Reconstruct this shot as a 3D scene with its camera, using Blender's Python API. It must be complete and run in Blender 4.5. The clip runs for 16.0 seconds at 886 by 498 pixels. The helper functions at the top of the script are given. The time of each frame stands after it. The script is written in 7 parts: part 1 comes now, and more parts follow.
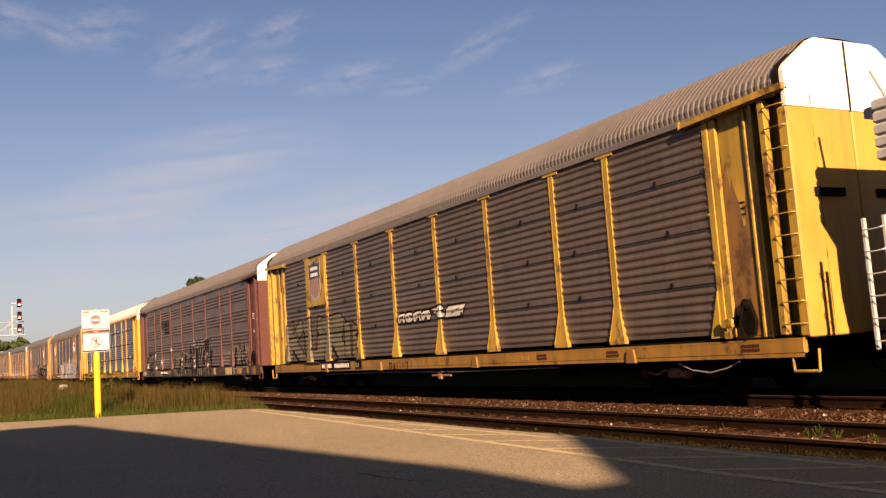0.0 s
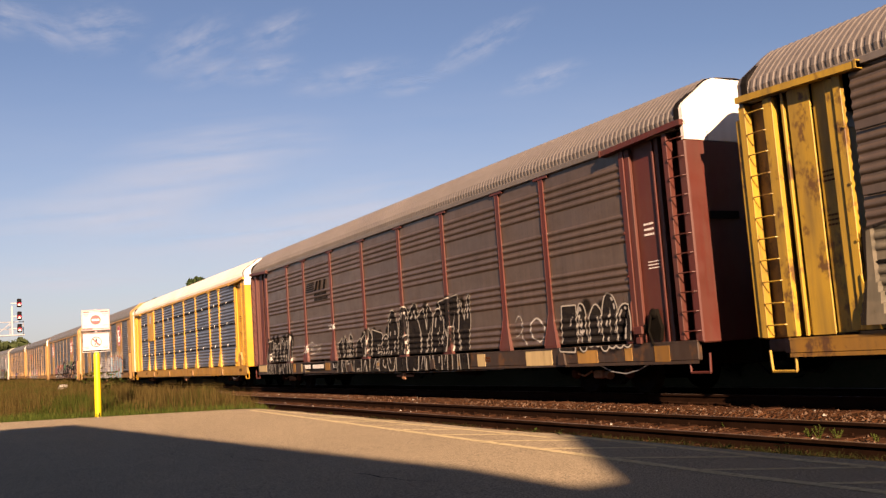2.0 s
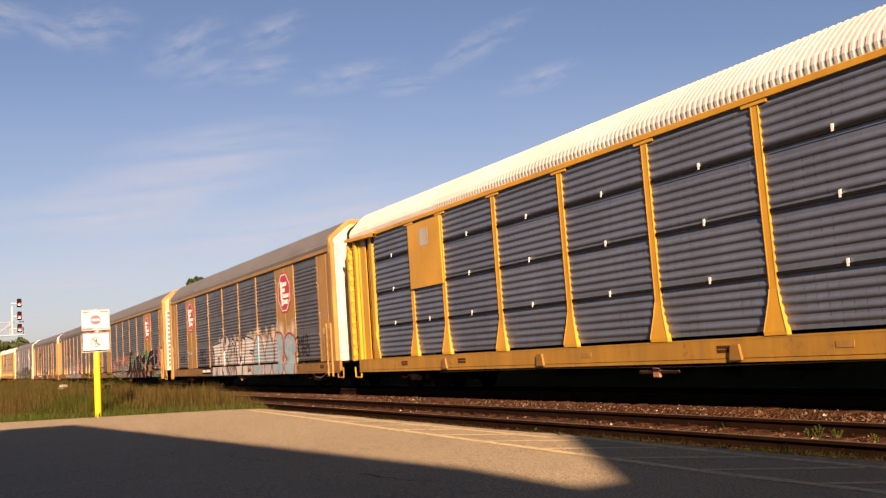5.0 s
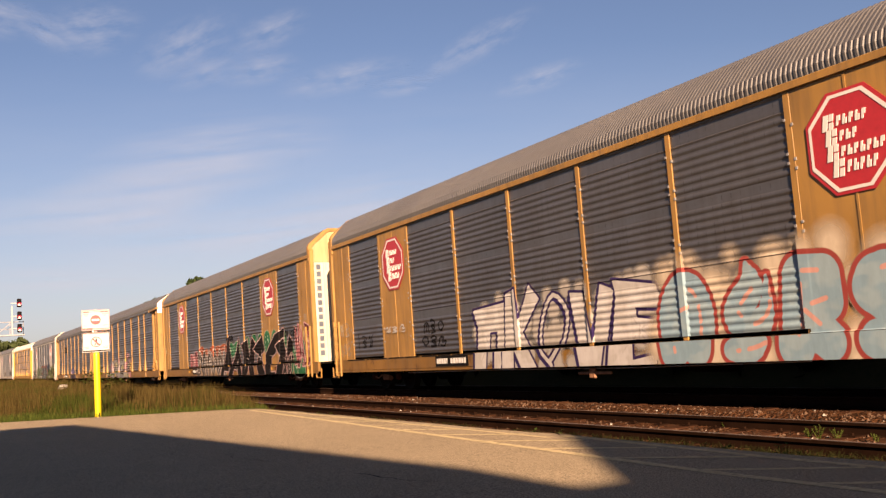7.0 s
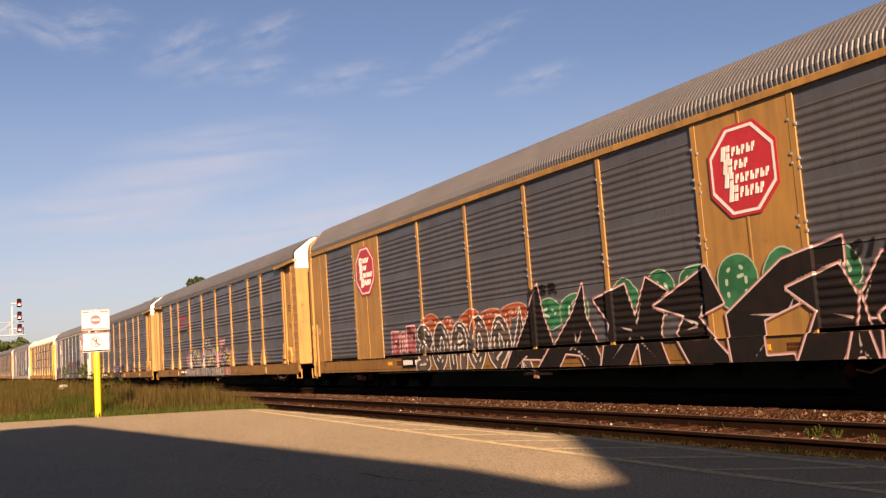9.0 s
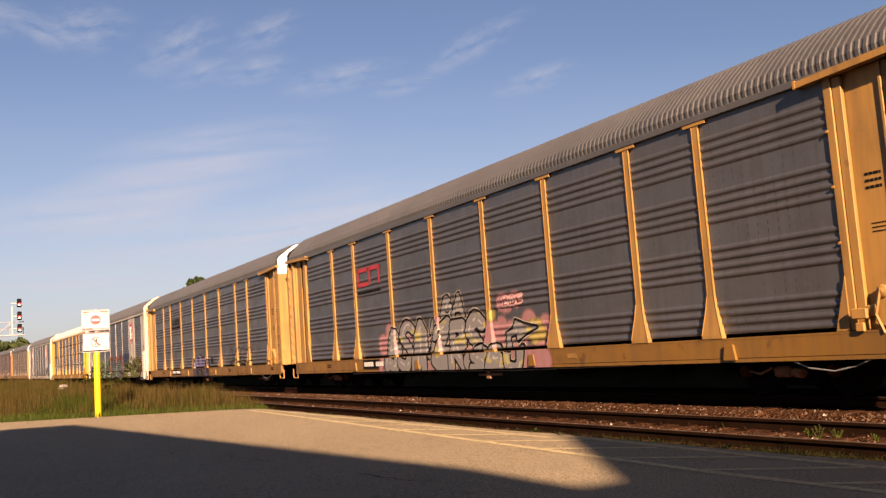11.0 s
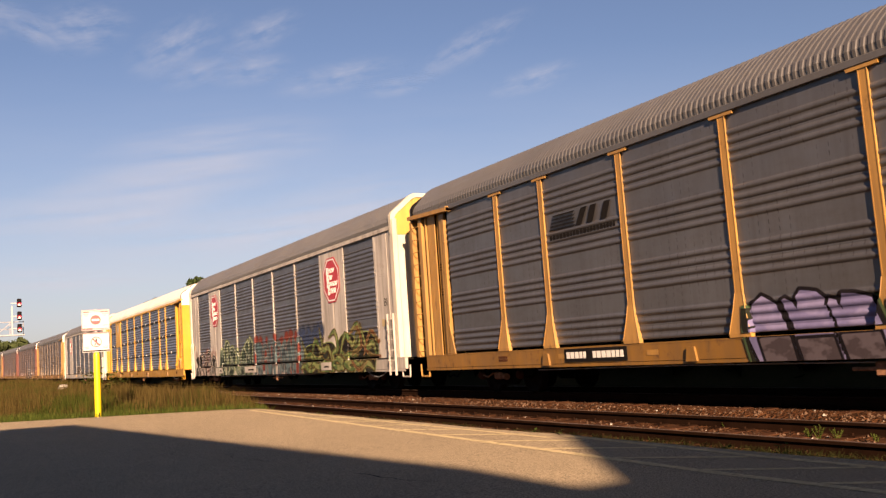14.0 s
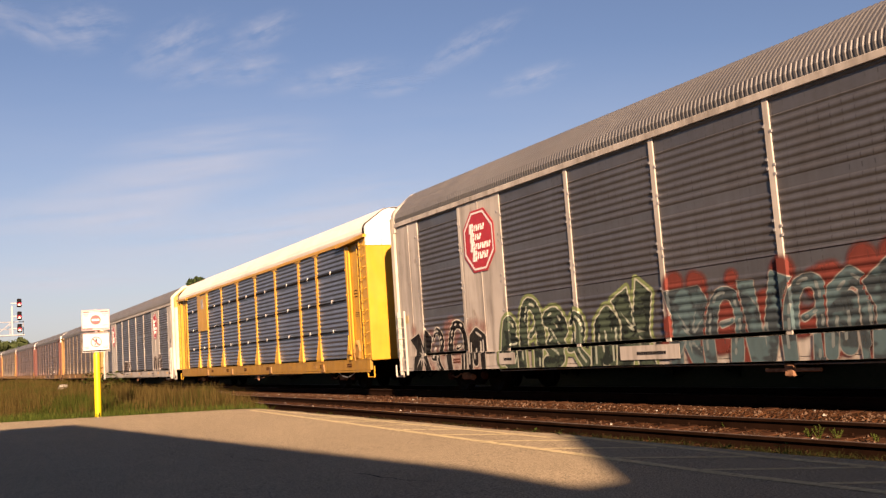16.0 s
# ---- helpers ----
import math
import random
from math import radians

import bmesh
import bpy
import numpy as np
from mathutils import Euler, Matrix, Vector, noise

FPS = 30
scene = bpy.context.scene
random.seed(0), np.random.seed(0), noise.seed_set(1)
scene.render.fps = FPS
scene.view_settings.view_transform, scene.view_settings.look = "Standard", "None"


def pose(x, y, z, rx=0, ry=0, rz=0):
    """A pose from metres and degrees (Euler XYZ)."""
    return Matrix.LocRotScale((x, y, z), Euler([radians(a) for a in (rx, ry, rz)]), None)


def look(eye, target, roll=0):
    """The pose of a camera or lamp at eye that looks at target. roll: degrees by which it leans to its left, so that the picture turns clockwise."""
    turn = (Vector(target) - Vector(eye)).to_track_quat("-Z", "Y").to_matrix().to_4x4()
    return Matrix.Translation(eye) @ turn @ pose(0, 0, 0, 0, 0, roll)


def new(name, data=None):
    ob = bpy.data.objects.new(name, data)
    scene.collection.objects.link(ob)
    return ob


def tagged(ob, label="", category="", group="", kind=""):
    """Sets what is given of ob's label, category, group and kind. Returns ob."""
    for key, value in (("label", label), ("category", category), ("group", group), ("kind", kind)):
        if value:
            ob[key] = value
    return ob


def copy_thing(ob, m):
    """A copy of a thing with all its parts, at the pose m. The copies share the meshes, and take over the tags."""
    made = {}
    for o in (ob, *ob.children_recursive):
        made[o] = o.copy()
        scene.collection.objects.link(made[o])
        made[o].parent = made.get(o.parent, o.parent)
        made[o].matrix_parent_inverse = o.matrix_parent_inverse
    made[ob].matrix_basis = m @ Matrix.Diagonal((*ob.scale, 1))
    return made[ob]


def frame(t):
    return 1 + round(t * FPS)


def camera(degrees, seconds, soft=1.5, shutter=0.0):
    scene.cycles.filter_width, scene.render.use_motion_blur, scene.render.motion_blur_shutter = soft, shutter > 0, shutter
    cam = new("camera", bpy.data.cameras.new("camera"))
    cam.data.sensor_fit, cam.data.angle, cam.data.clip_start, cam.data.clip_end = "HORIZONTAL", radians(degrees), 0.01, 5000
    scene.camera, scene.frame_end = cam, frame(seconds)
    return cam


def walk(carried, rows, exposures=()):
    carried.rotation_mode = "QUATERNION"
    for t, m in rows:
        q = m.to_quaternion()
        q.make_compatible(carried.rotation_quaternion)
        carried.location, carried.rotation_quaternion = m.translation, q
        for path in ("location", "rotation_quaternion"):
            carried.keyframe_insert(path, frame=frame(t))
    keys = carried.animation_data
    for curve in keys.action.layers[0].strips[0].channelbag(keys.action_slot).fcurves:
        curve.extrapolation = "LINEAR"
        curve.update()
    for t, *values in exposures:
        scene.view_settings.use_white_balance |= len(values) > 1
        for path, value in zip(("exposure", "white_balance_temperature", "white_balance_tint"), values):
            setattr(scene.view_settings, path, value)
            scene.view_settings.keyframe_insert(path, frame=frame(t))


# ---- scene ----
SECONDS = 16.0
cam = camera(51.48, SECONDS, soft=1.4)
EYE = Vector((0.0, 0.0, 1.19))
YAW, PITCH, ROLL = radians(-61.882), radians(6.202), -4.023
AIM = EYE + Vector((math.sin(YAW) * math.cos(PITCH), math.cos(YAW) * math.cos(PITCH), math.sin(PITCH)))
STAND = look(EYE, AIM, ROLL)
walk(cam, [(0.0, STAND), (SECONDS, STAND)], exposures=[(0.0, 1.80, 6980, 26), (1.2, 1.80, 6980, 26), (2.0, 1.97, 6850, 26), (SECONDS, 1.97, 6850, 26)])

# ---- plan numbers ----
SPEED = 13.2075            # train, metres a second
PITCH_CARS = 28.535        # from car to car
FIRST_END = -9.98          # near end of the first rack car at the start
BODY = 26.98               # length of a rack car's body
HALF = BODY / 2
NEAR_RAIL, GAUGE = 7.80, 1.505
TRACK_ONE = NEAR_RAIL + GAUGE / 2
TRACK_TWO = NEAR_RAIL + 4.628 + GAUGE / 2
SUN_TRAVEL = Vector((-0.950, 0.312, 0.0))
SUN_ELEVATION = 23.5


def bend(x):
    """The line's sideways shift and its height at x: straight beside the camera, curving and rising away from it."""
    u = min(0.0, x) / 100
    return -1.06 * u * u, 0.23 * u * u


def on_line(x, y=0.0, z=0.0):
    dy, dz = bend(x)
    return (x, y + dy, z + dz)


# ---- world and sun ----
world = bpy.data.worlds.new("world")
scene.world = world
world.use_nodes = True
wn = world.node_tree.nodes
sky = wn.new("ShaderNodeTexSky")
sky.sky_type = "NISHITA"
sky.sun_disc = False
sky.sun_elevation = radians(SUN_ELEVATION)
sky.sun_rotation = math.atan2(-SUN_TRAVEL.x, -SUN_TRAVEL.y)
sky.air_density, sky.dust_density, sky.ozone_density = 1.0, 1.0, 2.8
wn["Background"].inputs["Strength"].default_value = 0.0262
world.node_tree.links.new(sky.outputs["Color"], wn["Background"].inputs["Color"])

sun_data = bpy.data.lights.new("sun", "SUN")
sun_data.energy, sun_data.angle, sun_data.color = 5.0, radians(0.6), (1.0, 0.75, 0.47)
sun = new("sun", sun_data)
down = Vector((SUN_TRAVEL.x * math.cos(radians(SUN_ELEVATION)), SUN_TRAVEL.y * math.cos(radians(SUN_ELEVATION)), -math.sin(radians(SUN_ELEVATION))))
sun.matrix_world = look(-down * 200, (0, 0, 0))


# ---- mesh building ----
class Geo:
    """Collects faces of one mesh."""

    def __init__(self):
        self.v, self.f, self.m = [], [], []

    def add(self, verts, faces, mi=0):
        n = len(self.v)
        self.v.extend(verts)
        self.f.extend([tuple(i + n for i in f) for f in faces])
        self.m.extend([mi] * len(faces))
        return self

    def box(self, x0, x1, y0, y1, z0, z1, mi=0, bevel=0.0):
        if bevel <= 0:
            v = [(x, y, z) for x in (x0, x1) for y in (y0, y1) for z in (z0, z1)]
            return self.add(v, [(0, 1, 3, 2), (4, 6, 7, 5), (0, 4, 5, 1), (2, 3, 7, 6), (0, 2, 6, 4), (1, 5, 7, 3)], mi)
        b = min(bevel, (x1 - x0) * 0.4, (y1 - y0) * 0.4, (z1 - z0) * 0.4)
        rings = []
        for z, i in ((z0, b), (z0 + b, 0), (z1 - b, 0), (z1, b)):
            rings.append([(x0 + i + b, y0 + i, z), (x1 - i - b, y0 + i, z), (x1 - i, y0 + i + b, z), (x1 - i, y1 - i - b, z),
                          (x1 - i - b, y1 - i, z), (x0 + i + b, y1 - i, z), (x0 + i, y1 - i - b, z), (x0 + i, y0 + i + b, z)])
        v = [p for r in rings for p in r]
        f = [tuple(range(7, -1, -1)), tuple(range(24, 32))]
        for r in range(3):
            for k in range(8):
                a, c = r * 8 + k, r * 8 + (k + 1) % 8
                f.append((a, c, c + 8, a + 8))
        return self.add(v, f, mi)

    def prism(self, outline, lo, hi, axis="y", mi=0):
        """A polygon drawn in the two other axes, drawn out along one."""
        put = {"x": lambda a, b, c: (c, a, b), "y": lambda a, b, c: (a, c, b), "z": lambda a, b, c: (a, b, c)}[axis]
        n = len(outline)
        v = [put(a, b, lo) for a, b in outline] + [put(a, b, hi) for a, b in outline]
        f = [tuple(range(n - 1, -1, -1)), tuple(range(n, 2 * n))] + [(k, (k + 1) % n, n + (k + 1) % n, n + k) for k in range(n)]
        return self.add(v, f, mi)

    def tube(self, a, b, r, sides=8, r2=None, mi=0):
        a, b = Vector(a), Vector(b)
        d = (b - a).normalized()
        u = d.orthogonal().normalized()
        w = d.cross(u)
        v = []
        for q, rr in ((a, r), (b, r if r2 is None else r2)):
            v += [tuple(q + (u * math.cos(2 * math.pi * k / sides) + w * math.sin(2 * math.pi * k / sides)) * rr) for k in range(sides)]
        f = [tuple(range(sides - 1, -1, -1)), tuple(range(sides, 2 * sides))] + [(k, (k + 1) % sides, sides + (k + 1) % sides, sides + k) for k in range(sides)]
        return self.add(v, f, mi)

    def wire(self, pts, r, sides=6, mi=0):
        for a, b in zip(pts, pts[1:]):
            self.tube(a, b, r, sides, mi=mi)
        return self

    def lathe(self, prof, centre, axis="y", sides=20, mi=0):
        """prof: (radius, along) rows, turned round an axis through centre."""
        v = []
        for r, s in prof:
            for k in range(sides):
                c, q = r * math.cos(2 * math.pi * k / sides), r * math.sin(2 * math.pi * k / sides)
                p = {"y": (c, s, q), "z": (c, q, s), "x": (s, c, q)}[axis]
                v.append(tuple(Vector(p) + Vector(centre)))
        n = len(prof)
        f = [(r * sides + k, r * sides + (k + 1) % sides, (r + 1) * sides + (k + 1) % sides, (r + 1) * sides + k) for r in range(n - 1) for k in range(sides)]
        f += [tuple(range(sides - 1, -1, -1)), tuple(range((n - 1) * sides, n * sides))]
        return self.add(v, f, mi)

    def mesh(self, name, mats, smooth=False):
        me = bpy.data.meshes.new(name)
        me.from_pydata([tuple(p) for p in self.v], [], self.f)
        bm = bmesh.new()
        bm.from_mesh(me)
        bmesh.ops.recalc_face_normals(bm, faces=bm.faces)
        bm.to_mesh(me)
        bm.free()
        for m in mats if isinstance(mats, (list, tuple)) else [mats]:
            me.materials.append(m)
        me.polygons.foreach_set("material_index", self.m)
        if smooth:
            me.polygons.foreach_set("use_smooth", [True] * len(me.polygons))
        me.update()
        return me


def part(name, geo, material, parent, label="", at=None, smooth=False):
    """One mesh object under a thing or a part."""
    me = geo.mesh(name, material, smooth) if isinstance(geo, Geo) else geo
    ob = new(name, me)
    ob.parent = parent
    if at is not None:
        ob.matrix_basis = at
    if label:
        ob["label"] = label
    return ob


def thing(name, label, category, at=None, group="", kind="", geo=None, material=None, smooth=False):
    ob = new(name, geo.mesh(name, material, smooth) if geo else None)
    if at is not None:
        ob.matrix_basis = at
    return tagged(ob, label, category, group, kind)


# ---- materials ----
def nodes_of(name):
    m = bpy.data.materials.new(name)
    m.use_nodes = True
    t = m.node_tree
    return m, t, t.nodes["Principled BSDF"], t.nodes, t.links


def tex(t, scale, stretch=(1, 1, 1), detail=4.0, kind="ShaderNodeTexNoise", rough=0.6, spread=True):
    """A noise in the thing's own metres, shifted at random from object to object."""
    co = t.nodes.new("ShaderNodeTexCoord")
    mp = t.nodes.new("ShaderNodeMapping")
    mp.inputs["Scale"].default_value = stretch
    t.links.new(co.outputs["Object"], mp.inputs["Vector"])
    if spread:
        oi = t.nodes.new("ShaderNodeObjectInfo")
        sc = t.nodes.new("ShaderNodeMath")
        sc.operation = "MULTIPLY"
        sc.inputs[1].default_value = 37.0
        t.links.new(oi.outputs["Random"], sc.inputs[0])
        t.links.new(sc.outputs[0], mp.inputs["Location"])
    n = t.nodes.new(kind)
    t.links.new(mp.outputs[0], n.inputs["Vector"])
    n.inputs["Scale"].default_value = scale
    if kind == "ShaderNodeTexNoise":
        n.inputs["Detail"].default_value = detail
        n.inputs["Roughness"].default_value = rough
    return n


def ramp(t, src, lo, hi, a=0.0, b=1.0):
    r = t.nodes.new("ShaderNodeMapRange")
    r.inputs["From Min"].default_value, r.inputs["From Max"].default_value = lo, hi
    r.inputs["To Min"].default_value, r.inputs["To Max"].default_value = a, b
    t.links.new(src, r.inputs["Value"])
    return r.outputs[0]


def blend(t, fac, a, b, mode="MIX"):
    m = t.nodes.new("ShaderNodeMix")
    m.data_type, m.blend_type = "RGBA", mode
    for sock, val in ((m.inputs[0], fac), (m.inputs[6], a), (m.inputs[7], b)):
        if isinstance(val, (int, float)):
            sock.default_value = val
        elif isinstance(val, tuple):
            sock.default_value = (*val, 1.0)
        else:
            t.links.new(val, sock)
    return m.outputs[2]


def bump(t, bsdf, src, strength, distance=0.01):
    b = t.nodes.new("ShaderNodeBump")
    b.inputs["Strength"].default_value, b.inputs["Distance"].default_value = strength, distance
    t.links.new(src, b.inputs["Height"])
    t.links.new(b.outputs[0], bsdf.inputs["Normal"])


def painted(name, colour, dirt=0.35, rust=0.15, rough=0.5, metal=0.0, dirt_colour=(0.050, 0.035, 0.023), rust_colour=(0.066, 0.029, 0.0085)):
    """Weathered paint on steel: faded patches, runs of dirt down the sides, spots of rust."""
    m, t, b, n, l = nodes_of(name)
    fade = tex(t, 0.7, detail=3)
    col = blend(t, ramp(t, fade.outputs[0], 0.3, 0.7), tuple(c * 0.82 for c in colour), tuple(min(1, c * 1.1) for c in colour))
    runs = tex(t, 5.0, (1.0, 1.0, 0.10), detail=5)
    col = blend(t, ramp(t, runs.outputs[0], 0.42, 0.75, 0.0, dirt), col, dirt_colour)
    spots = tex(t, 2.2, (1.0, 1.0, 0.7), detail=8, rough=0.7)
    col = blend(t, ramp(t, spots.outputs[0], 0.66 - 0.22 * rust, 0.74 - 0.22 * rust, 0.0, min(1.0, rust * 3)), col, rust_colour)
    l.new(col, b.inputs["Base Color"])
    b.inputs["Metallic"].default_value = metal
    l.new(ramp(t, spots.outputs[0], 0.3, 0.8, rough - 0.08, rough + 0.2), b.inputs["Roughness"])
    grain = tex(t, 60, detail=3)
    bump(t, b, grain.outputs[0], 0.12, 0.004)
    return m


def plain(name, colour, rough=0.6, metal=0.0, vary=0.2, scale=8.0):
    m, t, b, n, l = nodes_of(name)
    k = tex(t, scale, detail=5)
    l.new(blend(t, ramp(t, k.outputs[0], 0.3, 0.7), tuple(c * (1 - vary) for c in colour), tuple(min(1, c * (1 + vary)) for c in colour)), b.inputs["Base Color"])
    b.inputs["Roughness"].default_value, b.inputs["Metallic"].default_value = rough, metal
    if rough > 0.75:
        b.inputs["Specular IOR Level"].default_value = 0.02
    bump(t, b, k.outputs[0], 0.15, 0.004)
    return m


def sheet(name, colour, grime=(0.033, 0.025, 0.0191), amount=0.5, metal=0.35, rough=0.45, ticks=0.0):
    """Corrugated zinc-coated sheet with grime in runs and faint rows of holes."""
    m, t, b, n, l = nodes_of(name)
    big = tex(t, 0.5, detail=4)
    col = blend(t, ramp(t, big.outputs[0], 0.3, 0.7), tuple(c * 0.85 for c in colour), tuple(c * 1.12 for c in colour))
    runs = tex(t, 7.0, (1.0, 1.0, 0.07), detail=6)
    col = blend(t, ramp(t, runs.outputs[0], 0.38, 0.72, 0.0, amount), col, grime)
    low = tex(t, 1.3, (1.0, 1.0, 2.0), detail=7, rough=0.7)
    col = blend(t, ramp(t, low.outputs[0], 0.48, 0.70, 0.0, amount * 0.7), col, tuple(c * 0.8 for c in grime))
    if ticks:
        co = t.nodes.new("ShaderNodeTexCoord")
        xyz = t.nodes.new("ShaderNodeSeparateXYZ")
        l.new(co.outputs["Object"], xyz.inputs[0])

        def calc(kind, a, k):
            q = t.nodes.new("ShaderNodeMath")
            q.operation = kind
            l.new(a, q.inputs[0])
            if isinstance(k, float):
                q.inputs[1].default_value = k
            else:
                l.new(k, q.inputs[1])
            return q.outputs[0]

        along = calc("LESS_THAN", calc("FRACT", calc("MULTIPLY", xyz.outputs["X"], 4.6), 0.0), 0.085)
        up = calc("LESS_THAN", calc("FRACT", calc("MULTIPLY", xyz.outputs["Z"], 7.04), 0.0), 0.55)
        some = ramp(t, tex(t, 1.1, (1, 1, 1.5), detail=3).outputs[0], 0.45, 0.62, 0.0, ticks)
        col = blend(t, calc("MULTIPLY", calc("MULTIPLY", along, up), some), col, tuple(c * 0.45 for c in grime))
    l.new(col, b.inputs["Base Color"])
    b.inputs["Metallic"].default_value = metal
    l.new(ramp(t, low.outputs[0], 0.3, 0.7, rough - 0.13, rough + 0.08), b.inputs["Roughness"])
    b.inputs["Specular IOR Level"].default_value = 1.0
    grain = tex(t, 35, (1, 1, 0.5), detail=4)
    bump(t, b, grain.outputs[0], 0.18, 0.004)
    return m


M = {}
M["sheet_brown"] = sheet("weathered_sheet", (0.098, 0.070, 0.052), amount=0.48, ticks=0.3)
M["sheet_grime"] = sheet("grimy_sheet", (0.098, 0.066, 0.046), grime=(0.034, 0.022, 0.015), amount=0.45, ticks=0.5)
M["sheet_grey"] = sheet("grey_sheet", (0.071, 0.071, 0.077), amount=0.36, ticks=0.8)
M["sheet_blue"] = sheet("clean_sheet", (0.102, 0.124, 0.170), amount=0.2, metal=0.45, ticks=0.7)
M["roof_grey"] = sheet("roof_sheet", (0.071, 0.068, 0.066), amount=0.25, metal=0.2, rough=0.5)
M["roof_tan"] = sheet("tan_roof_sheet", (0.112, 0.095, 0.082), amount=0.3, metal=0.1, rough=0.55)
M["roof_white"] = sheet("white_roof_sheet", (0.398, 0.373, 0.340), grime=(0.249, 0.207, 0.166), amount=0.25, metal=0.0, rough=0.5)
M["yellow_worn"] = painted("worn_yellow_paint", (0.31, 0.190, 0.016), dirt=0.6, rust=0.55, rust_colour=(0.080, 0.037, 0.008))
M["yellow"] = painted("yellow_paint", (0.274, 0.145, 0.033), dirt=0.5, rust=0.2)
M["yellow_new"] = painted("fresh_yellow_paint", (0.398, 0.207, 0.0133), dirt=0.15, rust=0.03, rough=0.4)
M["cap_yellow"] = painted("cap_yellow_paint", (0.349, 0.224, 0.042), dirt=0.3, rust=0.1)
M["cream_yellow"] = painted("cream_yellow_paint", (0.365, 0.274, 0.133), dirt=0.4, rust=0.1)
M["door_yellow"] = painted("warm_yellow_door_paint", (0.36, 0.205, 0.030), dirt=0.25, rust=0.06)
M["sill_new"] = painted("yellow_sill_paint", (0.27, 0.140, 0.014), dirt=0.35, rust=0.25)
M["sill_worn"] = painted("worn_sill_paint", (0.22, 0.112, 0.013), dirt=0.5, rust=0.5)
M["sill_yellow"] = painted("grimy_sill_paint", (0.165, 0.080, 0.0105), dirt=0.5, rust=0.4)
M["sill_dark"] = painted("blackened_sill_paint", (0.025, 0.0141, 0.0083), dirt=0.5, rust=0.5)
M["faded_white"] = painted("faded_white", (0.249, 0.224, 0.199), dirt=0.4, rust=0.1)
M["faded_red"] = painted("faded_red", (0.133, 0.035, 0.027), dirt=0.4, rust=0.1)
M["yellow_dull"] = painted("dull_yellow_paint", (0.257, 0.137, 0.030), dirt=0.5, rust=0.14)
M["faded_tan"] = painted("faded_tan_paint", (0.115, 0.080, 0.048), dirt=0.5, rust=0.2)
M["rust_brown"] = painted("rust_brown_paint", (0.075, 0.034, 0.022), dirt=0.5, rust=0.2)
M["red"] = painted("oxide_red_paint", (0.060, 0.0112, 0.0066), dirt=0.35, rust=0.15)
M["orange"] = painted("orange_paint", (0.095, 0.022, 0.014), dirt=0.5, rust=0.12)
M["grey_paint"] = painted("pale_grey_paint", (0.332, 0.303, 0.270), dirt=0.6, rust=0.22, rust_colour=(0.116, 0.075, 0.050))
M["white"] = painted("white_paint", (0.598, 0.581, 0.548), dirt=0.12, rust=0.02)
M["door_white"] = painted("cream_white_paint", (0.43, 0.39, 0.31), dirt=0.3, rust=0.14, rust_colour=(0.16, 0.10, 0.06))
M["hopper"] = painted("hopper_grey_paint", (0.332, 0.332, 0.332), dirt=0.3, rust=0.05)
# Gear and wheels coloured near-black to stand in for shade under the cars.
M["steel_dark"] = plain("shade_black_steel", (0.0050, 0.0042, 0.0033), rough=0.8)
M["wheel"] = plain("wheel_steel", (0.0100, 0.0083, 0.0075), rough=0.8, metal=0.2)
M["gear_rust"] = plain("rusty_gear", (0.046, 0.0183, 0.0100), rough=0.85)
M["coupler_steel"] = plain("worn_coupler_steel", (0.16, 0.11, 0.085), rough=0.7, metal=0.3)
M["rust_plate"] = painted("rust_stained_plate", (0.165, 0.080, 0.016), dirt=0.6, rust=0.55)
# Rust coloured brighter to stand in for sun on the outer gear.
M["sunlit_rust"] = plain("sunlit_rusty_gear", (0.20, 0.105, 0.062), rough=0.85, vary=0.4, scale=14)
M["black"] = plain("black_paint", (0.0091, 0.0083, 0.0083), rough=0.8)
M["crack"] = plain("crack_tar", (0.025, 0.021, 0.0166), rough=0.9)
M["sign_red"] = plain("sign_red", (0.299, 0.0166, 0.021), rough=0.45, vary=0.12)
M["sign_pink"] = plain("faded_sign_red", (0.34, 0.085, 0.095), rough=0.5, vary=0.1)
M["plate_white"] = plain("sign_plate_white", (0.335, 0.315, 0.31), rough=0.5, vary=0.08)
M["sign_white"] = plain("sign_white", (0.515, 0.498, 0.477), rough=0.45, vary=0.06)
M["shield_blue"] = plain("shield_navy", (0.025, 0.025, 0.042), rough=0.5)
M["pole_yellow"] = plain("yellow_plastic", (0.481, 0.373, 0.0050), rough=0.4, vary=0.05)
M["reflector"] = plain("amber_reflector", (0.52, 0.27, 0.02), rough=0.4, vary=0.1)
M["galv"] = plain("galvanised_steel", (0.216, 0.216, 0.224), rough=0.5, metal=0.3)
M["lens_red"] = plain("red_signal_lens", (0.30, 0.02, 0.03), rough=0.2)
M["lens_red"].node_tree.nodes["Principled BSDF"].inputs["Emission Color"].default_value = (0.6, 0.01, 0.03, 1)
M["lens_red"].node_tree.nodes["Principled BSDF"].inputs["Emission Strength"].default_value = 0.16
M["wall_out"] = plain("brick_red_wall", (0.249, 0.133, 0.091), rough=0.85, scale=3)
M["rock_white"] = plain("pale_stone", (0.216, 0.199, 0.174), rough=0.9)


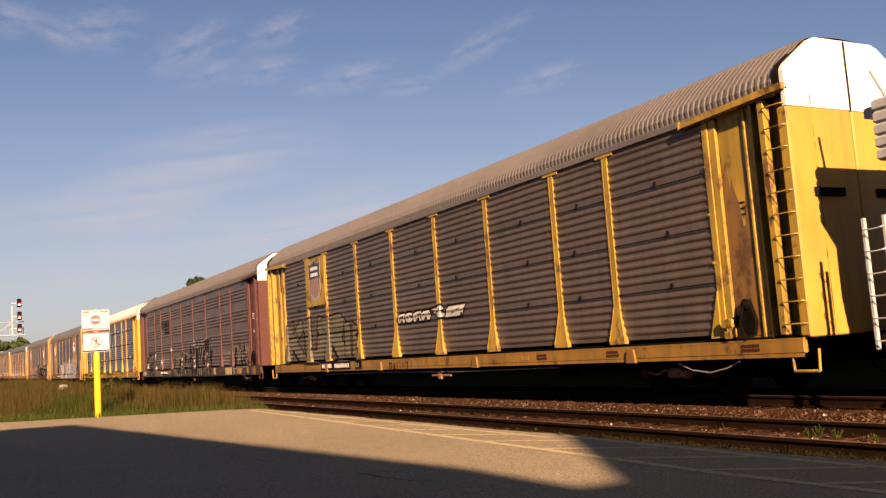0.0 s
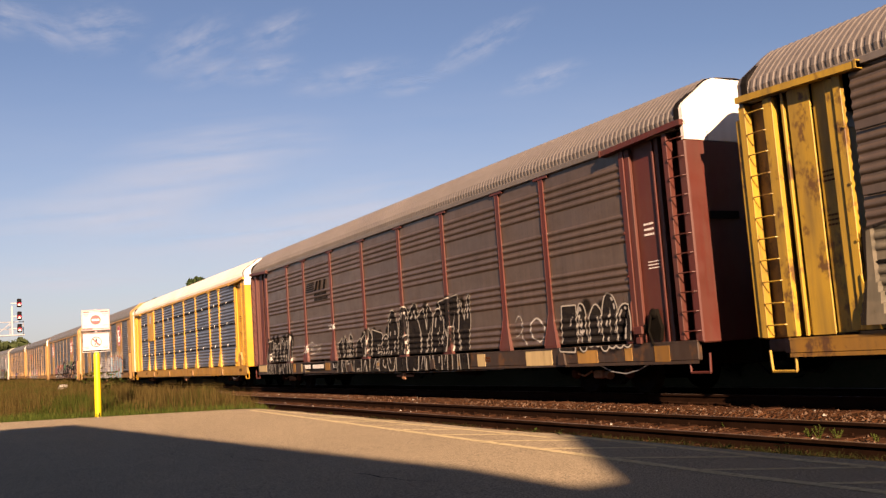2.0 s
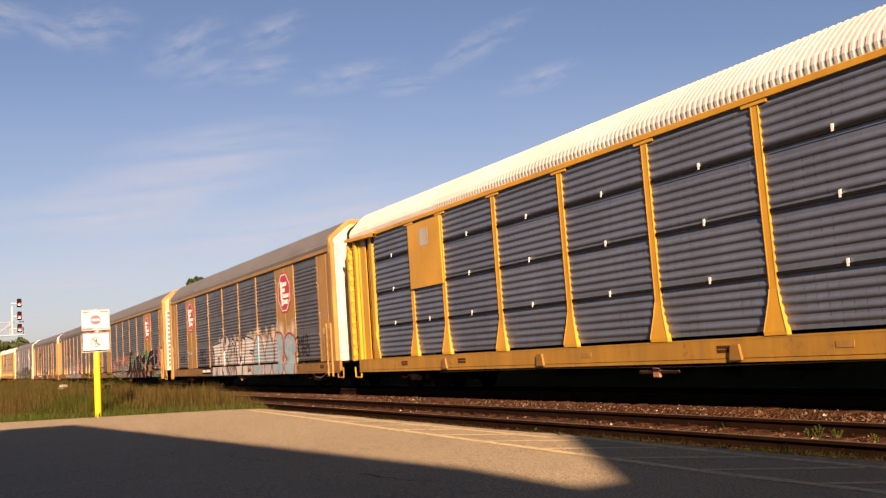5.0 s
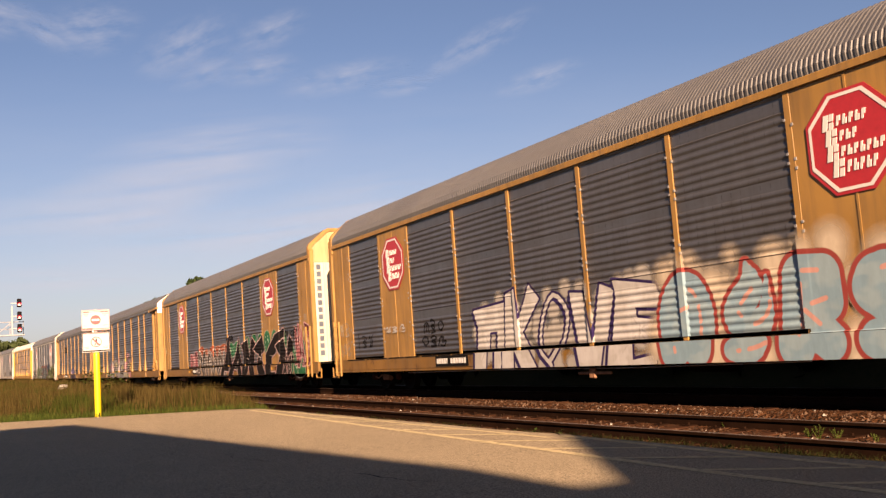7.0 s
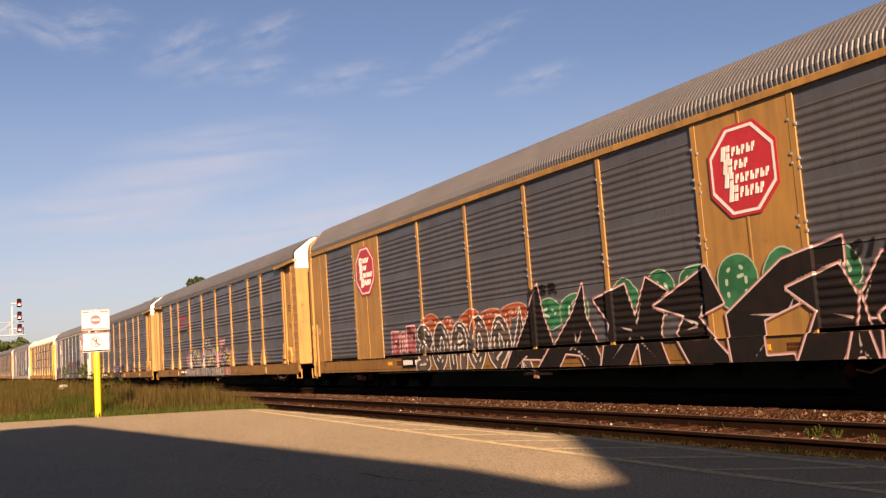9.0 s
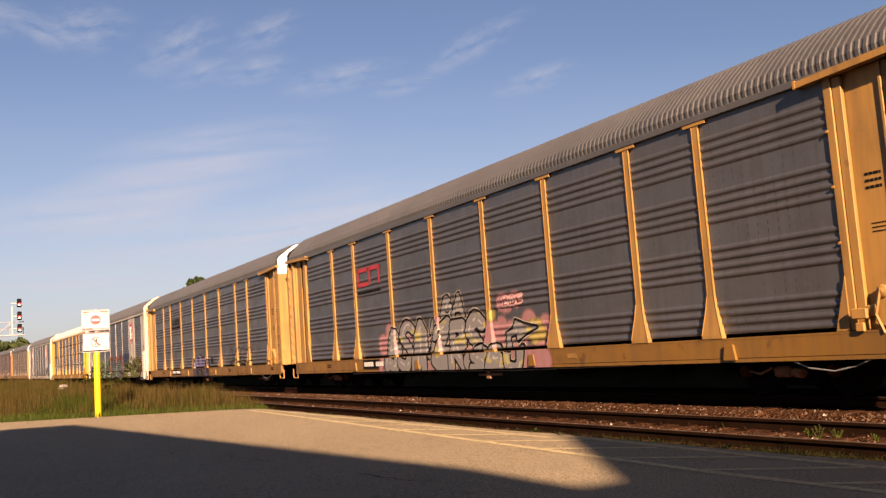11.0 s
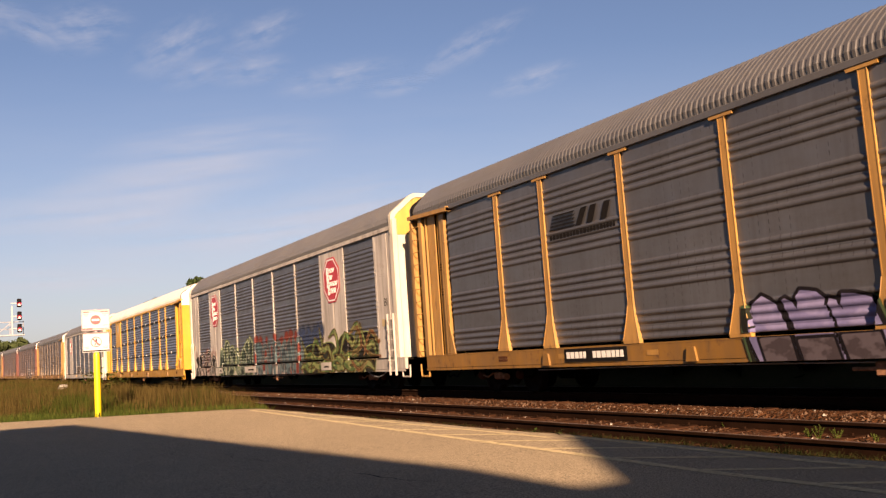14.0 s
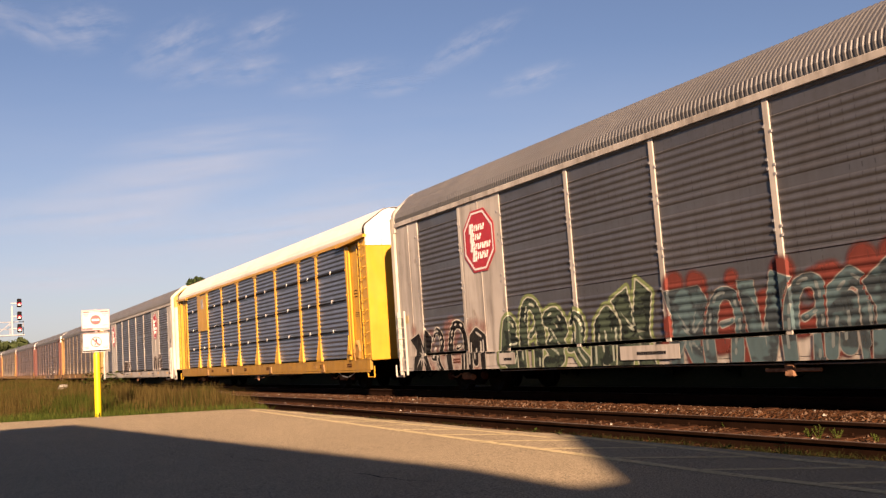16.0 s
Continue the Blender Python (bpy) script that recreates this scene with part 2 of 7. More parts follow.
# ---- ground materials ----
def ground_material():
    m, t, b, n, l = nodes_of("dry_grass_earth")
    big = tex(t, 0.25, detail=5, spread=False)
    fine = tex(t, 9, detail=6, spread=False)
    col = blend(t, ramp(t, big.outputs[0], 0.35, 0.65), (0.033, 0.028, 0.0124), (0.055, 0.042, 0.0199))
    col = blend(t, ramp(t, fine.outputs[0], 0.4, 0.7, 0, 0.7), col, (0.022, 0.026, 0.0083))
    l.new(col, b.inputs["Base Color"])
    b.inputs["Roughness"].default_value = 0.95
    b.inputs["Specular IOR Level"].default_value = 0.05
    bump(t, b, fine.outputs[0], 0.6, 0.03)
    return m


def asphalt_material():
    m, t, b, n, l = nodes_of("worn_asphalt")
    big = tex(t, 0.35, detail=5, spread=False)
    mid = tex(t, 2.5, detail=6, spread=False)
    grit = tex(t, 48, detail=4, spread=False)
    col = blend(t, ramp(t, big.outputs[0], 0.3, 0.7), (0.142, 0.113, 0.075), (0.208, 0.166, 0.108))
    col = blend(t, ramp(t, mid.outputs[0], 0.45, 0.75, 0, 0.35), col, (0.089, 0.072, 0.051))
    col = blend(t, ramp(t, grit.outputs[0], 0.42, 0.66, 0, 0.9), col, (0.345, 0.278, 0.189))
    col = blend(t, ramp(t, grit.outputs[0], 0.34, 0.44, 0.8, 0.0), col, (0.051, 0.040, 0.028))
    speck = tex(t, 150, detail=2, spread=False)
    col = blend(t, ramp(t, speck.outputs[0], 0.36, 0.46, 0.75, 0.0), col, (0.044, 0.036, 0.027))
    col = blend(t, ramp(t, speck.outputs[0], 0.58, 0.68, 0.0, 0.7), col, (0.327, 0.268, 0.189))
    l.new(col, b.inputs["Base Color"])
    b.inputs["Roughness"].default_value = 0.9
    b.inputs["Specular IOR Level"].default_value = 0.05
    bump(t, b, grit.outputs[0], 0.6, 0.008)
    return m


def ballast_material():
    m, t, b, n, l = nodes_of("ballast_stone")
    cells = tex(t, 16, kind="ShaderNodeTexVoronoi", spread=False)
    big = tex(t, 0.8, detail=5, spread=False)
    sep = t.nodes.new("ShaderNodeSeparateColor")
    l.new(cells.outputs["Color"], sep.inputs[0])
    col = blend(t, sep.outputs[0], (0.0141, 0.0058, 0.0025), (0.075, 0.032, 0.0133))
    col = blend(t, ramp(t, big.outputs[0], 0.4, 0.65, 0, 0.6), col, (0.042, 0.0166, 0.0075))
    l.new(col, b.inputs["Base Color"])
    b.inputs["Roughness"].default_value = 0.95
    b.inputs["Specular IOR Level"].default_value = 0.05
    bump(t, b, cells.outputs["Distance"], 1.0, 0.05)
    return m


def stone_material():
    m, t, b, n, l = nodes_of("loose_stone")
    g = n.new("ShaderNodeNewGeometry")
    col = blend(t, g.outputs["Random Per Island"], (0.010, 0.0055, 0.0035), (0.105, 0.066, 0.044))
    l.new(col, b.inputs["Base Color"])
    b.inputs["Roughness"].default_value = 0.95
    b.inputs["Specular IOR Level"].default_value = 0.05
    return m


def leaf_material(name, a, c):
    m, t, b, n, l = nodes_of(name)
    g = n.new("ShaderNodeNewGeometry")
    l.new(blend(t, g.outputs["Random Per Island"], a, c), b.inputs["Base Color"])
    b.inputs["Roughness"].default_value = 0.8
    b.inputs["Specular IOR Level"].default_value = 0.02
    return m


M["ground"] = ground_material()
M["asphalt"] = asphalt_material()
M["ballast"] = ballast_material()
M["stone"] = stone_material()
M["tie"] = plain("creosoted_timber", (0.037, 0.0166, 0.0091), rough=0.9, vary=0.4, scale=5)
M["rail"] = plain("rusty_rail", (0.0124, 0.0058, 0.0033), rough=0.8, vary=0.3, scale=4)
M["rail_top"] = plain("worn_rail_top", (0.166, 0.124, 0.100), rough=0.4, metal=0.7)
M["line_paint"] = plain("faded_line_paint", (0.340, 0.278, 0.162), rough=0.85, vary=0.35, scale=14)
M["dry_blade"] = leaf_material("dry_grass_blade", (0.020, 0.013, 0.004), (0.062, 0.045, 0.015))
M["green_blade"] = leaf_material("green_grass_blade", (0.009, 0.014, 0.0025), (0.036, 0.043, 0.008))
# Darker copy of the green blade, with the shade put into its colour.
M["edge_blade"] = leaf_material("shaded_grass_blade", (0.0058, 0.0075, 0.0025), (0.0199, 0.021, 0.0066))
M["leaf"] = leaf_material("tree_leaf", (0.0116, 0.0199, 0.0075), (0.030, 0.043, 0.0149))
# Near-black leaf: shade put into the colour.
M["shade_leaf"] = leaf_material("shade_black_leaf", (0.0025, 0.0033, 0.0017), (0.0050, 0.0066, 0.0025))
# Paler than the near leaf: distance haze is put into the colour.
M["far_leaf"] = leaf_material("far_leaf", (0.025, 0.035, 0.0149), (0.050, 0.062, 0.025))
M["weed_leaf"] = leaf_material("weed_leaf", (0.019, 0.031, 0.006), (0.050, 0.062, 0.013))
M["bark"] = plain("bark", (0.058, 0.042, 0.029), rough=0.95)


def lot_z(x):
    return 0.012 * max(0.0, min(-x, 60) - 6)


def lot_edge(x):
    """Where the paving stops towards the track."""
    if x > -20.4:
        return 6.85 + (x + 5.2) * 0.064 if x < -5.2 else 6.85
    return 5.87 + (x + 20.4) * 1.42


def step(a, b, x):
    u = max(0.0, min(1.0, (x - a) / (b - a)))
    return u * u * (3 - 2 * u)


def ground_z(x, y):
    dy, dz = bend(max(x, -700))
    bed = dz - 0.42
    verge = lot_z(x) - 0.07 + dz * step(-40, -120, x)
    # Added bank behind the train, hides lit ground seen under the cars.
    bank = 1.15 * step(TRACK_TWO + 2.8, TRACK_TWO + 4.6, y - dy) * step(70, 30, y)
    return verge + (bed - verge) * step(5.9, 7.0, y - dy) + bank


def build_ground():
    xs = [-3200, -2400, -1700, -1200, -900, -700, -500, -400, -320] + list(range(-260, -60, 20)) + [-60 + 1.5 * i for i in range(54)] + [22, 30, 45, 70, 110, 180, 300, 600, 1200, 2000, 3200]
    ys = [-3200, -2000, -1200, -600, -300, -150, -80, -40, -20, -10, -5, -2, 0, 1, 2, 3, 4, 5, 5.6, 6.0, 6.3, 6.6, 6.9, 7.2, 8, 10, 13, 15, 15.8, 16.4, 17, 17.6, 18.2, 20, 26, 35, 50, 80, 150, 300, 600, 1200, 2000, 3200]
    g = Geo()
    for x in xs:
        dy = bend(max(x, -700))[0]
        for y in ys:
            g.v.append((x, y + (dy if -20 < y < 60 else 0), ground_z(x, y + dy if -20 < y < 60 else y) + 0.02 * noise.noise((x * 0.9, y * 0.9, 0))))
    n = len(ys)
    for i in range(len(xs) - 1):
        for j in range(n - 1):
            g.f.append((i * n + j, (i + 1) * n + j, (i + 1) * n + j + 1, i * n + j + 1))
            g.m.append(0)
    return thing("ground", "dry grassy earth reaching to the horizon", "ground", kind="structure", geo=g, material=M["ground"], smooth=True)


def build_lot():
    g = Geo()
    xs = [-24.3 + 0.7 * i for i in range(97)]
    rows = 16
    for i, x in enumerate(xs):
        top = max(lot_edge(x) + 0.08 * noise.noise((x * 1.3, 0, 3)) + 0.035 * noise.noise((x * 6.1, 0, 8)), -1.0)
        lo = -30.0
        for j in range(rows):
            u = (j / (rows - 1)) ** 0.6
            y = lo + (top - lo) * u
            g.v.append((x, y, lot_z(x) + 0.003 * noise.noise((x * 0.35, y * 0.35, 1))))
        g.v.append((x, top + 0.03, lot_z(x) - 0.12))
    n = rows + 1
    for i in range(len(xs) - 1):
        for j in range(n - 1):
            g.f.append((i * n + j, (i + 1) * n + j, (i + 1) * n + j + 1, i * n + j + 1))
            g.m.append(0)
    return thing("pavement", "worn grey asphalt parking lot with cracks", "pavement", kind="structure", geo=g, material=M["asphalt"], smooth=False)


def stripe(parent, x0, y0, x1, y1, w=0.10):
    a, b = Vector((x0, y0)), Vector((x1, y1))
    d = (b - a).normalized()
    s = Vector((-d.y, d.x)) * w / 2
    g = Geo()
    n = max(2, int((b - a).length / 0.5))
    for i in range(n + 1):
        q = a + (b - a) * i / n
        for k in (-1, 1):
            e = q + s * k * (1 + 0.15 * noise.noise((q.x * 3, q.y * 3, k)))
            g.v.append((e.x, e.y, lot_z(e.x) + 0.003 * noise.noise((e.x * 0.35, e.y * 0.35, 1)) + 0.004))
    for i in range(n):
        g.f.append((2 * i, 2 * i + 2, 2 * i + 3, 2 * i + 1))
        g.m.append(0)
    return part("painted_line", g, M["line_paint"], parent)


ground = build_ground()
pavement = build_lot()
stripe(pavement, -19.8, 5.60, -1.0, 5.62, 0.11)
stripe(pavement, -19.8, 5.80, -9.4, 6.30, 0.08)
stripe(pavement, -9.4, 6.50, 1.0, 6.62, 0.10)
for k in range(12):
    x = -15.9 + 1.22 * k
    stripe(pavement, x, 5.66, x + 0.98, 6.20 + 0.035 * k, 0.09)


def crack(points):
    g = Geo()
    for (x0, y0), (x1, y1) in zip(points, points[1:]):
        n = max(2, int(math.hypot(x1 - x0, y1 - y0) / 0.12))
        d = Vector((x1 - x0, y1 - y0)).normalized()
        s = Vector((-d.y, d.x))
        base = len(g.v)
        for i in range(n + 1):
            x, y = x0 + (x1 - x0) * i / n, y0 + (y1 - y0) * i / n
            o = 0.10 * noise.noise((x * 2.3, y * 2.3, 5)) + 0.07 * noise.noise((x * 7.1, y * 7.1, 2))
            w = 0.003 + 0.016 * abs(noise.noise((x * 4, y * 4, 9)))
            for k in (-1, 1):
                q = Vector((x, y)) + s * (o + k * w)
                g.v.append((q.x, q.y, lot_z(q.x) + 0.003 * noise.noise((q.x * 0.35, q.y * 0.35, 1)) + 0.004))
        for i in range(n):
            g.f.append((base + 2 * i, base + 2 * i + 2, base + 2 * i + 3, base + 2 * i + 1))
            g.m.append(0)
    part("tar_crack", g, M["crack"], pavement)


crack([(-11.9, 2.95), (-11.2, 2.95), (-10.6, 3.15)])
crack([(-8.6, 3.45), (-7.9, 3.6), (-7.4, 3.85)])
crack([(-21.4, 3.9), (-19.8, 4.0), (-19.2, 3.7)])
crack([(-19.0, 4.6), (-18.3, 4.2)])


# ---- railway ----
RAIL_PROFILE = [(-0.07, -0.18), (0.07, -0.18), (0.07, -0.165), (0.012, -0.145), (0.012, -0.045), (0.037, -0.035), (0.037, -0.006), (0.028, 0.0), (-0.028, 0.0), (-0.037, -0.006), (-0.037, -0.035), (-0.012, -0.045), (-0.012, -0.145), (-0.07, -0.165)]


def build_track(name, centre, label):
    root = thing(name, label, "track", kind="structure")
    stops = [-620 + 20 * i for i in range(23)] + [-170 + 5 * i for i in range(24)] + [-50 + 2 * i for i in range(51)] + [70, 120, 250]
    # ballast bed
    g = Geo()
    across = [-2.6, -2.1, -1.55, -1.2, -0.7, -0.35, 0.0, 0.35, 0.7, 1.2, 1.55, 2.1, 2.6]
    heights = [-0.50, -0.36, -0.215, -0.20, -0.205, -0.21, -0.205, -0.21, -0.205, -0.20, -0.215, -0.36, -0.50]
    lift = 0.055 if centre == TRACK_ONE else 0.0      # the near track is half filled with dirt
    heights = [z + lift * (abs(a) < 1.3) for a, z in zip(across, heights)]
    xs = stops
    for x in xs:
        for a, z in zip(across, heights):
            g.v.append(on_line(x, centre + a, z + 0.02 * noise.noise((x * 1.7, a * 3, centre))))
    n = len(across)
    for i in range(len(xs) - 1):
        for j in range(n - 1):
            g.f.append((i * n + j, (i + 1) * n + j, (i + 1) * n + j + 1, i * n + j + 1))
            g.m.append(0)
    part("ballast_bed", g, M["ballast"], root, "rust-stained crushed stone ballast")
    for s in (-1, 1):
        g = Geo()
        k = len(RAIL_PROFILE)
        for x in stops:
            for a, z in RAIL_PROFILE:
                g.v.append(on_line(x, centre + s * GAUGE / 2 + a, z))
        for i in range(len(stops) - 1):
            for j in range(k):
                g.f.append((i * k + j, i * k + (j + 1) % k, (i + 1) * k + (j + 1) % k, (i + 1) * k + j))
                g.m.append(1 if j == 7 else 0)
        part("rail", g, [M["rail"], M["rail_top"]], root, "rusty steel rail with worn top")
    g = Geo()
    g.box(-0.115, 0.115, -1.30, 1.30, -0.17, 0.0, bevel=0.012)
    tie = g.mesh("tie", M["tie"])
    g = Geo()
    for s in (-1, 1):
        g.box(-0.10, 0.10, s * GAUGE / 2 - 0.17, s * GAUGE / 2 + 0.17, 0.0, 0.016)
        for d in (-0.1, 0.1):
            g.box(-0.02, 0.02, s * GAUGE / 2 + d - 0.015, s * GAUGE / 2 + d + 0.015, 0.016, 0.045)
    plate = g.mesh("tie_plate", M["rail"])
    rnd = random.Random(int(centre * 10))
    x = -72.0
    while x < 12:
        p = on_line(x, centre + rnd.uniform(-0.04, 0.04), -0.190 + 0.8 * lift + rnd.uniform(-0.014, 0.006))
        t = part("tie", tie, None, root, at=pose(*p, 0, 0, rnd.uniform(-1.2, 1.2)))
        part("tie_plate", plate, None, t)
        x += 0.55 + rnd.uniform(-0.02, 0.02)
    return root


build_track("railway_track", TRACK_ONE, "empty rusty railway track on brown ballast beside the lot")
build_track("railway_track", TRACK_TWO, "railway track under the passing freight train")


def scatter_stones(name, label, x0, x1, y0, y1, zfun, count, size, seed, material):
    rnd = np.random.RandomState(seed)
    base = np.array([(1, 0, 0), (0, 1, 0), (-1, 0, 0), (0, -1, 0), (0, 0, 1)], float)
    tri = np.array([(0, 1, 4), (1, 2, 4), (2, 3, 4), (3, 0, 4)])
    px = x1 - (x1 - x0) * rnd.rand(count) ** 1.6
    py = y0 + (y1 - y0) * rnd.rand(count)
    sz = size * (0.5 + rnd.rand(count))
    v, f = [], []
    for i in range(count):
        a = rnd.rand() * 6.28
        c, s = math.cos(a), math.sin(a)
        q = base * sz[i] * (0.7 + 0.6 * rnd.rand(5, 3))
        w = np.stack([q[:, 0] * c - q[:, 1] * s, q[:, 0] * s + q[:, 1] * c, q[:, 2]], 1)
        dy, dz = bend(px[i])
        w += (px[i], py[i] + dy, zfun(py[i]) + dz)
        v.append(w)
        f.append(tri + 5 * i)
    me = bpy.data.meshes.new(name)
    me.from_pydata(np.concatenate(v).tolist(), [], np.concatenate(f).tolist())
    me.materials.append(material)
    return tagged(new(name, me), label, "stones", kind="stuff")


def bed_z(y):
    d = min(abs(y - TRACK_ONE), abs(y - TRACK_TWO))
    if abs(y - TRACK_ONE) < 1.2:
        return -0.162
    return -0.215 if d < 1.55 else -0.215 - (d - 1.55) * 0.27


scatter_stones("ballast_stones", "loose brown ballast stones between the tracks", -60, 6, TRACK_ONE + 0.85, TRACK_TWO + 1.0, bed_z, 30000, 0.024, 11, M["stone"])
scatter_stones("track_stones", "few loose stones on the dirt of the empty track", -60, 6, TRACK_ONE - 1.6, TRACK_ONE + 0.85, bed_z, 7000, 0.020, 12, M["stone"])
scatter_stones("pale_gravel", "scattered pale stones on the track bed", -60, 6, TRACK_ONE - 0.6, TRACK_TWO - 1.0, bed_z, 700, 0.026, 13, M["rock_white"])


# ---- grass and weeds ----
def blades(name, label, spots, material, seed, width=0.012, lean=0.35):
    """spots: rows of (x, y, z, height); each a bent blade of two pieces."""
    rnd = random.Random(seed)
    v, f = [], []
    for x, y, z, hgt in spots:
        a, b = rnd.uniform(0, 6.283), rnd.uniform(0, 6.283)
        dx, dy = math.cos(a) * width * (0.6 + hgt), math.sin(a) * width * (0.6 + hgt)
        lx, ly = math.cos(b) * lean * hgt * rnd.random(), math.sin(b) * lean * hgt * rnd.random()
        n = len(v)
        v += [(x - dx, y - dy, z), (x + dx, y + dy, z), (x + lx * 0.35 + dx * 0.7, y + ly * 0.35 + dy * 0.7, z + hgt * 0.6), (x + lx * 0.35 - dx * 0.7, y + ly * 0.35 - dy * 0.7, z + hgt * 0.6), (x + lx, y + ly, z + hgt)]
        f += [(n, n + 1, n + 2, n + 3), (n + 3, n + 2, n + 4)]
    me = bpy.data.meshes.new(name)
    me.from_pydata(v, [], f)
    me.materials.append(material)
    return tagged(new(name, me), label, "grass", kind="stuff")


def verge_spots(count, seed, low, high, patch):
    rnd = random.Random(seed)
    out = []
    while len(out) < count:
        x = -20.6 - 75 * rnd.random() ** 1.8
        dy = bend(x)[0]
        y = rnd.uniform(-14, 6.5)
        if x > -24.3 and y < lot_edge(x) + 0.05:
            continue
        if y > 6.3 + dy or y < -0.02 * x - 1.5 + 0.05 * (x + 20):
            continue
        k = noise.noise((x * 0.22, y * 0.5, patch)) + 0.5 * noise.noise((x * 0.9, y * 1.3, patch + 3))
        if k < rnd.uniform(-0.6, 0.25):
            continue
        near = step(0.0, 1.2, y - lot_edge(x)) if x > -24 else 1.0
        out.append((x, y, ground_z(x, y) - 0.02, rnd.uniform(low, high) * (0.35 + 0.65 * near) * (0.8 + 0.5 * k)))
    return out


blades("dry_grass", "tall dry straw-coloured grass on the verge", verge_spots(44000, 5, 0.22, 0.70, 2.0), M["dry_blade"], 21, width=0.007)
blades("green_grass", "green grass growing among the dry stalks", verge_spots(64000, 6, 0.12, 0.50, 7.0), M["green_blade"], 22, width=0.010)


def fringe_spots(count, seed):
    rnd = random.Random(seed)
    out = []
    while len(out) < count:
        u = rnd.random()
        x, y = (-24.3 + 4.3 * u, 0.4 + 5.6 * u) if rnd.random() < 0.6 else (-24.3 - rnd.random(), -1 + 3 * rnd.random())
        x -= abs(rnd.gauss(0, 0.45))
        y += abs(rnd.gauss(0, 0.25))
        if x > -24.3 and y < lot_edge(x) + 0.02:
            continue
        out.append((x, y, ground_z(x, y) - 0.02, rnd.uniform(0.08, 0.24)))
    return out


blades("fringe_grass", "short bright green grass along the paving edge", fringe_spots(9000, 14), M["weed_leaf"], 24, width=0.012, lean=0.7)


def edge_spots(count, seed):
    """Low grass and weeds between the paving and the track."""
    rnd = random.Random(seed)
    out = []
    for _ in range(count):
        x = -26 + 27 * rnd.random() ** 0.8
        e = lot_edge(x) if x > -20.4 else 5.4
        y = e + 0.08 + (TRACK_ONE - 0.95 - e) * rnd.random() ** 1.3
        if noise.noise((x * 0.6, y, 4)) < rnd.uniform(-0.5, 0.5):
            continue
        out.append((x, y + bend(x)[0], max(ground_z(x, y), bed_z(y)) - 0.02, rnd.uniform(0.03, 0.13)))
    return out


blades("track_edge_grass", "short grass along the edge of the ballast, darkened for shade", edge_spots(66000, 9), M["edge_blade"], 23, width=0.006, lean=1.1)


def weed(x, y, z, size, seed):
    rnd = random.Random(seed)
    root = thing("weed", "small leafy green weed growing beside the track", "weed", pose(x, y, z), group="weeds by the track")
    leaf = Geo()
    for _ in range(7):
        a, r = rnd.uniform(0, 6.28), rnd.uniform(0.2, 0.6) * size
        top = Vector((math.cos(a) * r, math.sin(a) * r, size * rnd.uniform(0.5, 1.0)))
        part("stem", Geo().tube((0, 0, -0.03), top, 0.006, 5, 0.003), M["weed_leaf"], root)
        for k in range(9):
            q = top * rnd.uniform(0.3, 1.0)
            b = rnd.uniform(0, 6.28)
            d = Vector((math.cos(b), math.sin(b), rnd.uniform(-0.2, 0.6))) * size * 0.22
            s = Vector((-math.sin(b), math.cos(b), 0)) * size * 0.06
            leaf.add([tuple(q), tuple(q + d * 0.5 + s), tuple(q + d), tuple(q + d * 0.5 - s)], [(0, 1, 2, 3)])
    part("leaves", leaf, M["weed_leaf"], root)
    return root


for k, (x, y, s) in enumerate([(-9.9, 6.95, 0.28), (-9.4, 7.0, 0.22), (-12.4, 7.0, 0.2), (-13.1, 6.9, 0.16), (-4.6, 7.1, 0.3), (-6.0, 8.3, 0.26), (-5.2, 8.5, 0.22), (-16.0, 6.8, 0.18), (-24.5, 6.2, 0.5), (-38.0, 5.4, 1.0), (-41.0, 5.3, 0.9), (-45.0, 5.2, 1.1), (-34.0, 4.6, 0.7), (-3.9, 7.05, 0.25), (-13.6, 6.52, 0.30), (-12.9, 6.56, 0.26), (-11.7, 6.62, 0.34), (-11.1, 6.66, 0.28), (-10.5, 6.70, 0.38), (-15.0, 6.42, 0.28), (-8.6, 6.82, 0.30), (-7.3, 6.92, 0.32), (-17.2, 6.3, 0.30), (-14.3, 6.5, 0.24), (-9.7, 6.74, 0.40), (-6.4, 6.95, 0.30), (-7.72, 8.95, 0.16), (-7.9, 9.0, 0.12), (-7.5, 9.0, 0.13), (-9.55, 9.3, 0.10), (-6.9, 8.9, 0.11)]):
    weed(x, y, max(ground_z(x, y), bed_z(y)), s, 100 + k)

for k, (x, y, r) in enumerate([(-30.0, 6.0, 0.10), (-26.5, 6.4, 0.09), (-43.0, 4.0, 0.16), (-44.5, 4.2, 0.14), (-20.5, 6.9, 0.06)]):
    g = Geo()
    rnd = random.Random(k)
    rows = [(0.02, -0.5), (0.9, -0.3), (1.0, 0.1), (0.7, 0.5), (0.05, 0.7)]
    g.lathe([(a * r, c * r) for a, c in rows], (0, 0, 0), "z", 9)
    g.v = [tuple(Vector(p) * (1 + 0.3 * rnd.uniform(-1, 1))) for p in g.v]
    thing("stone", "pale loose stone lying in the grass", "stone", pose(x, y, max(ground_z(x, y), bed_z(y)) + r * 0.4 + (0.25 if x < -42 else 0.0)), "pale stones", geo=g, material=M["rock_white"])


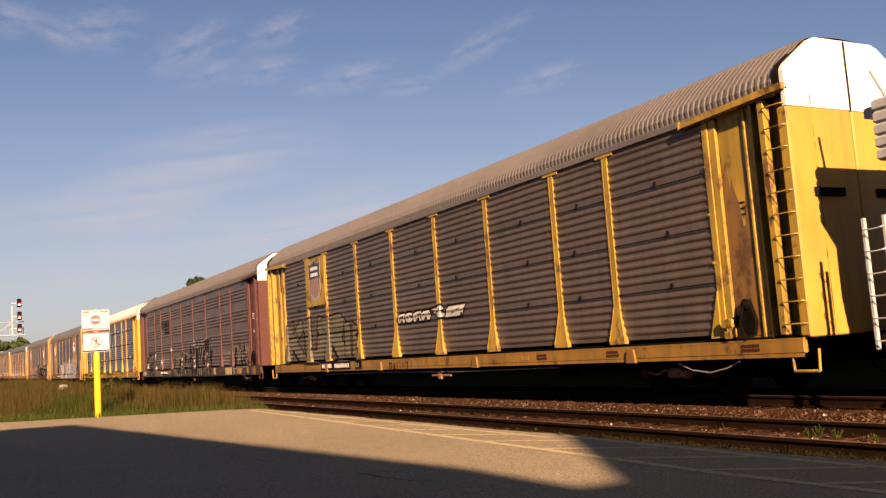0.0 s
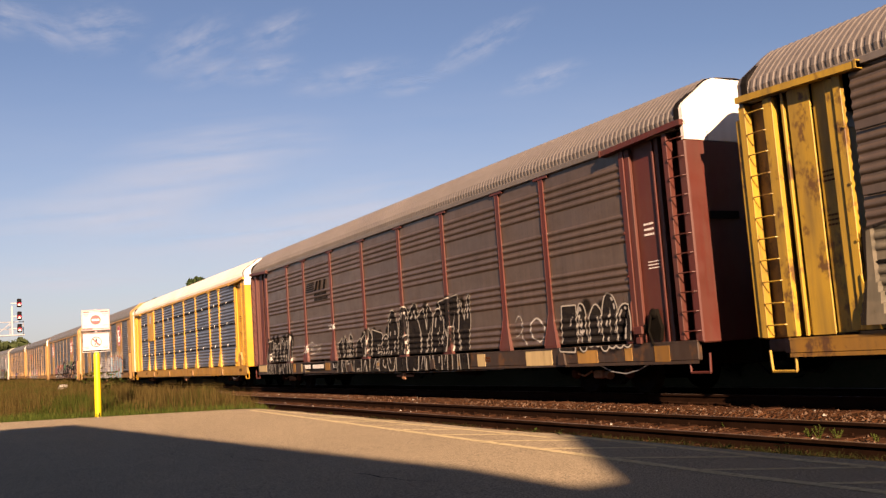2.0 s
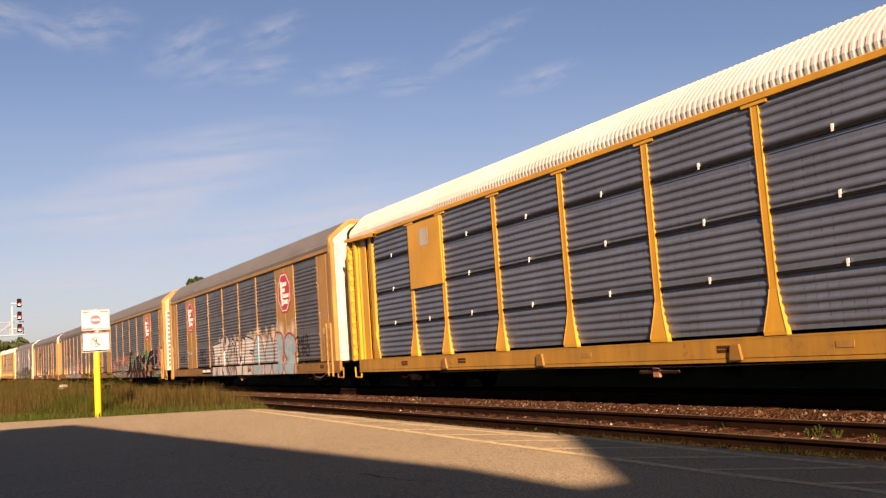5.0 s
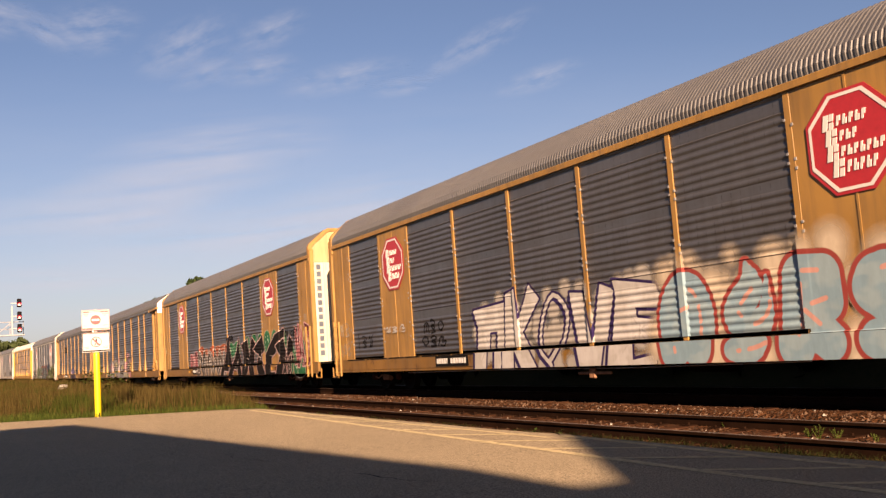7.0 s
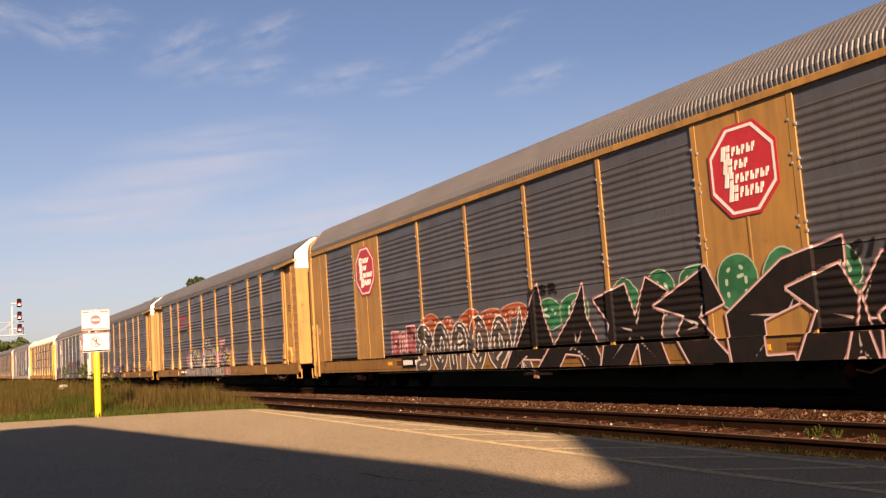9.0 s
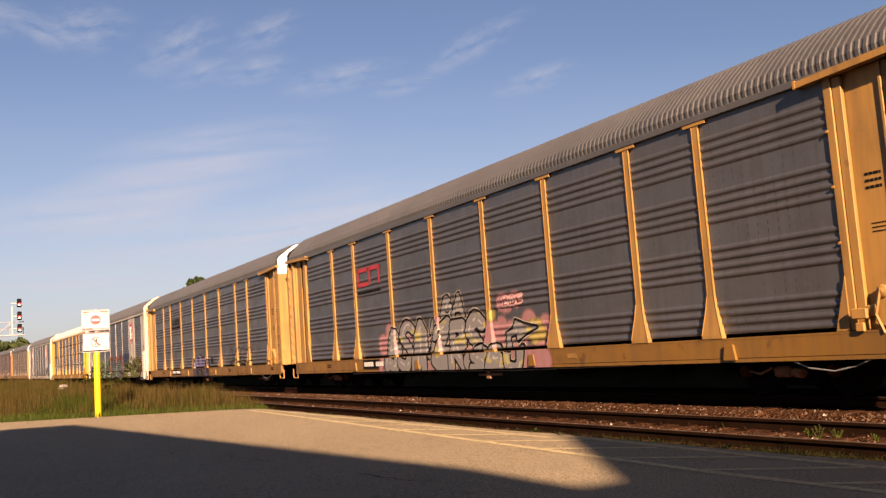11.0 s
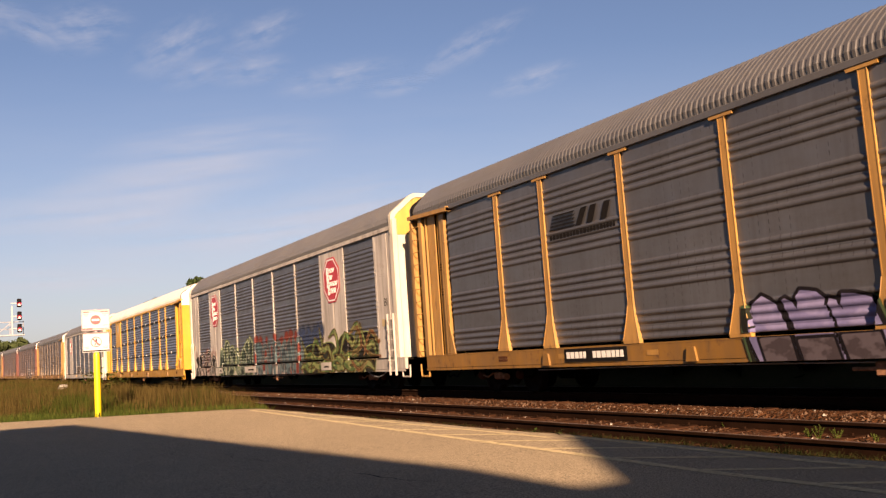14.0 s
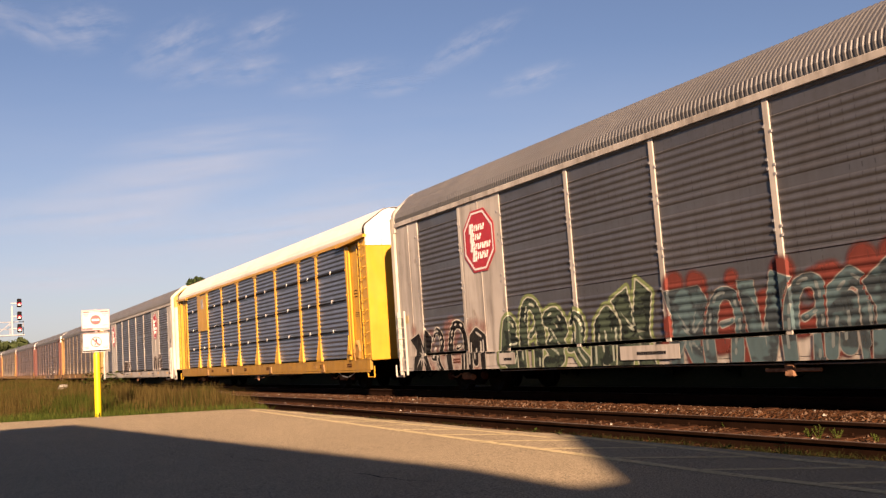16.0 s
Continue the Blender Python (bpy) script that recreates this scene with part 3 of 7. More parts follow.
# ---- trees ----
def crown_leaves(clumps, count, size, seed):
    rnd = np.random.RandomState(seed)
    v, f = [], []
    n = 0
    for cx, cy, cz, r in clumps:
        k = int(count * r * r)
        d = rnd.randn(k, 3)
        d /= np.linalg.norm(d, axis=1)[:, None]
        rad = r * (0.55 + 0.5 * rnd.rand(k)) 
        c = np.array((cx, cy, cz)) + d * rad[:, None] * np.array((1, 1, 0.8))
        a = rnd.randn(k, 3) * size
        b = rnd.randn(k, 3) * size
        quad = np.stack([c - a, c + b, c + a, c - b], 1).reshape(-1, 3)
        v.append(quad)
        f.append(np.arange(4 * k).reshape(-1, 4) + n)
        n += 4 * k
    g = Geo()
    g.v = np.concatenate(v).tolist()
    g.f = np.concatenate(f).tolist()
    g.m = [0] * len(g.f)
    return g


def tree(x, y, z, height, spread, seed):
    rnd = random.Random(seed)
    root = thing("tree", "dark green leafy deciduous tree beyond the railway", "tree", pose(x, y, z), group="trees beyond the line")
    g = Geo()
    g.tube((0, 0, -0.3), (0, 0, height * 0.35), height * 0.03, 9, height * 0.022)
    g.tube((0, 0, height * 0.35), (0.3, 0.2, height * 0.8), height * 0.022, 8, height * 0.006)
    clumps = []
    for k in range(34):
        a = rnd.uniform(0, 6.283)
        u = rnd.uniform(0.40, 0.93)
        r = spread * rnd.uniform(0.1, 0.95) * (1.0 - 0.55 * max(0.0, (u - 0.62) / 0.31) ** 2)
        p = (math.cos(a) * r, math.sin(a) * r, height * u)
        if k % 2:
            g.tube((0, 0, height * (0.3 + 0.3 * rnd.random())), p, height * 0.010, 6, height * 0.003)
        clumps.append((*p, spread * rnd.uniform(0.20, 0.36)))
    part("trunk", g, M["bark"], root)
    part("crown", crown_leaves(clumps, 330 / max(1.0, spread * spread * 0.10), 0.12 + height * 0.005, seed), M["leaf"], root)
    return root


tree(-121.0, 28.9, -0.2, 13.3, 3.9, 1)
tree(-121.0, 33.4, -0.2, 13.2, 3.2, 2)
tree(-150.0, 27.6, 0.0, 12.6, 2.4, 3)


# Added bushes; near-black leaves stand in for shade under the train.
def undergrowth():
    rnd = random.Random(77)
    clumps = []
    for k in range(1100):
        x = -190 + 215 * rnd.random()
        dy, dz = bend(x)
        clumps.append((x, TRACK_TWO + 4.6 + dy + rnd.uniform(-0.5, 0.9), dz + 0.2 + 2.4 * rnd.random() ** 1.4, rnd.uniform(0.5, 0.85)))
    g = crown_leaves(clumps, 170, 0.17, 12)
    return thing("undergrowth", "added bushes behind the train, near-black to stand in for shade", "bushes", kind="stuff", geo=g, material=M["shade_leaf"])


undergrowth()


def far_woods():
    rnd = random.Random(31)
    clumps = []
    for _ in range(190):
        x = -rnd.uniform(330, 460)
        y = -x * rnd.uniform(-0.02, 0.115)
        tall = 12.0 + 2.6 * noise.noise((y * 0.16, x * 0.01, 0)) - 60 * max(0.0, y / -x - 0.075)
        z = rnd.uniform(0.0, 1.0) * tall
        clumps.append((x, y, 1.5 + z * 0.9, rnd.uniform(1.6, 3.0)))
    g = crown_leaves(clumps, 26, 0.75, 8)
    return thing("far_woods", "belt of green trees far along the line, haze put into their colour", "woods", kind="stuff", geo=g, material=M["far_leaf"])


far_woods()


# ---- signs beside the lot ----
def no_entry_sign():
    x, y = -22.72, 2.86
    z = lot_z(x)
    root = thing("sign_post", "bright yellow post with two white warning signs", "sign", pose(x, y, z - 0.02, 0, 0, 82))
    g = Geo()
    g.lathe([(0.068, 0.0), (0.072, 0.02), (0.072, 1.42), (0.066, 1.47), (0.045, 1.50)], (0, 0, 0), "z", 18)
    part("post_sleeve", g, M["pole_yellow"], root, "bright yellow plastic post sleeve", smooth=True)
    g = Geo()
    g.box(-0.025, 0.025, -0.02, 0.02, 1.45, 2.50, bevel=0.005)
    part("steel_post", g, M["galv"], root)

    def plate(z0, z1, name, label):
        g = Geo()
        g.box(-0.305, 0.305, -0.045, -0.030, z0, z1, bevel=0.006)
        p = part(name, g, M["plate_white"], root, label)
        for sx in (-0.2, 0.2):
            for zz in (z0 + 0.05, z1 - 0.05):
                b = Geo()
                b.tube((sx, -0.046, zz), (sx, -0.05, zz), 0.008, 8)
                part("bolt", b, M["galv"], p)
        return p

    def bar(p, x0, x1, z0, z1, m, name="text_bar", y=-0.049):
        g = Geo()
        g.box(x0, x1, y, y + 0.003, z0, z1)
        part(name, g, M[m], p)

    def disc(p, r0, r1, cz, m, y, name):
        g = Geo()
        n = 40
        if r0 <= 0:
            g.tube((0, y + 0.003, cz), (0, y, cz), r1, n)
        else:
            v = []
            for yy in (y, y + 0.003):
                for r in (r0, r1):
                    v += [(r * math.cos(6.28318 * k / n), yy, cz + r * math.sin(6.28318 * k / n)) for k in range(n)]
            f = []
            for k in range(n):
                e = (k + 1) % n
                f += [(k, e, n + e, n + k), (n + k, n + e, 3 * n + e, 3 * n + k), (2 * n + k, 3 * n + k, 3 * n + e, 2 * n + e), (k, 2 * n + k, 2 * n + e, e)]
            g.add(v, f)
        part(name, g, M[m], p)

    p = plate(2.00, 2.48, "no_entry_plate", "white plate with red no-entry disc")
    for x0, x1, z0, z1 in ((-0.295, 0.295, 2.462, 2.472), (-0.295, 0.295, 2.008, 2.016), (-0.295, -0.286, 2.016, 2.462), (0.286, 0.295, 2.016, 2.462)):
        bar(p, x0, x1, z0, z1, "sign_pink", "border_line")
    for x0, x1 in ((-0.27, -0.14), (0.10, 0.27)):
        bar(p, x0, x1, 2.415, 2.448, "sign_red", "red_band")
    for k in range(5):
        bar(p, -0.12 + 0.043 * k, -0.09 + 0.043 * k, 2.42, 2.442, "sign_pink")
    bar(p, -0.285, -0.06, 2.025, 2.062, "sign_red", "red_band")
    bar(p, -0.05, 0.285, 2.028, 2.052, "sign_pink", "red_band")
    for x0, x1, z in ((-0.27, -0.15, 2.375), (0.14, 0.27, 2.375), (-0.27, -0.17, 2.11), (0.14, 0.27, 2.11), (-0.25, -0.16, 2.34), (0.15, 0.24, 2.34)):
        bar(p, x0, x1, z, z + 0.014, "sign_pink")
    disc(p, 0, 0.112, 2.245, "sign_red", -0.049, "red_disc")
    bar(p, -0.08, 0.08, 2.225, 2.265, "sign_white", "white_bar", -0.053)
    p = plate(1.50, 1.96, "prohibition_plate", "white plate with red crossed-out circle")
    for x0, x1, z0, z1 in ((-0.298, 0.298, 1.945, 1.956), (-0.298, -0.284, 1.545, 1.945), (0.284, 0.298, 1.545, 1.945)):
        bar(p, x0, x1, z0, z1, "black", "border_line")
    bar(p, -0.27, -0.20, 1.925, 1.94, "sign_red")
    bar(p, -0.17, 0.27, 1.922, 1.94, "sign_pink")
    bar(p, -0.295, 0.295, 1.517, 1.545, "black", "dark_band")
    for x0, x1, z in ((-0.27, -0.15, 1.62), (0.15, 0.27, 1.62), (-0.25, -0.16, 1.585), (0.14, 0.25, 1.585)):
        bar(p, x0, x1, z, z + 0.012, "sign_pink")
    disc(p, 0.103, 0.12, 1.735, "sign_red", -0.049, "red_ring")
    g = Geo()
    g.add([(-0.085, -0.0495, 1.80), (-0.065, -0.0495, 1.82), (0.085, -0.0495, 1.67), (0.065, -0.0495, 1.65)], [(0, 1, 2, 3)])
    part("red_slash", g, M["sign_red"], p)
    g = Geo()
    g.tube((0.0, -0.048, 1.80), (0.0, -0.046, 1.80), 0.016, 10)
    g.prism([(-0.012, 1.785), (0.016, 1.785), (0.018, 1.725), (0.045, 1.66), (0.028, 1.655), (0.002, 1.71), (-0.026, 1.65), (-0.042, 1.66), (-0.014, 1.725)], -0.048, -0.046, "y")
    g.prism([(-0.012, 1.775), (-0.045, 1.74), (-0.04, 1.728), (-0.008, 1.755)], -0.0478, -0.046, "y")
    part("pictogram", g, M["black"], p)
    return root


no_entry_sign()


# ---- railway signal ----
M["signal_paint"] = plain("white_signal_paint", (0.22, 0.21, 0.215), rough=0.6, vary=0.1)


def signal_mast():
    root = thing("railway_signal", "white-grey signal mast with three dark lamp heads", "signal", pose(*on_line(-80.0, 5.08, -0.3), 0, 0, 86))
    # local x runs across the line, y away from the camera
    g = Geo()
    g.tube((-2.3, 0.2, 0), (-2.3, 0.2, 7.0), 0.10, 10)
    part("mast", g, M["signal_paint"], root)
    g = Geo()
    g.box(-2.7, 0.35, -0.15, 0.55, 4.75, 4.83)
    part("platform", g, M["signal_paint"], root)
    for z in (5.3, 5.85):
        g = Geo()
        g.tube((-2.7, 0.5, z), (0.3, 0.5, z), 0.03, 6)
        part("handrail", g, M["signal_paint"], root)
    for x in (-2.7, -1.7, -0.7, 0.25):
        g = Geo()
        g.tube((x, 0.5, 4.8), (x, 0.5, 5.9), 0.03, 6)
        part("rail_post", g, M["signal_paint"], root)
    g = Geo()
    g.wire([(-2.7, 0.1, 5.8), (-1.7, 0.1, 4.85), (-0.7, 0.1, 5.7)], 0.03)
    part("brace", g, M["signal_paint"], root)
    g = Geo()
    g.box(-0.58, -0.48, 0.05, 0.17, 4.8, 7.1)
    part("case", g, M["signal_paint"], root)
    for z in (5.32, 6.30, 7.32):
        g = Geo()
        g.box(-0.17, 0.17, -0.02, 0.10, z - 0.34, z + 0.34, bevel=0.09)
        h = part("signal_head", g, M["black"], root, "black lamp head with red lens lit")
        g = Geo()
        arc = [(0.16 * math.cos(a), z - 0.08 + 0.16 * math.sin(a)) for a in [math.pi * k / 8 for k in range(9)]]
        arc += [(0.175 * math.cos(a), z - 0.08 + 0.175 * math.sin(a)) for a in [math.pi * (8 - k) / 8 for k in range(9)]]
        g.prism(arc, -0.22, -0.02, "y")
        part("hood", g, M["black"], h)
        g = Geo()
        g.tube((0, -0.03, z - 0.08), (0, -0.05, z - 0.08), 0.155, 18)
        part("lens", g, M["lens_red"], h, "glowing red signal lens")
        # White shape stands in for the bright highlight on the lens.
        g = Geo()
        g.prism([(-0.11, z - 0.21), (0.11, z - 0.21), (0.05, z - 0.11), (0.0, z - 0.03), (-0.05, z - 0.11)], -0.075, -0.055, "y")
        part("glint", g, M["sign_white"], h)
        g = Geo()
        g.box(-0.60, -0.18, 0.10, 0.14, z - 0.05, z + 0.03)
        part("bracket", g, M["signal_paint"], h)
    return root


signal_mast()


# ---- unseen building behind the camera, shaped to cast the lot's shade ----
def station():
    root = thing("station_building", "tall unseen building with a higher wing, shaped to shade the lot", "building")
    plan = [(-1.75, -5.3), (-1.3, -4.2), (11.6, -2.06), (13.6, -2.0), (14.5, -2.0), (14.5, -14), (-1.75, -14)]
    g = Geo()
    g.prism([(x, y - 0.1 if y > -10 else y) for x, y in plan], 0.0, 8.8, "z")
    part("wall", g, M["wall_out"], root)
    g = Geo()
    g.prism(plan, 8.8, 9.0, "z")
    part("roof", g, M["steel_dark"], root)
    # Wing outline is set by the slanting edge of its shadow.
    g = Geo()
    v = [(14.6, -2.1, 0), (17.98, -2.3, 0), (60, -2.3, 0), (60, -14, 0), (44, -14, 0)]
    v += [(14.6, -2.0, 9.57), (17.98, -2.2, 13.26), (60, -2.2, 13.26), (60, -14, 13.26), (44, -14, 13.26)]
    g.add(v, [(4, 3, 2, 1, 0), (5, 6, 9), (6, 7, 8, 9), (0, 1, 6, 5), (1, 2, 7, 6), (2, 3, 8, 7), (3, 4, 9, 8), (4, 0, 5, 9)])
    part("wing_wall", g, M["wall_out"], root)
    # Added block that closes a sliver of sun between the two shadows.
    g = Geo()
    g.prism([(13.4, 0), (14.6, 0), (14.6, 9.57), (13.4, 9.0)], -6.0, -1.99, "y")
    part("stair_tower", g, M["wall_out"], root)
    return root


station()


# ---- rack cars ----
# Car space: x along the car from its middle, -y the side towards the lot, z from the rail tops.
SIDE = 1.46
POSTS_A = [1.9, 4.68, 6.60, 9.50, 12.28, 15.1, 17.93, 20.73, 22.68, 25.25]     # from the leading end
EDGES_B = [2.03, 4.68, 6.86, 9.64, 12.46, 15.28, 18.08, 20.90, 22.90, 25.40]
TAIL_A = HALF + 0.38
HALF_B, TAIL_B = 12.90, 13.45     # ends of the flush-sided cars from their middle
SILL_LOW, SILL_TOP = 0.62, 1.03
MESHES = {}


def kept(key, make):
    if key not in MESHES:
        MESHES[key] = make()
    return MESHES[key]


def narrow(u):
    """One rounded rib on a flat sheet."""
    return math.sin(math.pi * (u - 0.12) / 0.76) if 0.12 < u < 0.88 else 0.0


def ribs(z, style):
    """How far the corrugated side stands out at height z."""
    if style == "even":
        w = (z - 1.10) / 0.142
        band = ((z - 1.10) % 1.22) / 1.22
        return (0.018 if band < 0.84 else 0.0) * narrow(w % 1.0)
    course = 0.972
    u = ((z - 1.04) % course) / course
    if style == "lapped":
        lap = 0.013 * (1 - u)
        first, last, n = 0.12, 0.93, 5
    else:
        lap = 0.0
        first, last, n = 0.02, 0.66, 4
    if first < u < last:
        w = (u - first) / (last - first) * n
        return lap + (0.027 if style == "lapped" else 0.026) * narrow(w % 1.0)
    return lap


def panel_mesh(width, style, material, z0=1.10, z1=4.90):
    def make():
        g = Geo()
        n = int((z1 - z0) / 0.018)
        for i in range(n + 1):
            z = z0 + (z1 - z0) * i / n
            o = ribs(z, style)
            for s in (-0.5, 0.5):
                g.v.append((s * width, -o, z))
        for i in range(n):
            g.f.append((2 * i, 2 * i + 1, 2 * i + 3, 2 * i + 2))
        # returned edges behind the sheet
        k = len(g.v)
        g.v += [(-0.5 * width, 0.03, z0), (0.5 * width, 0.03, z0), (0.5 * width, 0.03, z1), (-0.5 * width, 0.03, z1)]
        g.f += [(k, k + 3, k + 2, k + 1), (0, k, k + 1, 1), (2 * n, 2 * n + 1, k + 2, k + 3)]
        g.m = [0] * len(g.f)
        return g.mesh("side_panel", material)
    return kept(("panel", round(width, 2), style, material.name), make)


def roof_mesh(material, half=HALF):
    def make():
        g = Geo()
        prof = [(1.50, 4.98), (1.515, 5.12), (1.47, 5.26), (1.25, 5.50), (0.98, 5.74), (0.80, 5.85), (0.45, 5.91), (0.0, 5.93)]
        if half < 13.2:
            prof = [(a, z + 0.08 * max(0.0, z - 5.0)) for a, z in prof]
        prof = [(-a, z) for a, z in prof] + [(a, z) for a, z in prof[-2::-1]]
        pitch = 0.10 if half < 13.2 else 0.135
        n = int((2 * half - 0.5) / pitch)
        xs = []
        for i in range(n):
            x = -half + 0.09 + i * (2 * half - 0.18) / n
            w = (2 * half - 0.18) / n
            xs += [(x, 0.0), (x + 0.22 * w, 0.0), (x + 0.38 * w, 0.014), (x + 0.80 * w, 0.014), (x + 0.95 * w, 0.0)]
        k = len(prof)
        for x, o in xs:
            for i, (a, z) in enumerate(prof):
                e = o if 0 < i < k - 1 else o * 0.5
                d = Vector((a, z - 4.9)).normalized()
                g.v.append((x, a + d.x * e, z + d.y * e))
        for i in range(len(xs) - 1):
            for j in range(k - 1):
                g.f.append((i * k + j, (i + 1) * k + j, (i + 1) * k + j + 1, i * k + j + 1))
        g.m = [0] * len(g.f)
        return g.mesh("roof", material)
    return kept(("roof", material.name, half), make)


def foot_lean(z):
    """How far a flared post's foot leans out at height z."""
    return 0.065 * max(0.0, min(1.0, (1.80 - z) / 0.7))


def post_mesh(style, material):
    def make():
        g = Geo()
        if style == "flared":
            # slim post, widening to a foot, with a cap under the eave
            out = [(-0.24, 1.036), (0.24, 1.036), (0.235, 1.10), (0.125, 1.55), (0.09, 1.78), (0.078, 4.86), (-0.078, 4.86), (-0.09, 1.78), (-0.125, 1.55), (-0.235, 1.10)]
            lean = [-0.042 - foot_lean(z) for _, z in out]
            n = len(out)
            v = [(x, y, z) for (x, z), y in zip(out, lean)] + [(x, -0.01, z) for x, z in out]
            f = [(0, 9, 2, 1), (9, 8, 3, 2), (8, 7, 4, 3), (7, 6, 5, 4)] + [(k, (k + 1) % n, n + (k + 1) % n, n + k) for k in range(n)]
            g.add(v, f)
            for e in (-1, 1):      # turned edges of the pressing
                g.box(e * 0.074 - 0.008, e * 0.074 + 0.008, -0.049, -0.040, 1.80, 4.82)
                for a, b in ((3, 2), (4, 3)):
                    (xa, za), (xb, zb) = out[a], out[b]
                    g.tube((e * xa, lean[a] - 0.002, za), (e * xb, lean[b] - 0.002, zb), 0.009, 6)
            g.prism([(-0.27, 4.82), (0.27, 4.82), (0.29, 4.92), (-0.29, 4.92)], -0.056, 0.0, "y")
        else:
            g.box(-0.065, 0.065, -0.036, -0.005, 1.0, 4.92, bevel=0.008)
            for z in (1.5, 1.9, 2.6, 2.75, 3.6, 3.75, 4.3):
                g.box(0.05, 0.09, -0.046, -0.02, z, z + 0.045, 1)
                g.box(-0.09, -0.05, -0.046, -0.02, z + 0.10, z + 0.145, 1)
        return g.mesh("side_post", [material, M["galv"]])
    return kept(("post", style, material.name), make)


def rungs(material, parent, x, y, width, low, high, count, sag):
    """The rungs of one ladder, each a bent rod on one shared mesh."""
    me = kept(("rung", material.name, width, sag), lambda: Geo().wire([(-0.5 * width, -0.02, 0), (-0.40 * width, -0.075, -sag * 0.7), (-0.15 * width, -0.085, -sag), (0.15 * width, -0.085, -sag), (0.40 * width, -0.075, -sag * 0.7), (0.5 * width, -0.02, 0)], 0.0105, 6).mesh("rung", material))
    for i in range(count):
        part("rung", me, None, parent, at=pose(x, y, low + 0.15 + (high - low - 0.3) * i / (count - 1)))


def ladder(material, parent, x, y, low, high, width, count, sag=0.03):
    """Two stiles with the rungs between them."""
    me = kept(("stile", material.name, low, high), lambda: Geo().box(-0.025, 0.025, -0.03, 0.03, low, high, bevel=0.004).mesh("stile", material))
    for s in (-0.5, 0.5):
        part("stile", me, None, parent, at=pose(x + s * width, y, 0))
    rungs(material, parent, x, y, width, low, high, count, sag)


def cap_outline(z0, inset=0.0, lift=0.0):
    a = 1.525 - inset
    if lift:
        return [(y * 1.01, z + (lift * (z - 5.0) if z > 5.0 else 0.0)) for y, z in cap_outline(z0, inset)]
    return [(-a, z0), (a, z0), (a, 5.24), (a - 0.06, 5.34), (0.84, 5.80), (0.70, 5.85 - inset), (-0.70, 5.85 - inset), (-0.84, 5.80), (-a + 0.06, 5.34), (-a, 5.24)]


def wheelset_mesh():
    def make():
        g = Geo()
        g.tube((0, -0.80, 0), (0, 0.80, 0), 0.085, 12)
        for s in (-1, 1):
            y = s * 0.755
            g.lathe([(0.10, -0.07), (0.12, -0.06), (0.36, -0.03), (0.38, -0.065), (0.45, -0.065), (0.447, 0.05), (0.475, 0.06), (0.475, 0.085), (0.38, 0.085), (0.36, 0.04), (0.12, 0.06), (0.10, 0.07)], (0, y, 0), "y", 24)
            for k in range(5):
                a = k * 6.2832 / 5
                g.tube((0.24 * math.cos(a), y - 0.055, 0.24 * math.sin(a)), (0.24 * math.cos(a), y + 0.055, 0.24 * math.sin(a)), 0.035, 8)
        return g.mesh("wheelset", M["wheel"], True)
    return kept("wheelset", make)


def truck_mesh():
    def make():
        g = Geo()
        for s in (-1, 1):
            y = s * 0.98
            g.prism([(-1.25, 0.42), (-1.25, 0.62), (-0.75, 0.66), (-0.40, 0.80), (0.40, 0.80), (0.75, 0.66), (1.25, 0.62), (1.25, 0.42), (0.75, 0.42), (0.40, 0.20), (-0.40, 0.20), (-0.75, 0.42)], y - 0.07, y + 0.07, "y")
            for x in (-0.9, 0.9):
                g.box(x - 0.17, x + 0.17, y - 0.12, y + 0.12, 0.33, 0.60, bevel=0.03)
                g.tube((x, y - s * 0.02, 0.45), (x, y + s * 0.17, 0.45), 0.10, 12)
            for x in (-0.20, 0.0, 0.20):
                for k in range(6):
                    g.lathe([(0.075, -0.012), (0.085, 0.0), (0.075, 0.012)], (x, y + s * 0.09, 0.29 + 0.052 * k), "z", 10)
        g.box(-0.22, 0.22, -1.05, 1.05, 0.45, 0.70, bevel=0.04)
        for x in (-0.45, 0.45):
            g.tube((x, -0.8, 0.40), (x, 0.8, 0.40), 0.05, 8)
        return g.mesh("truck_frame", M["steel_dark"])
    return kept("truck", make)


def running_gear(car, ends, stirrup):
    for x in ends:
        t = part("truck", truck_mesh(), None, car, at=pose(x, 0, 0))
        for d in (-0.9, 0.9):
            part("wheelset", wheelset_mesh(), None, t, at=pose(d, 0, 0.45))
        me = kept("brake_cylinder", lambda: Geo().box(-0.30, 0.05, -1.20, -1.07, 0.34, 0.52, bevel=0.03).tube((0.10, -1.14, 0.42), (0.30, -1.18, 0.40), 0.08, 10).wire([(-0.3, -1.2, 0.5), (-0.55, -1.22, 0.40), (-0.85, -1.2, 0.46)], 0.02, 6).mesh("brake_cylinder", M["sunlit_rust"]))
        part("brake_cylinder", me, None, t)
        for d in (-0.9, 0.9):
            part("bearing_cap", kept("bearing_cap", lambda: Geo().lathe([(0.03, -0.06), (0.09, -0.05), (0.11, 0.0), (0.11, 0.06)], (0, -1.20, 0.45), "y", 12).mesh("bearing_cap", M["gear_rust"])), None, t, at=pose(d, 0, 0))


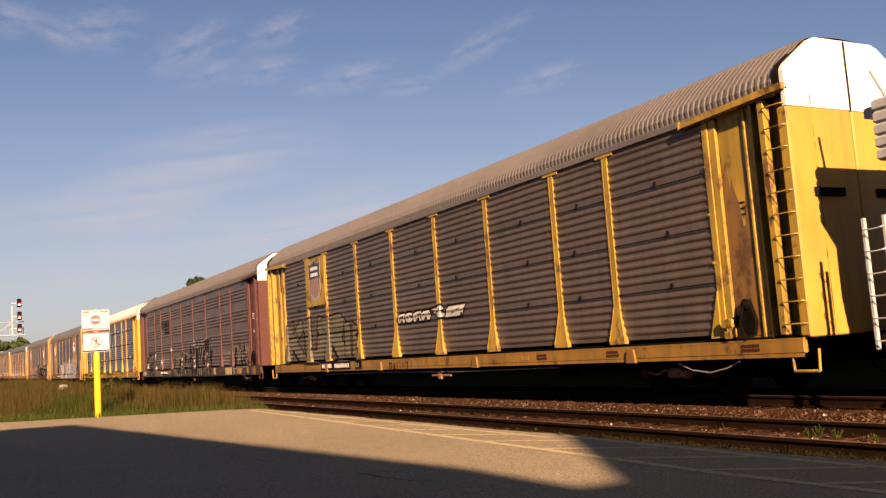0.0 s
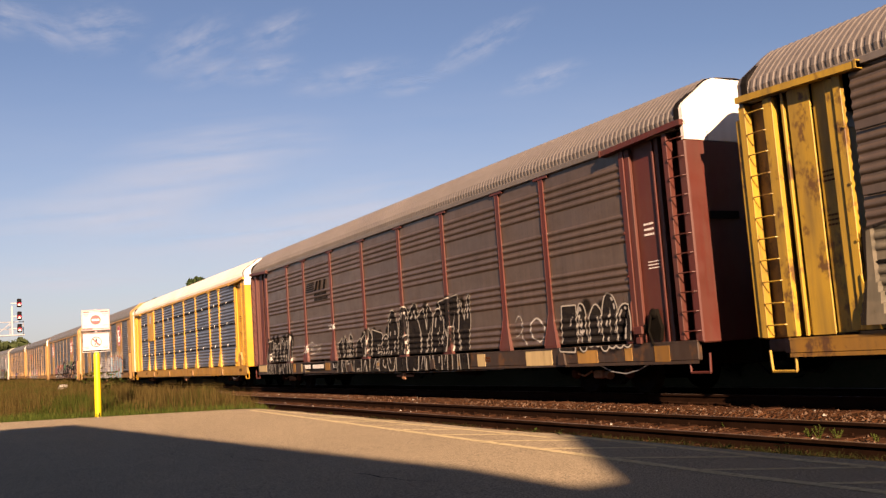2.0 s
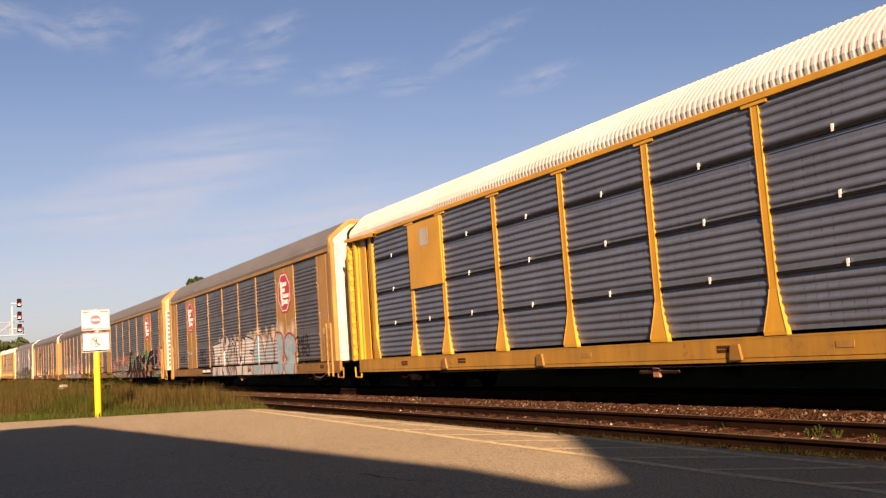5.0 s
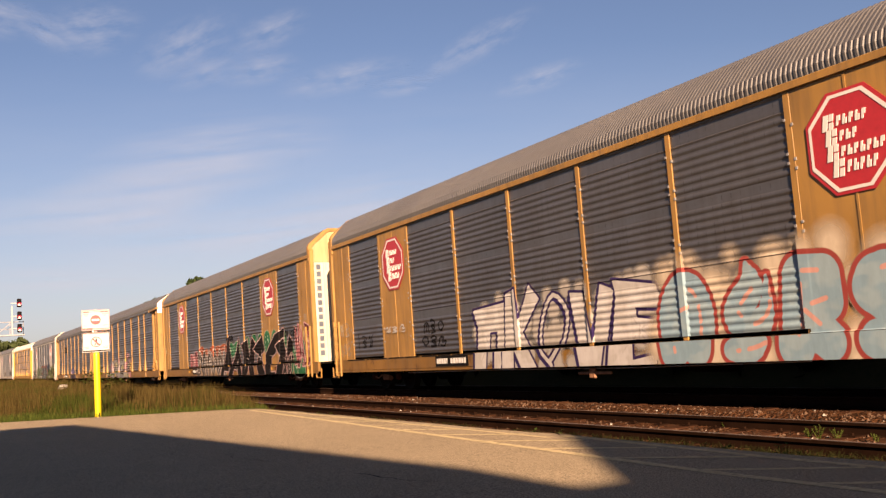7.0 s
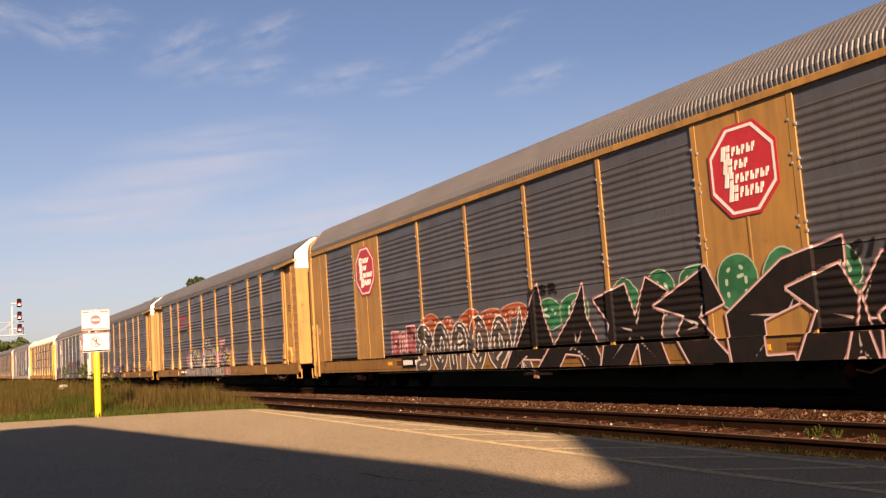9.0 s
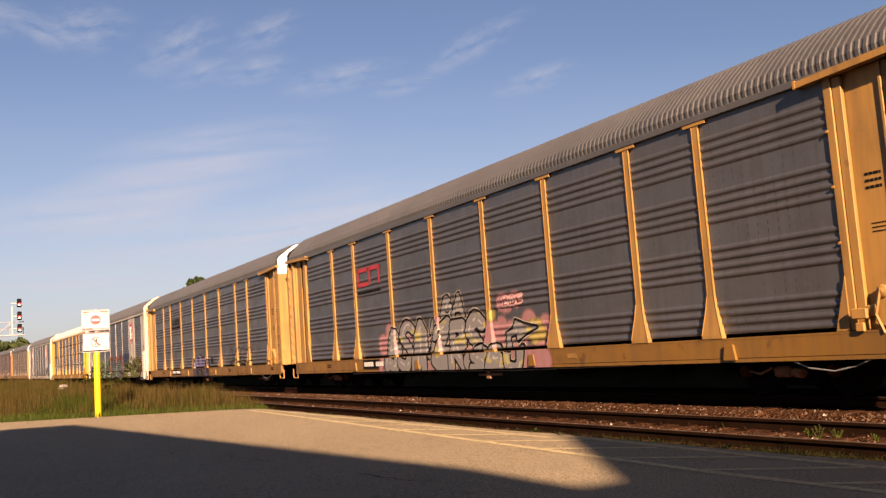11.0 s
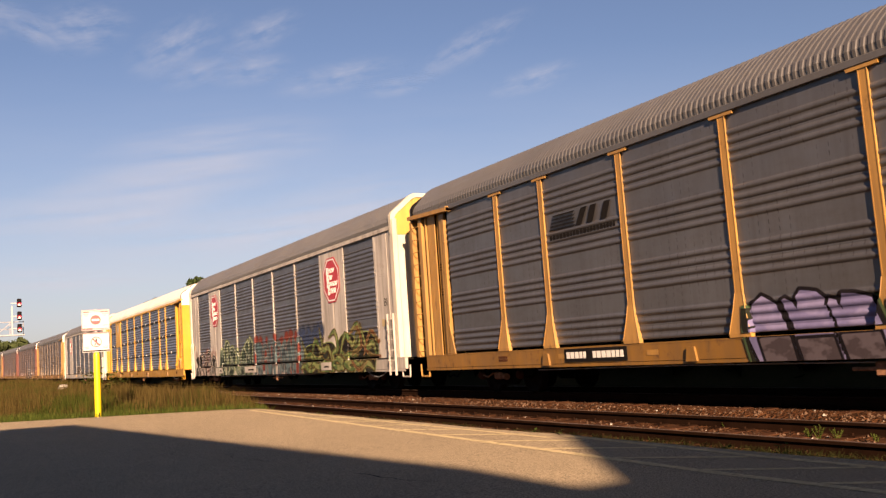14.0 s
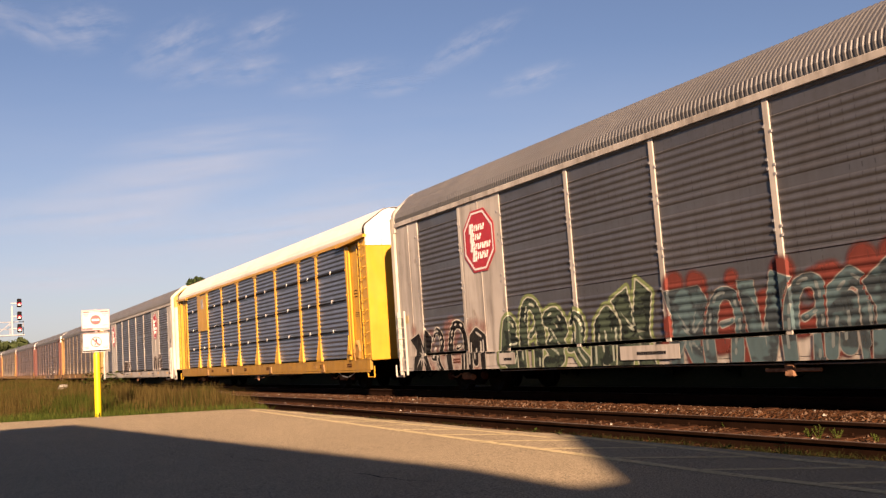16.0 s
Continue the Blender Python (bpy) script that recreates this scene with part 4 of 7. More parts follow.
def bar_block(parent, x0, x1, z0, z1, y, m, name="lettering_bar", rows=1, seed=0, thin=0.12):
    """Lettering that cannot be given: a row of plain bars."""
    g = Geo()
    rnd = random.Random(seed)
    hgt = (z1 - z0) / rows
    for r in range(rows):
        x = x0
        while x < x1 - 0.02:
            w = min(hgt * rnd.uniform(0.5, 0.8), x1 - x)
            g.box(x, x + w, y - 0.004, y, z0 + r * hgt + hgt * thin, z0 + (r + 1) * hgt - hgt * thin)
            x += w + hgt * 0.18
    return tagged(part(name, g, M[m], parent), kind="stuff")


def octagon_emblem(car, x0, x1, z0, z1, y, seed):
    """Red eight-sided emblem with a white rim and rows of pale bars."""
    def eight(a0, a1, b0, b1, k):
        return [(a0 + k, b0), (a1 - k, b0), (a1, b0 + k), (a1, b1 - k), (a1 - k, b1), (a0 + k, b1), (a0, b1 - k), (a0, b0 + k)]
    k = 0.28 * (x1 - x0)
    g = Geo()
    g.prism(eight(x0, x1, z0, z1, k), y - 0.008, y, "y")
    e = part("emblem", g, M["sign_red"], car, "red octagonal railway emblem with white rim")
    g = Geo()
    a, b = eight(x0 + 0.05, x1 - 0.05, z0 + 0.05, z1 - 0.05, k * 0.97), eight(x0 + 0.10, x1 - 0.10, z0 + 0.10, z1 - 0.10, k * 0.94)
    v = [(p[0], y - 0.014, p[1]) for p in a] + [(p[0], y - 0.014, p[1]) for p in b]
    g.add(v, [(i, (i + 1) % 8, 8 + (i + 1) % 8, 8 + i) for i in range(8)])
    part("rim", g, M["sign_white"], e)
    w, hgt = x1 - x0, z1 - z0
    rows = ((0.20, 5, 0.665, 0.095), (0.22, 3, 0.515, 0.095), (0.22, 7, 0.365, 0.095), (0.27, 5, 0.205, 0.110))
    for lead, count, base, tall in rows:
        g = Geo()

        def slanted(a, b, lo, hi):
            a, b, lo, hi = x0 + w * a, x0 + w * b, z0 + hgt * lo, z0 + hgt * hi
            lean = 0.18 * (hi - lo)
            g.prism([(a, lo), (b, lo), (b + lean, hi), (a + lean, hi)], y - 0.018, y - 0.008, "y")

        slanted(lead, lead + 0.055, base - 0.03, base + tall + 0.03)
        slanted(lead + 0.075, lead + 0.125, base - 0.03, base + tall * 0.45)
        slanted(lead + 0.085, lead + 0.135, base + tall * 0.6, base + tall + 0.03)
        x = lead + 0.165
        for k in range(count):
            slanted(x, x + 0.022, base, base + tall)
            slanted(x + 0.030, x + 0.048, base + (0.0 if k % 2 else tall * 0.45), base + (tall * 0.6 if k % 2 else tall))
            x += 0.072
        tagged(part("lettering_bar", g, M["sign_white"], e), kind="stuff")
    return e


def shield_emblem(car, xc, z0, z1, y):
    w = 0.57
    out = [(-w, 0.93), (-0.55 * w, 0.90), (0, 1.0), (0.55 * w, 0.90), (w, 0.93), (0.9 * w, 0.72), (0.98 * w, 0.5), (0.92 * w, 0.28), (0.55 * w, 0.10), (0, 0.0), (-0.55 * w, 0.10), (-0.92 * w, 0.28), (-0.98 * w, 0.5), (-0.9 * w, 0.72)]
    g = Geo()
    g.prism([(xc + a * 1.08, z0 - 0.05 + (z1 - z0 + 0.1) * b) for a, b in out], y - 0.006, y, "y")
    e = part("emblem", g, M["faded_white"], car, "faded shield emblem with dark top and red stripes")
    top = [(a, max(b, 0.56)) for a, b in out if b >= 0.5]
    g = Geo()
    g.prism([(xc + a, z0 + (z1 - z0) * b) for a, b in top], y - 0.012, y - 0.006, "y")
    part("shield_top", g, M["shield_blue"], e)
    for r in range(2):
        bar_block(e, xc - 0.36, xc + 0.36, z0 + (z1 - z0) * (0.60 + 0.15 * r), z0 + (z1 - z0) * (0.71 + 0.15 * r), y - 0.014, "sign_white", seed=r)
    for k in range(6):
        x = xc - 0.44 + 0.165 * k
        lift = 0.10 + 0.5 * abs(x - xc) ** 1.7
        g = Geo()
        g.box(x, x + 0.075, y - 0.011, y - 0.006, z0 + (z1 - z0) * lift, z0 + (z1 - z0) * 0.54)
        part("red_stripe", g, M["faded_red"], e)
    return e


def shared_frame(car, paint):
    """Underframe of every rack car."""
    key = paint.name
    sill = paint if paint in (M["grey_paint"], M["orange"]) else M["sill_dark"] if paint is M["red"] else M["sill_new"] if paint is M["yellow_new"] else M["sill_worn"] if paint is M["yellow_worn"] else M["sill_yellow"]
    low, top = (0.68, 0.975) if paint is M["yellow_worn"] else (SILL_LOW, SILL_TOP)
    for s in (-1, 1):
        # Far sill is near-black in place of its paint, standing in for shade.
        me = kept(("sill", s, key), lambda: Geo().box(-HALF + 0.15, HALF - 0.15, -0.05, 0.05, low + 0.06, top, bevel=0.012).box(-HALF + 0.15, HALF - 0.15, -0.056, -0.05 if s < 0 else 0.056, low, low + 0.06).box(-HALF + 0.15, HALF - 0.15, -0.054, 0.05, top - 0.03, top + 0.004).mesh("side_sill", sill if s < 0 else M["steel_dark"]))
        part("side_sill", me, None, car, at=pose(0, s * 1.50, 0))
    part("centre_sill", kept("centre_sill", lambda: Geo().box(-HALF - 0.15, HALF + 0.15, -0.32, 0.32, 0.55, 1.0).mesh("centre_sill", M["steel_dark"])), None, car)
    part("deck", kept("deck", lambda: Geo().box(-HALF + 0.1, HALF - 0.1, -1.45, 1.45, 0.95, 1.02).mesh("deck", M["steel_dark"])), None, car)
    for s in (-1, 1):
        part("coupler", kept("coupler", lambda: Geo().box(-0.1, 0.55, -0.10, 0.10, 0.72, 0.95, bevel=0.03).prism([(0.5, -0.16), (0.72, -0.18), (0.80, -0.05), (0.68, 0.0), (0.78, 0.16), (0.55, 0.18)], 0.70, 0.98, "z").mesh("coupler", M["coupler_steel"])), None, car, at=pose(s * (HALF + 0.05), 0, 0, 0, 0, 0 if s > 0 else 180))
        part("stirrup_step", kept(("stirrup", key), lambda: Geo().wire([(-0.26, 0, 0.80), (-0.24, 0, 0.46), (0.24, 0, 0.46), (0.26, 0, 0.80)], 0.024, 6).mesh("stirrup_step", paint)), None, car, at=pose(HALF - 0.16 if s > 0 else -HALF - 0.02, -1.52, 0))
        part("brake_hose", kept("brake_hose", lambda: Geo().wire([(0, 0, 0.75), (0.12, 0, 0.5), (0.3, 0.02, 0.36), (0.5, 0.05, 0.42)], 0.02, 6).mesh("brake_hose", M["steel_dark"])), None, car, at=pose(s * HALF, -0.35, 0, 0, 0, 0 if s > 0 else 180))
    running_gear(car, (-10.05, 10.05), paint)
    part("brake_line", kept("brake_line", lambda: Geo().wire([(HALF - 3.1, -1.46, 0.62), (HALF - 2.75, -1.47, 0.50), (HALF - 2.3, -1.47, 0.45), (HALF - 1.9, -1.47, 0.52), (HALF - 1.6, -1.46, 0.63)], 0.012, 6).mesh("brake_line", M["galv"])), None, car)
    part("air_pipe", kept("air_pipe", lambda: Geo().wire([(6.5, -1.40, 0.60), (2.0, -1.40, 0.56), (-3.0, -1.40, 0.585), (-8.0, -1.40, 0.56)], 0.014, 6).mesh("air_pipe", M["galv"])), None, car)
    part("slack_adjuster", kept("slack_adjuster", lambda: Geo().box(-0.10, 0.10, -1.45, -1.38, 0.36, 0.58, bevel=0.02).tube((-0.5, -1.41, 0.47), (0.6, -1.41, 0.47), 0.03, 8).mesh("slack_adjuster", M["sunlit_rust"])), None, car, at=pose(0.9, 0, 0))
    for k, x in enumerate((-6.2, -1.5, 2.4, 6.5)):
        part("cross_bearer", kept("cross_bearer", lambda: Geo().prism([(-1.45, 0.95), (1.45, 0.95), (1.45, 0.78), (0.35, 0.55), (-0.35, 0.55), (-1.45, 0.78)], -0.06, 0.06, "x").mesh("cross_bearer", M["steel_dark"])), None, car, at=pose(x, 0, 0))
    part("air_tank", kept("air_tank", lambda: Geo().lathe([(0.02, -0.62), (0.16, -0.58), (0.2, -0.5), (0.2, 0.5), (0.16, 0.58), (0.02, 0.62)], (0, 0, 0), "x", 14).mesh("air_tank", M["steel_dark"], True)), None, car, at=pose(3.8, -0.8, 0.62))
    part("far_side_wall", kept(("far_wall", key), lambda: Geo().box(-HALF + 0.2, HALF - 0.2, 1.44, 1.50, 1.0, 4.98).mesh("far_side_wall", M["sheet_grey"])), None, car)


def end_wall(car, s, paint, cap, door, low_cap=4.66, half=HALF, bar=False, flush=False):
    """Rounded end with two door leaves; s: +1 leading end, -1 trailing end."""
    x0, x1 = (half - 0.08, half) if s > 0 else (-half, -half + 0.08)
    if not flush:
        # Black ring, a little proud of roof and cap.
        me = kept(("cap_gasket", s, half), lambda: Geo().prism([(y * 1.006, z + 0.022 * (z > 5.3)) for y, z in cap_outline(4.95)], x0 - 0.13 if s > 0 else x1 + 0.004, x0 - 0.004 if s > 0 else x1 + 0.13, "x").mesh("cap_gasket", M["black"]))
        part("cap_gasket", me, None, car, "black ring between roof and end cap")
    me = kept(("cap", s, cap.name, low_cap, half), lambda: Geo().prism(cap_outline(low_cap, 0.0, 0.14 if flush else 0.0), x0, x1 + (0.10 if s < 0 and flush else 0.0), "x").mesh("end_cap", cap))
    part("end_cap", me, None, car, "rounded roof end cap")
    if not flush and s > 0:
        part("cap_seam", kept(("cap_seam", half), lambda: Geo().box(half, half + 0.006, -0.025, 0.025, low_cap, 5.84).mesh("cap_seam", M["black"])), None, car)
    for side in (-1, 1):
        y0, y1 = (-1.525, -0.012) if side < 0 else (0.012, 1.525)
        me = kept(("leaf", s, side, door.name, low_cap, half), lambda: Geo().box(x0, x1, y0, y1, 0.98, low_cap - 0.003, bevel=0.02).mesh("end_door", door))
        leaf = part("end_door", me, None, car)
        part("door_post", kept(("door_post", s, side, paint.name, half), lambda: Geo().box(x0 - 0.12, x1 - 0.005, side * 1.45 - 0.085, side * 1.45 + 0.085, 1.0, low_cap, bevel=0.02).mesh("door_post", paint)), None, leaf)
        if bar:
            part("door_handle", kept(("door_bar", s, side, half), lambda: Geo().box(x1 if s > 0 else x0 - 0.04, x1 + 0.04 if s > 0 else x0, side * 0.75 - 0.35, side * 0.75 + 0.35, 3.20, 3.34).mesh("door_handle", M["black"])), None, leaf)


def rack_car_a(label, paint, sheets, roof, cap, style="lapped", eave=None, group="rack cars of the train", post_paint=None):
    """Rack car with flared side posts and open ladder bays at its ends."""
    car = thing("rack_car", label, "railway car", group=group)
    shared_frame(car, post_paint or paint)
    part("roof", roof_mesh(roof, (HALF + TAIL_A) / 2), None, car, "ribbed metal roof", at=pose((HALF - TAIL_A) / 2, 0, 0))
    part("eave_rail", kept(("eave", paint.name), lambda: Geo().box(-TAIL_A + 0.2, HALF - 0.2, -1.53, -1.42, 4.88, 5.0, bevel=0.01).mesh("eave_rail", eave or roof)), None, car)
    xs = [HALF - p for p in POSTS_A]
    for a, b in zip(xs, xs[1:]):
        part("side_panel", panel_mesh(a - b, style, sheets), None, car, at=pose((a + b) / 2, -SIDE, 0))
    for x in xs[1:-1]:
        part("side_post", post_mesh("flared", post_paint or paint), None, car, at=pose(x, -SIDE, 0))
    worn = paint is M["yellow_worn"]
    for s, end in ((1, HALF), (-1, -TAIL_A)):
        # Trailing cap takes the roof colour to stand in for white in shade.
        end_wall(car, s, paint, cap if s > 0 else roof, M["door_yellow"] if worn else paint, half=abs(end), bar=paint in (M["yellow_worn"], M["red"]))

        def slab(d0, d1, y0, y1, z0=1.0, z1=4.88):
            e = sorted((end - s * d0, end - s * d1))
            return (e[0], e[1], -SIDE + y0, -SIDE + y1, z0, z1)

        def plate(name, *size, m=paint, label=""):
            return part(name, kept((name, s, size, m.name), lambda: Geo().box(*slab(*size), bevel=0.006).mesh(name, m)), None, car, label)

        reach = 2.36
        me = kept(("bracket", s, paint.name), lambda: Geo().prism([(end, 4.92), (end - s * reach, 4.83), (end - s * reach, 4.93), (end - s * 0.2, 5.02), (end, 5.02)], -1.62, -1.46, "y").box(*slab(reach - 0.04, reach, -0.17, 0.0, 4.82, 4.95)).mesh("eave_bracket", paint))
        part("eave_bracket", me, None, car)
        deep = 1.92 if s > 0 else 1.96
        # folded post beside the last sheet, wide at its foot
        me = kept(("bay_post", s, paint.name), lambda: Geo().box(*slab(deep - 0.14, deep, -0.042, 0.05, 1.04, 4.86), bevel=0.008).box(*slab(deep - 0.30, deep - 0.15, -0.02, 0.05, 1.04, 4.84), bevel=0.008).prism([(end - s * (deep - 0.02), 1.04), (end - s * (deep + 0.22), 1.04), (end - s * (deep + 0.20), 1.12), (end - s * (deep - 0.02), 1.85)], -SIDE - 0.065, -SIDE - 0.03, "y").mesh("bay_post", paint))
        part("bay_post", me, None, car)
        for z in (1.5, 2.35, 3.2, 4.05):
            part("post_bolt", kept(("post_bolt", s, paint.name), lambda: Geo().tube((end - s * deep, -SIDE - 0.042, 0), (end - s * deep, -SIDE - 0.062, 0), 0.024, 8).mesh("post_bolt", paint)), None, car, at=pose(0, 0, z))
        if s > 0:
            bay = plate("bay_plate", 0.84, deep - 0.28, 0.06, 0.10)
            plate("bay_rib", 0.98, 1.03, 0.02, 0.058)
            plate("bay_return", 0.80, 0.84, 0.0, 0.48)
            plate("channel_back", 0.0, 0.84, 0.48, 0.52)
            if paint in (M["yellow_worn"], M["red"]):
                plate("ladder_stile", 0.46, 0.58, -0.09, 0.06, 1.04, 4.86)
                plate("ladder_stile", 0.02, 0.08, -0.05, 0.0, 1.04, 4.86)
                plate("ladder_back", 0.10, 0.44, 0.16, 0.20, m=M["rust_plate"] if worn else paint)
                rungs(paint, car, end - s * 0.27, -SIDE - 0.04, 0.46, 1.05, 4.86, 11, 0.0)
            else:
                me = kept(("ladder_plate", s, paint.name), lambda: Geo().box(*slab(0.15, 0.58, -0.06, -0.03, 1.04, 4.86)).box(*slab(0.55, 0.62, -0.08, 0.14, 1.04, 4.86)).mesh("ladder_plate", paint))
                part("ladder_plate", me, None, car)
                rungs(paint, car, end - s * 0.34, -SIDE - 0.05, 0.44, 1.05, 4.86, 11, 0.05)
            # hand brake: housing, wheel, lever and brackets low in the bay
            me = kept(("hand_brake", paint.name), lambda: Geo().lathe([(0.02, -0.05), (0.085, -0.02), (0.10, 0.0), (0.085, 0.02), (0.02, 0.03)], (end - 1.32, -SIDE - 0.03, 1.58), "y", 14).prism([(end - 1.50, 1.12), (end - 1.20, 1.06), (end - 1.14, 1.30), (end - 1.26, 1.66), (end - 1.40, 1.64), (end - 1.44, 1.36)], -SIDE - 0.02, -SIDE + 0.08, "y").box(end - 1.62, end - 1.46, -SIDE - 0.04, -SIDE + 0.04, 1.24, 1.40, bevel=0.02).wire([(end - 1.33, -SIDE - 0.06, 1.62), (end - 1.42, -SIDE - 0.09, 1.25), (end - 1.30, -SIDE - 0.10, 0.98)], 0.022, 6).mesh("hand_brake", M["steel_dark"] if worn or paint is M["red"] else M["yellow_dull"]))
            part("hand_brake", me, None, car, "hand brake with wheel and lever")
            part("brake_box", kept(("brake_box", paint.name), lambda: Geo().box(end - 1.78, end - 1.52, -SIDE - 0.17, -SIDE - 0.11, 1.20, 1.36, bevel=0.015).box(end - 1.74, end - 1.60, -SIDE - 0.15, -SIDE - 0.10, 1.02, 1.15, bevel=0.01).mesh("brake_box", paint)), None, car)
            bar_block(bay, end - 1.45, end - 1.18, 3.05, 3.35, -SIDE + 0.058, "sign_white" if paint is M["red"] else "black", rows=3, seed=3, thin=0.30)
            bar_block(bay, end - 1.42, end - 1.08, 2.42, 2.60, -SIDE + 0.058, "sign_white" if paint is M["red"] else "black", rows=3, seed=4, thin=0.36)
        else:
            # open ladder between two stiles over a deep recess
            plate("ladder_stile", 0.0, 0.13, -0.10, 0.06, 1.0, 4.86)
            plate("ladder_stile", 0.50, 0.69, -0.08, 0.06, 1.0, 4.86)
            plate("ladder_back", 0.10, 0.52, 0.10, 0.14, m=M["rust_plate"] if worn else paint)
            rungs(paint, car, end + 0.32, -SIDE - 0.03, 0.44, 1.05, 4.86, 11, 0.0 if worn or paint is M["red"] else 0.05)
            plate("bay_flange", 0.82, 0.87, -0.03, 0.10)
            # Near-black plate stands in for the shade inside this gap.
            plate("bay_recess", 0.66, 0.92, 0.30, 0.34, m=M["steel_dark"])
            me = kept(("bay_plate_tail", paint.name), lambda: Geo().box(*slab(0.93, 1.36, 0.00, 0.03), bevel=0.008).box(*slab(1.35, deep - 0.28, 0.07, 0.10), bevel=0.006).prism([(end + 0.95, 1.0), (end + 0.76, 1.0), (end + 0.95, 1.6)], -SIDE + 0.035, -SIDE + 0.06, "y").mesh("bay_plate", paint))
            bay = part("bay_plate", me, None, car)
            for z, n in ((3.30, 2), (2.62, 2)):
                bar_block(bay, end + 1.40, end + 1.66, z, z + 0.22, -SIDE + 0.068, "sign_white" if paint is M["red"] else "gear_rust", rows=n + 1, seed=int(z * 7), thin=0.3)
    for x in (9.2, 3.1, -2.8, -7.4):
        part("jacking_pad", kept(("pad", paint.name), lambda: Geo().prism([(-0.14, 0.66), (0.14, 0.66), (0.09, 0.92), (-0.09, 0.92)], -1.60, -1.54, "y").mesh("jacking_pad", M["sill_dark"] if paint is M["red"] else M["sill_yellow"])), None, car, at=pose(x, 0, 0))
    return car, xs


def rack_car_b(label, paint, sheets, roof, cap, door, style="even", group="rack cars of the train"):
    """Rack car with flush painted end panels, two emblem panels and slim posts."""
    car = thing("rack_car", label, "railway car", group=group)
    shared_frame(car, paint)
    part("roof", roof_mesh(roof, (HALF_B + TAIL_B) / 2), None, car, "ribbed metal roof", at=pose((HALF_B - TAIL_B) / 2, 0, 0))
    part("eave_rail", kept(("eave_b", paint.name), lambda: Geo().box(-TAIL_B + 0.1, HALF_B - 0.1, -1.535, -1.42, 4.87, 5.0, bevel=0.01).mesh("eave_rail", paint)), None, car)
    xs = [HALF - p for p in EDGES_B]
    for i, (a, b) in enumerate(zip(xs, xs[1:])):
        if i in (1, 7):
            me = kept(("emblem_panel", round(a - b, 2), paint.name), lambda: Geo().box(-(a - b) / 2, (a - b) / 2, -0.030, 0.0, 1.0, 4.88, bevel=0.006).box(-0.02, 0.02, -0.040, -0.029, 1.05, 4.85).mesh("emblem_panel", paint))
            part("emblem_panel", me, None, car, at=pose((a + b) / 2, -SIDE, 0))
        else:
            part("side_panel", panel_mesh(a - b, style, sheets), None, car, at=pose((a + b) / 2, -SIDE, 0))
    for x in xs:
        part("side_post", post_mesh("slim", paint), None, car, at=pose(x, -SIDE, 0))

    def slots():
        g, x, rnd = Geo(), -12.3, random.Random(2)
        while x < 12.2:
            wide = rnd.uniform(0.10, 1.5)
            g.box(x, x + wide, -SIDE - 0.104, -SIDE - 0.088, 1.006, 1.034)
            x += wide + rnd.uniform(0.06, 0.2)
        return g.mesh("sill_slots", M["black"])
    tagged(part("sill_slots", kept("sill_slots", slots), None, car), kind="stuff")
    for s, x in ((1, xs[0]), (-1, xs[-1])):
        end = HALF_B if s > 0 else -TAIL_B
        # Door leaves take the side paint to stand in for shade on white doors.
        end_wall(car, s, paint, cap if s > 0 else paint, paint, 4.72, abs(end), flush=True)
        if s > 0:
            def rim_mesh():
                g = Geo()
                ring = cap_outline(4.72, 0.0, 0.14)[1:] + cap_outline(4.72, 0.0, 0.14)[:1]
                inner_ring = [(y * 0.915, 4.72 + (z - 4.72) * 0.915) for y, z in ring]
                n = len(ring)
                wide_ring = [(y * 1.008, z + 0.015) for y, z in ring]
                g.v = [(end + 0.035, y, z) for y, z in wide_ring] + [(end + 0.035, y, z) for y, z in inner_ring] + [(end, y, z) for y, z in inner_ring] + [(end - 0.12, y, z) for y, z in wide_ring]
                for i in range(n - 1):
                    g.f += [(i, i + 1, n + i + 1, n + i), (n + i, n + i + 1, 2 * n + i + 1, 2 * n + i), (3 * n + i, 3 * n + i + 1, i + 1, i)]
                g.m = [0] * len(g.f)
                return g.mesh("cap_rim", door if paint is M["grey_paint"] else paint)
            part("cap_rim", kept(("cap_rim", paint.name), rim_mesh), None, car)
            for y in (-0.74, -0.32, 0.12, 0.55):
                part("cap_rib", kept(("cap_rib", cap.name), lambda: Geo().box(end, end + 0.03, -0.03, 0.03, 4.72, 5.80, bevel=0.006).mesh("cap_rib", cap)), None, car, at=pose(0, y, 0))
            # White is kept to the part of the door that the sun reaches.
            part("door_strip", kept(("door_strip", door.name), lambda: Geo().box(end, end + 0.02, -1.36, -0.74, 1.0, 4.70, bevel=0.006).mesh("door_strip", door)), None, car, "white lit part of the end door with ladder openings")
        inner, outer = sorted((x, end))
        me = kept(("end_panel", s, paint.name), lambda: Geo().box(inner, outer, -SIDE - 0.030, -SIDE, 1.0, 4.9, bevel=0.008).box(inner + 0.62 * (outer - inner), inner + 0.62 * (outer - inner) + 0.04, -SIDE - 0.040, -SIDE - 0.029, 1.05, 4.85).mesh("end_panel", paint))
        p = part("end_panel", me, None, car)
        bar_block(p, (inner + outer) / 2 - 0.45, (inner + outer) / 2 - 0.1, 3.45, 3.75, -SIDE - 0.030, "gear_rust", rows=5, seed=5, thin=0.5)
        part("data_label", kept(("data_label", s), lambda: Geo().box((inner + outer) / 2 - 0.42, (inner + outer) / 2 - 0.10, -SIDE - 0.035, -SIDE - 0.030, 2.0, 2.22).mesh("data_label", M["cream_yellow"])), None, p)
        ladder(paint, car, end - s * 0.36, -SIDE - 0.12, 0.50, 2.35, 0.42, 6)
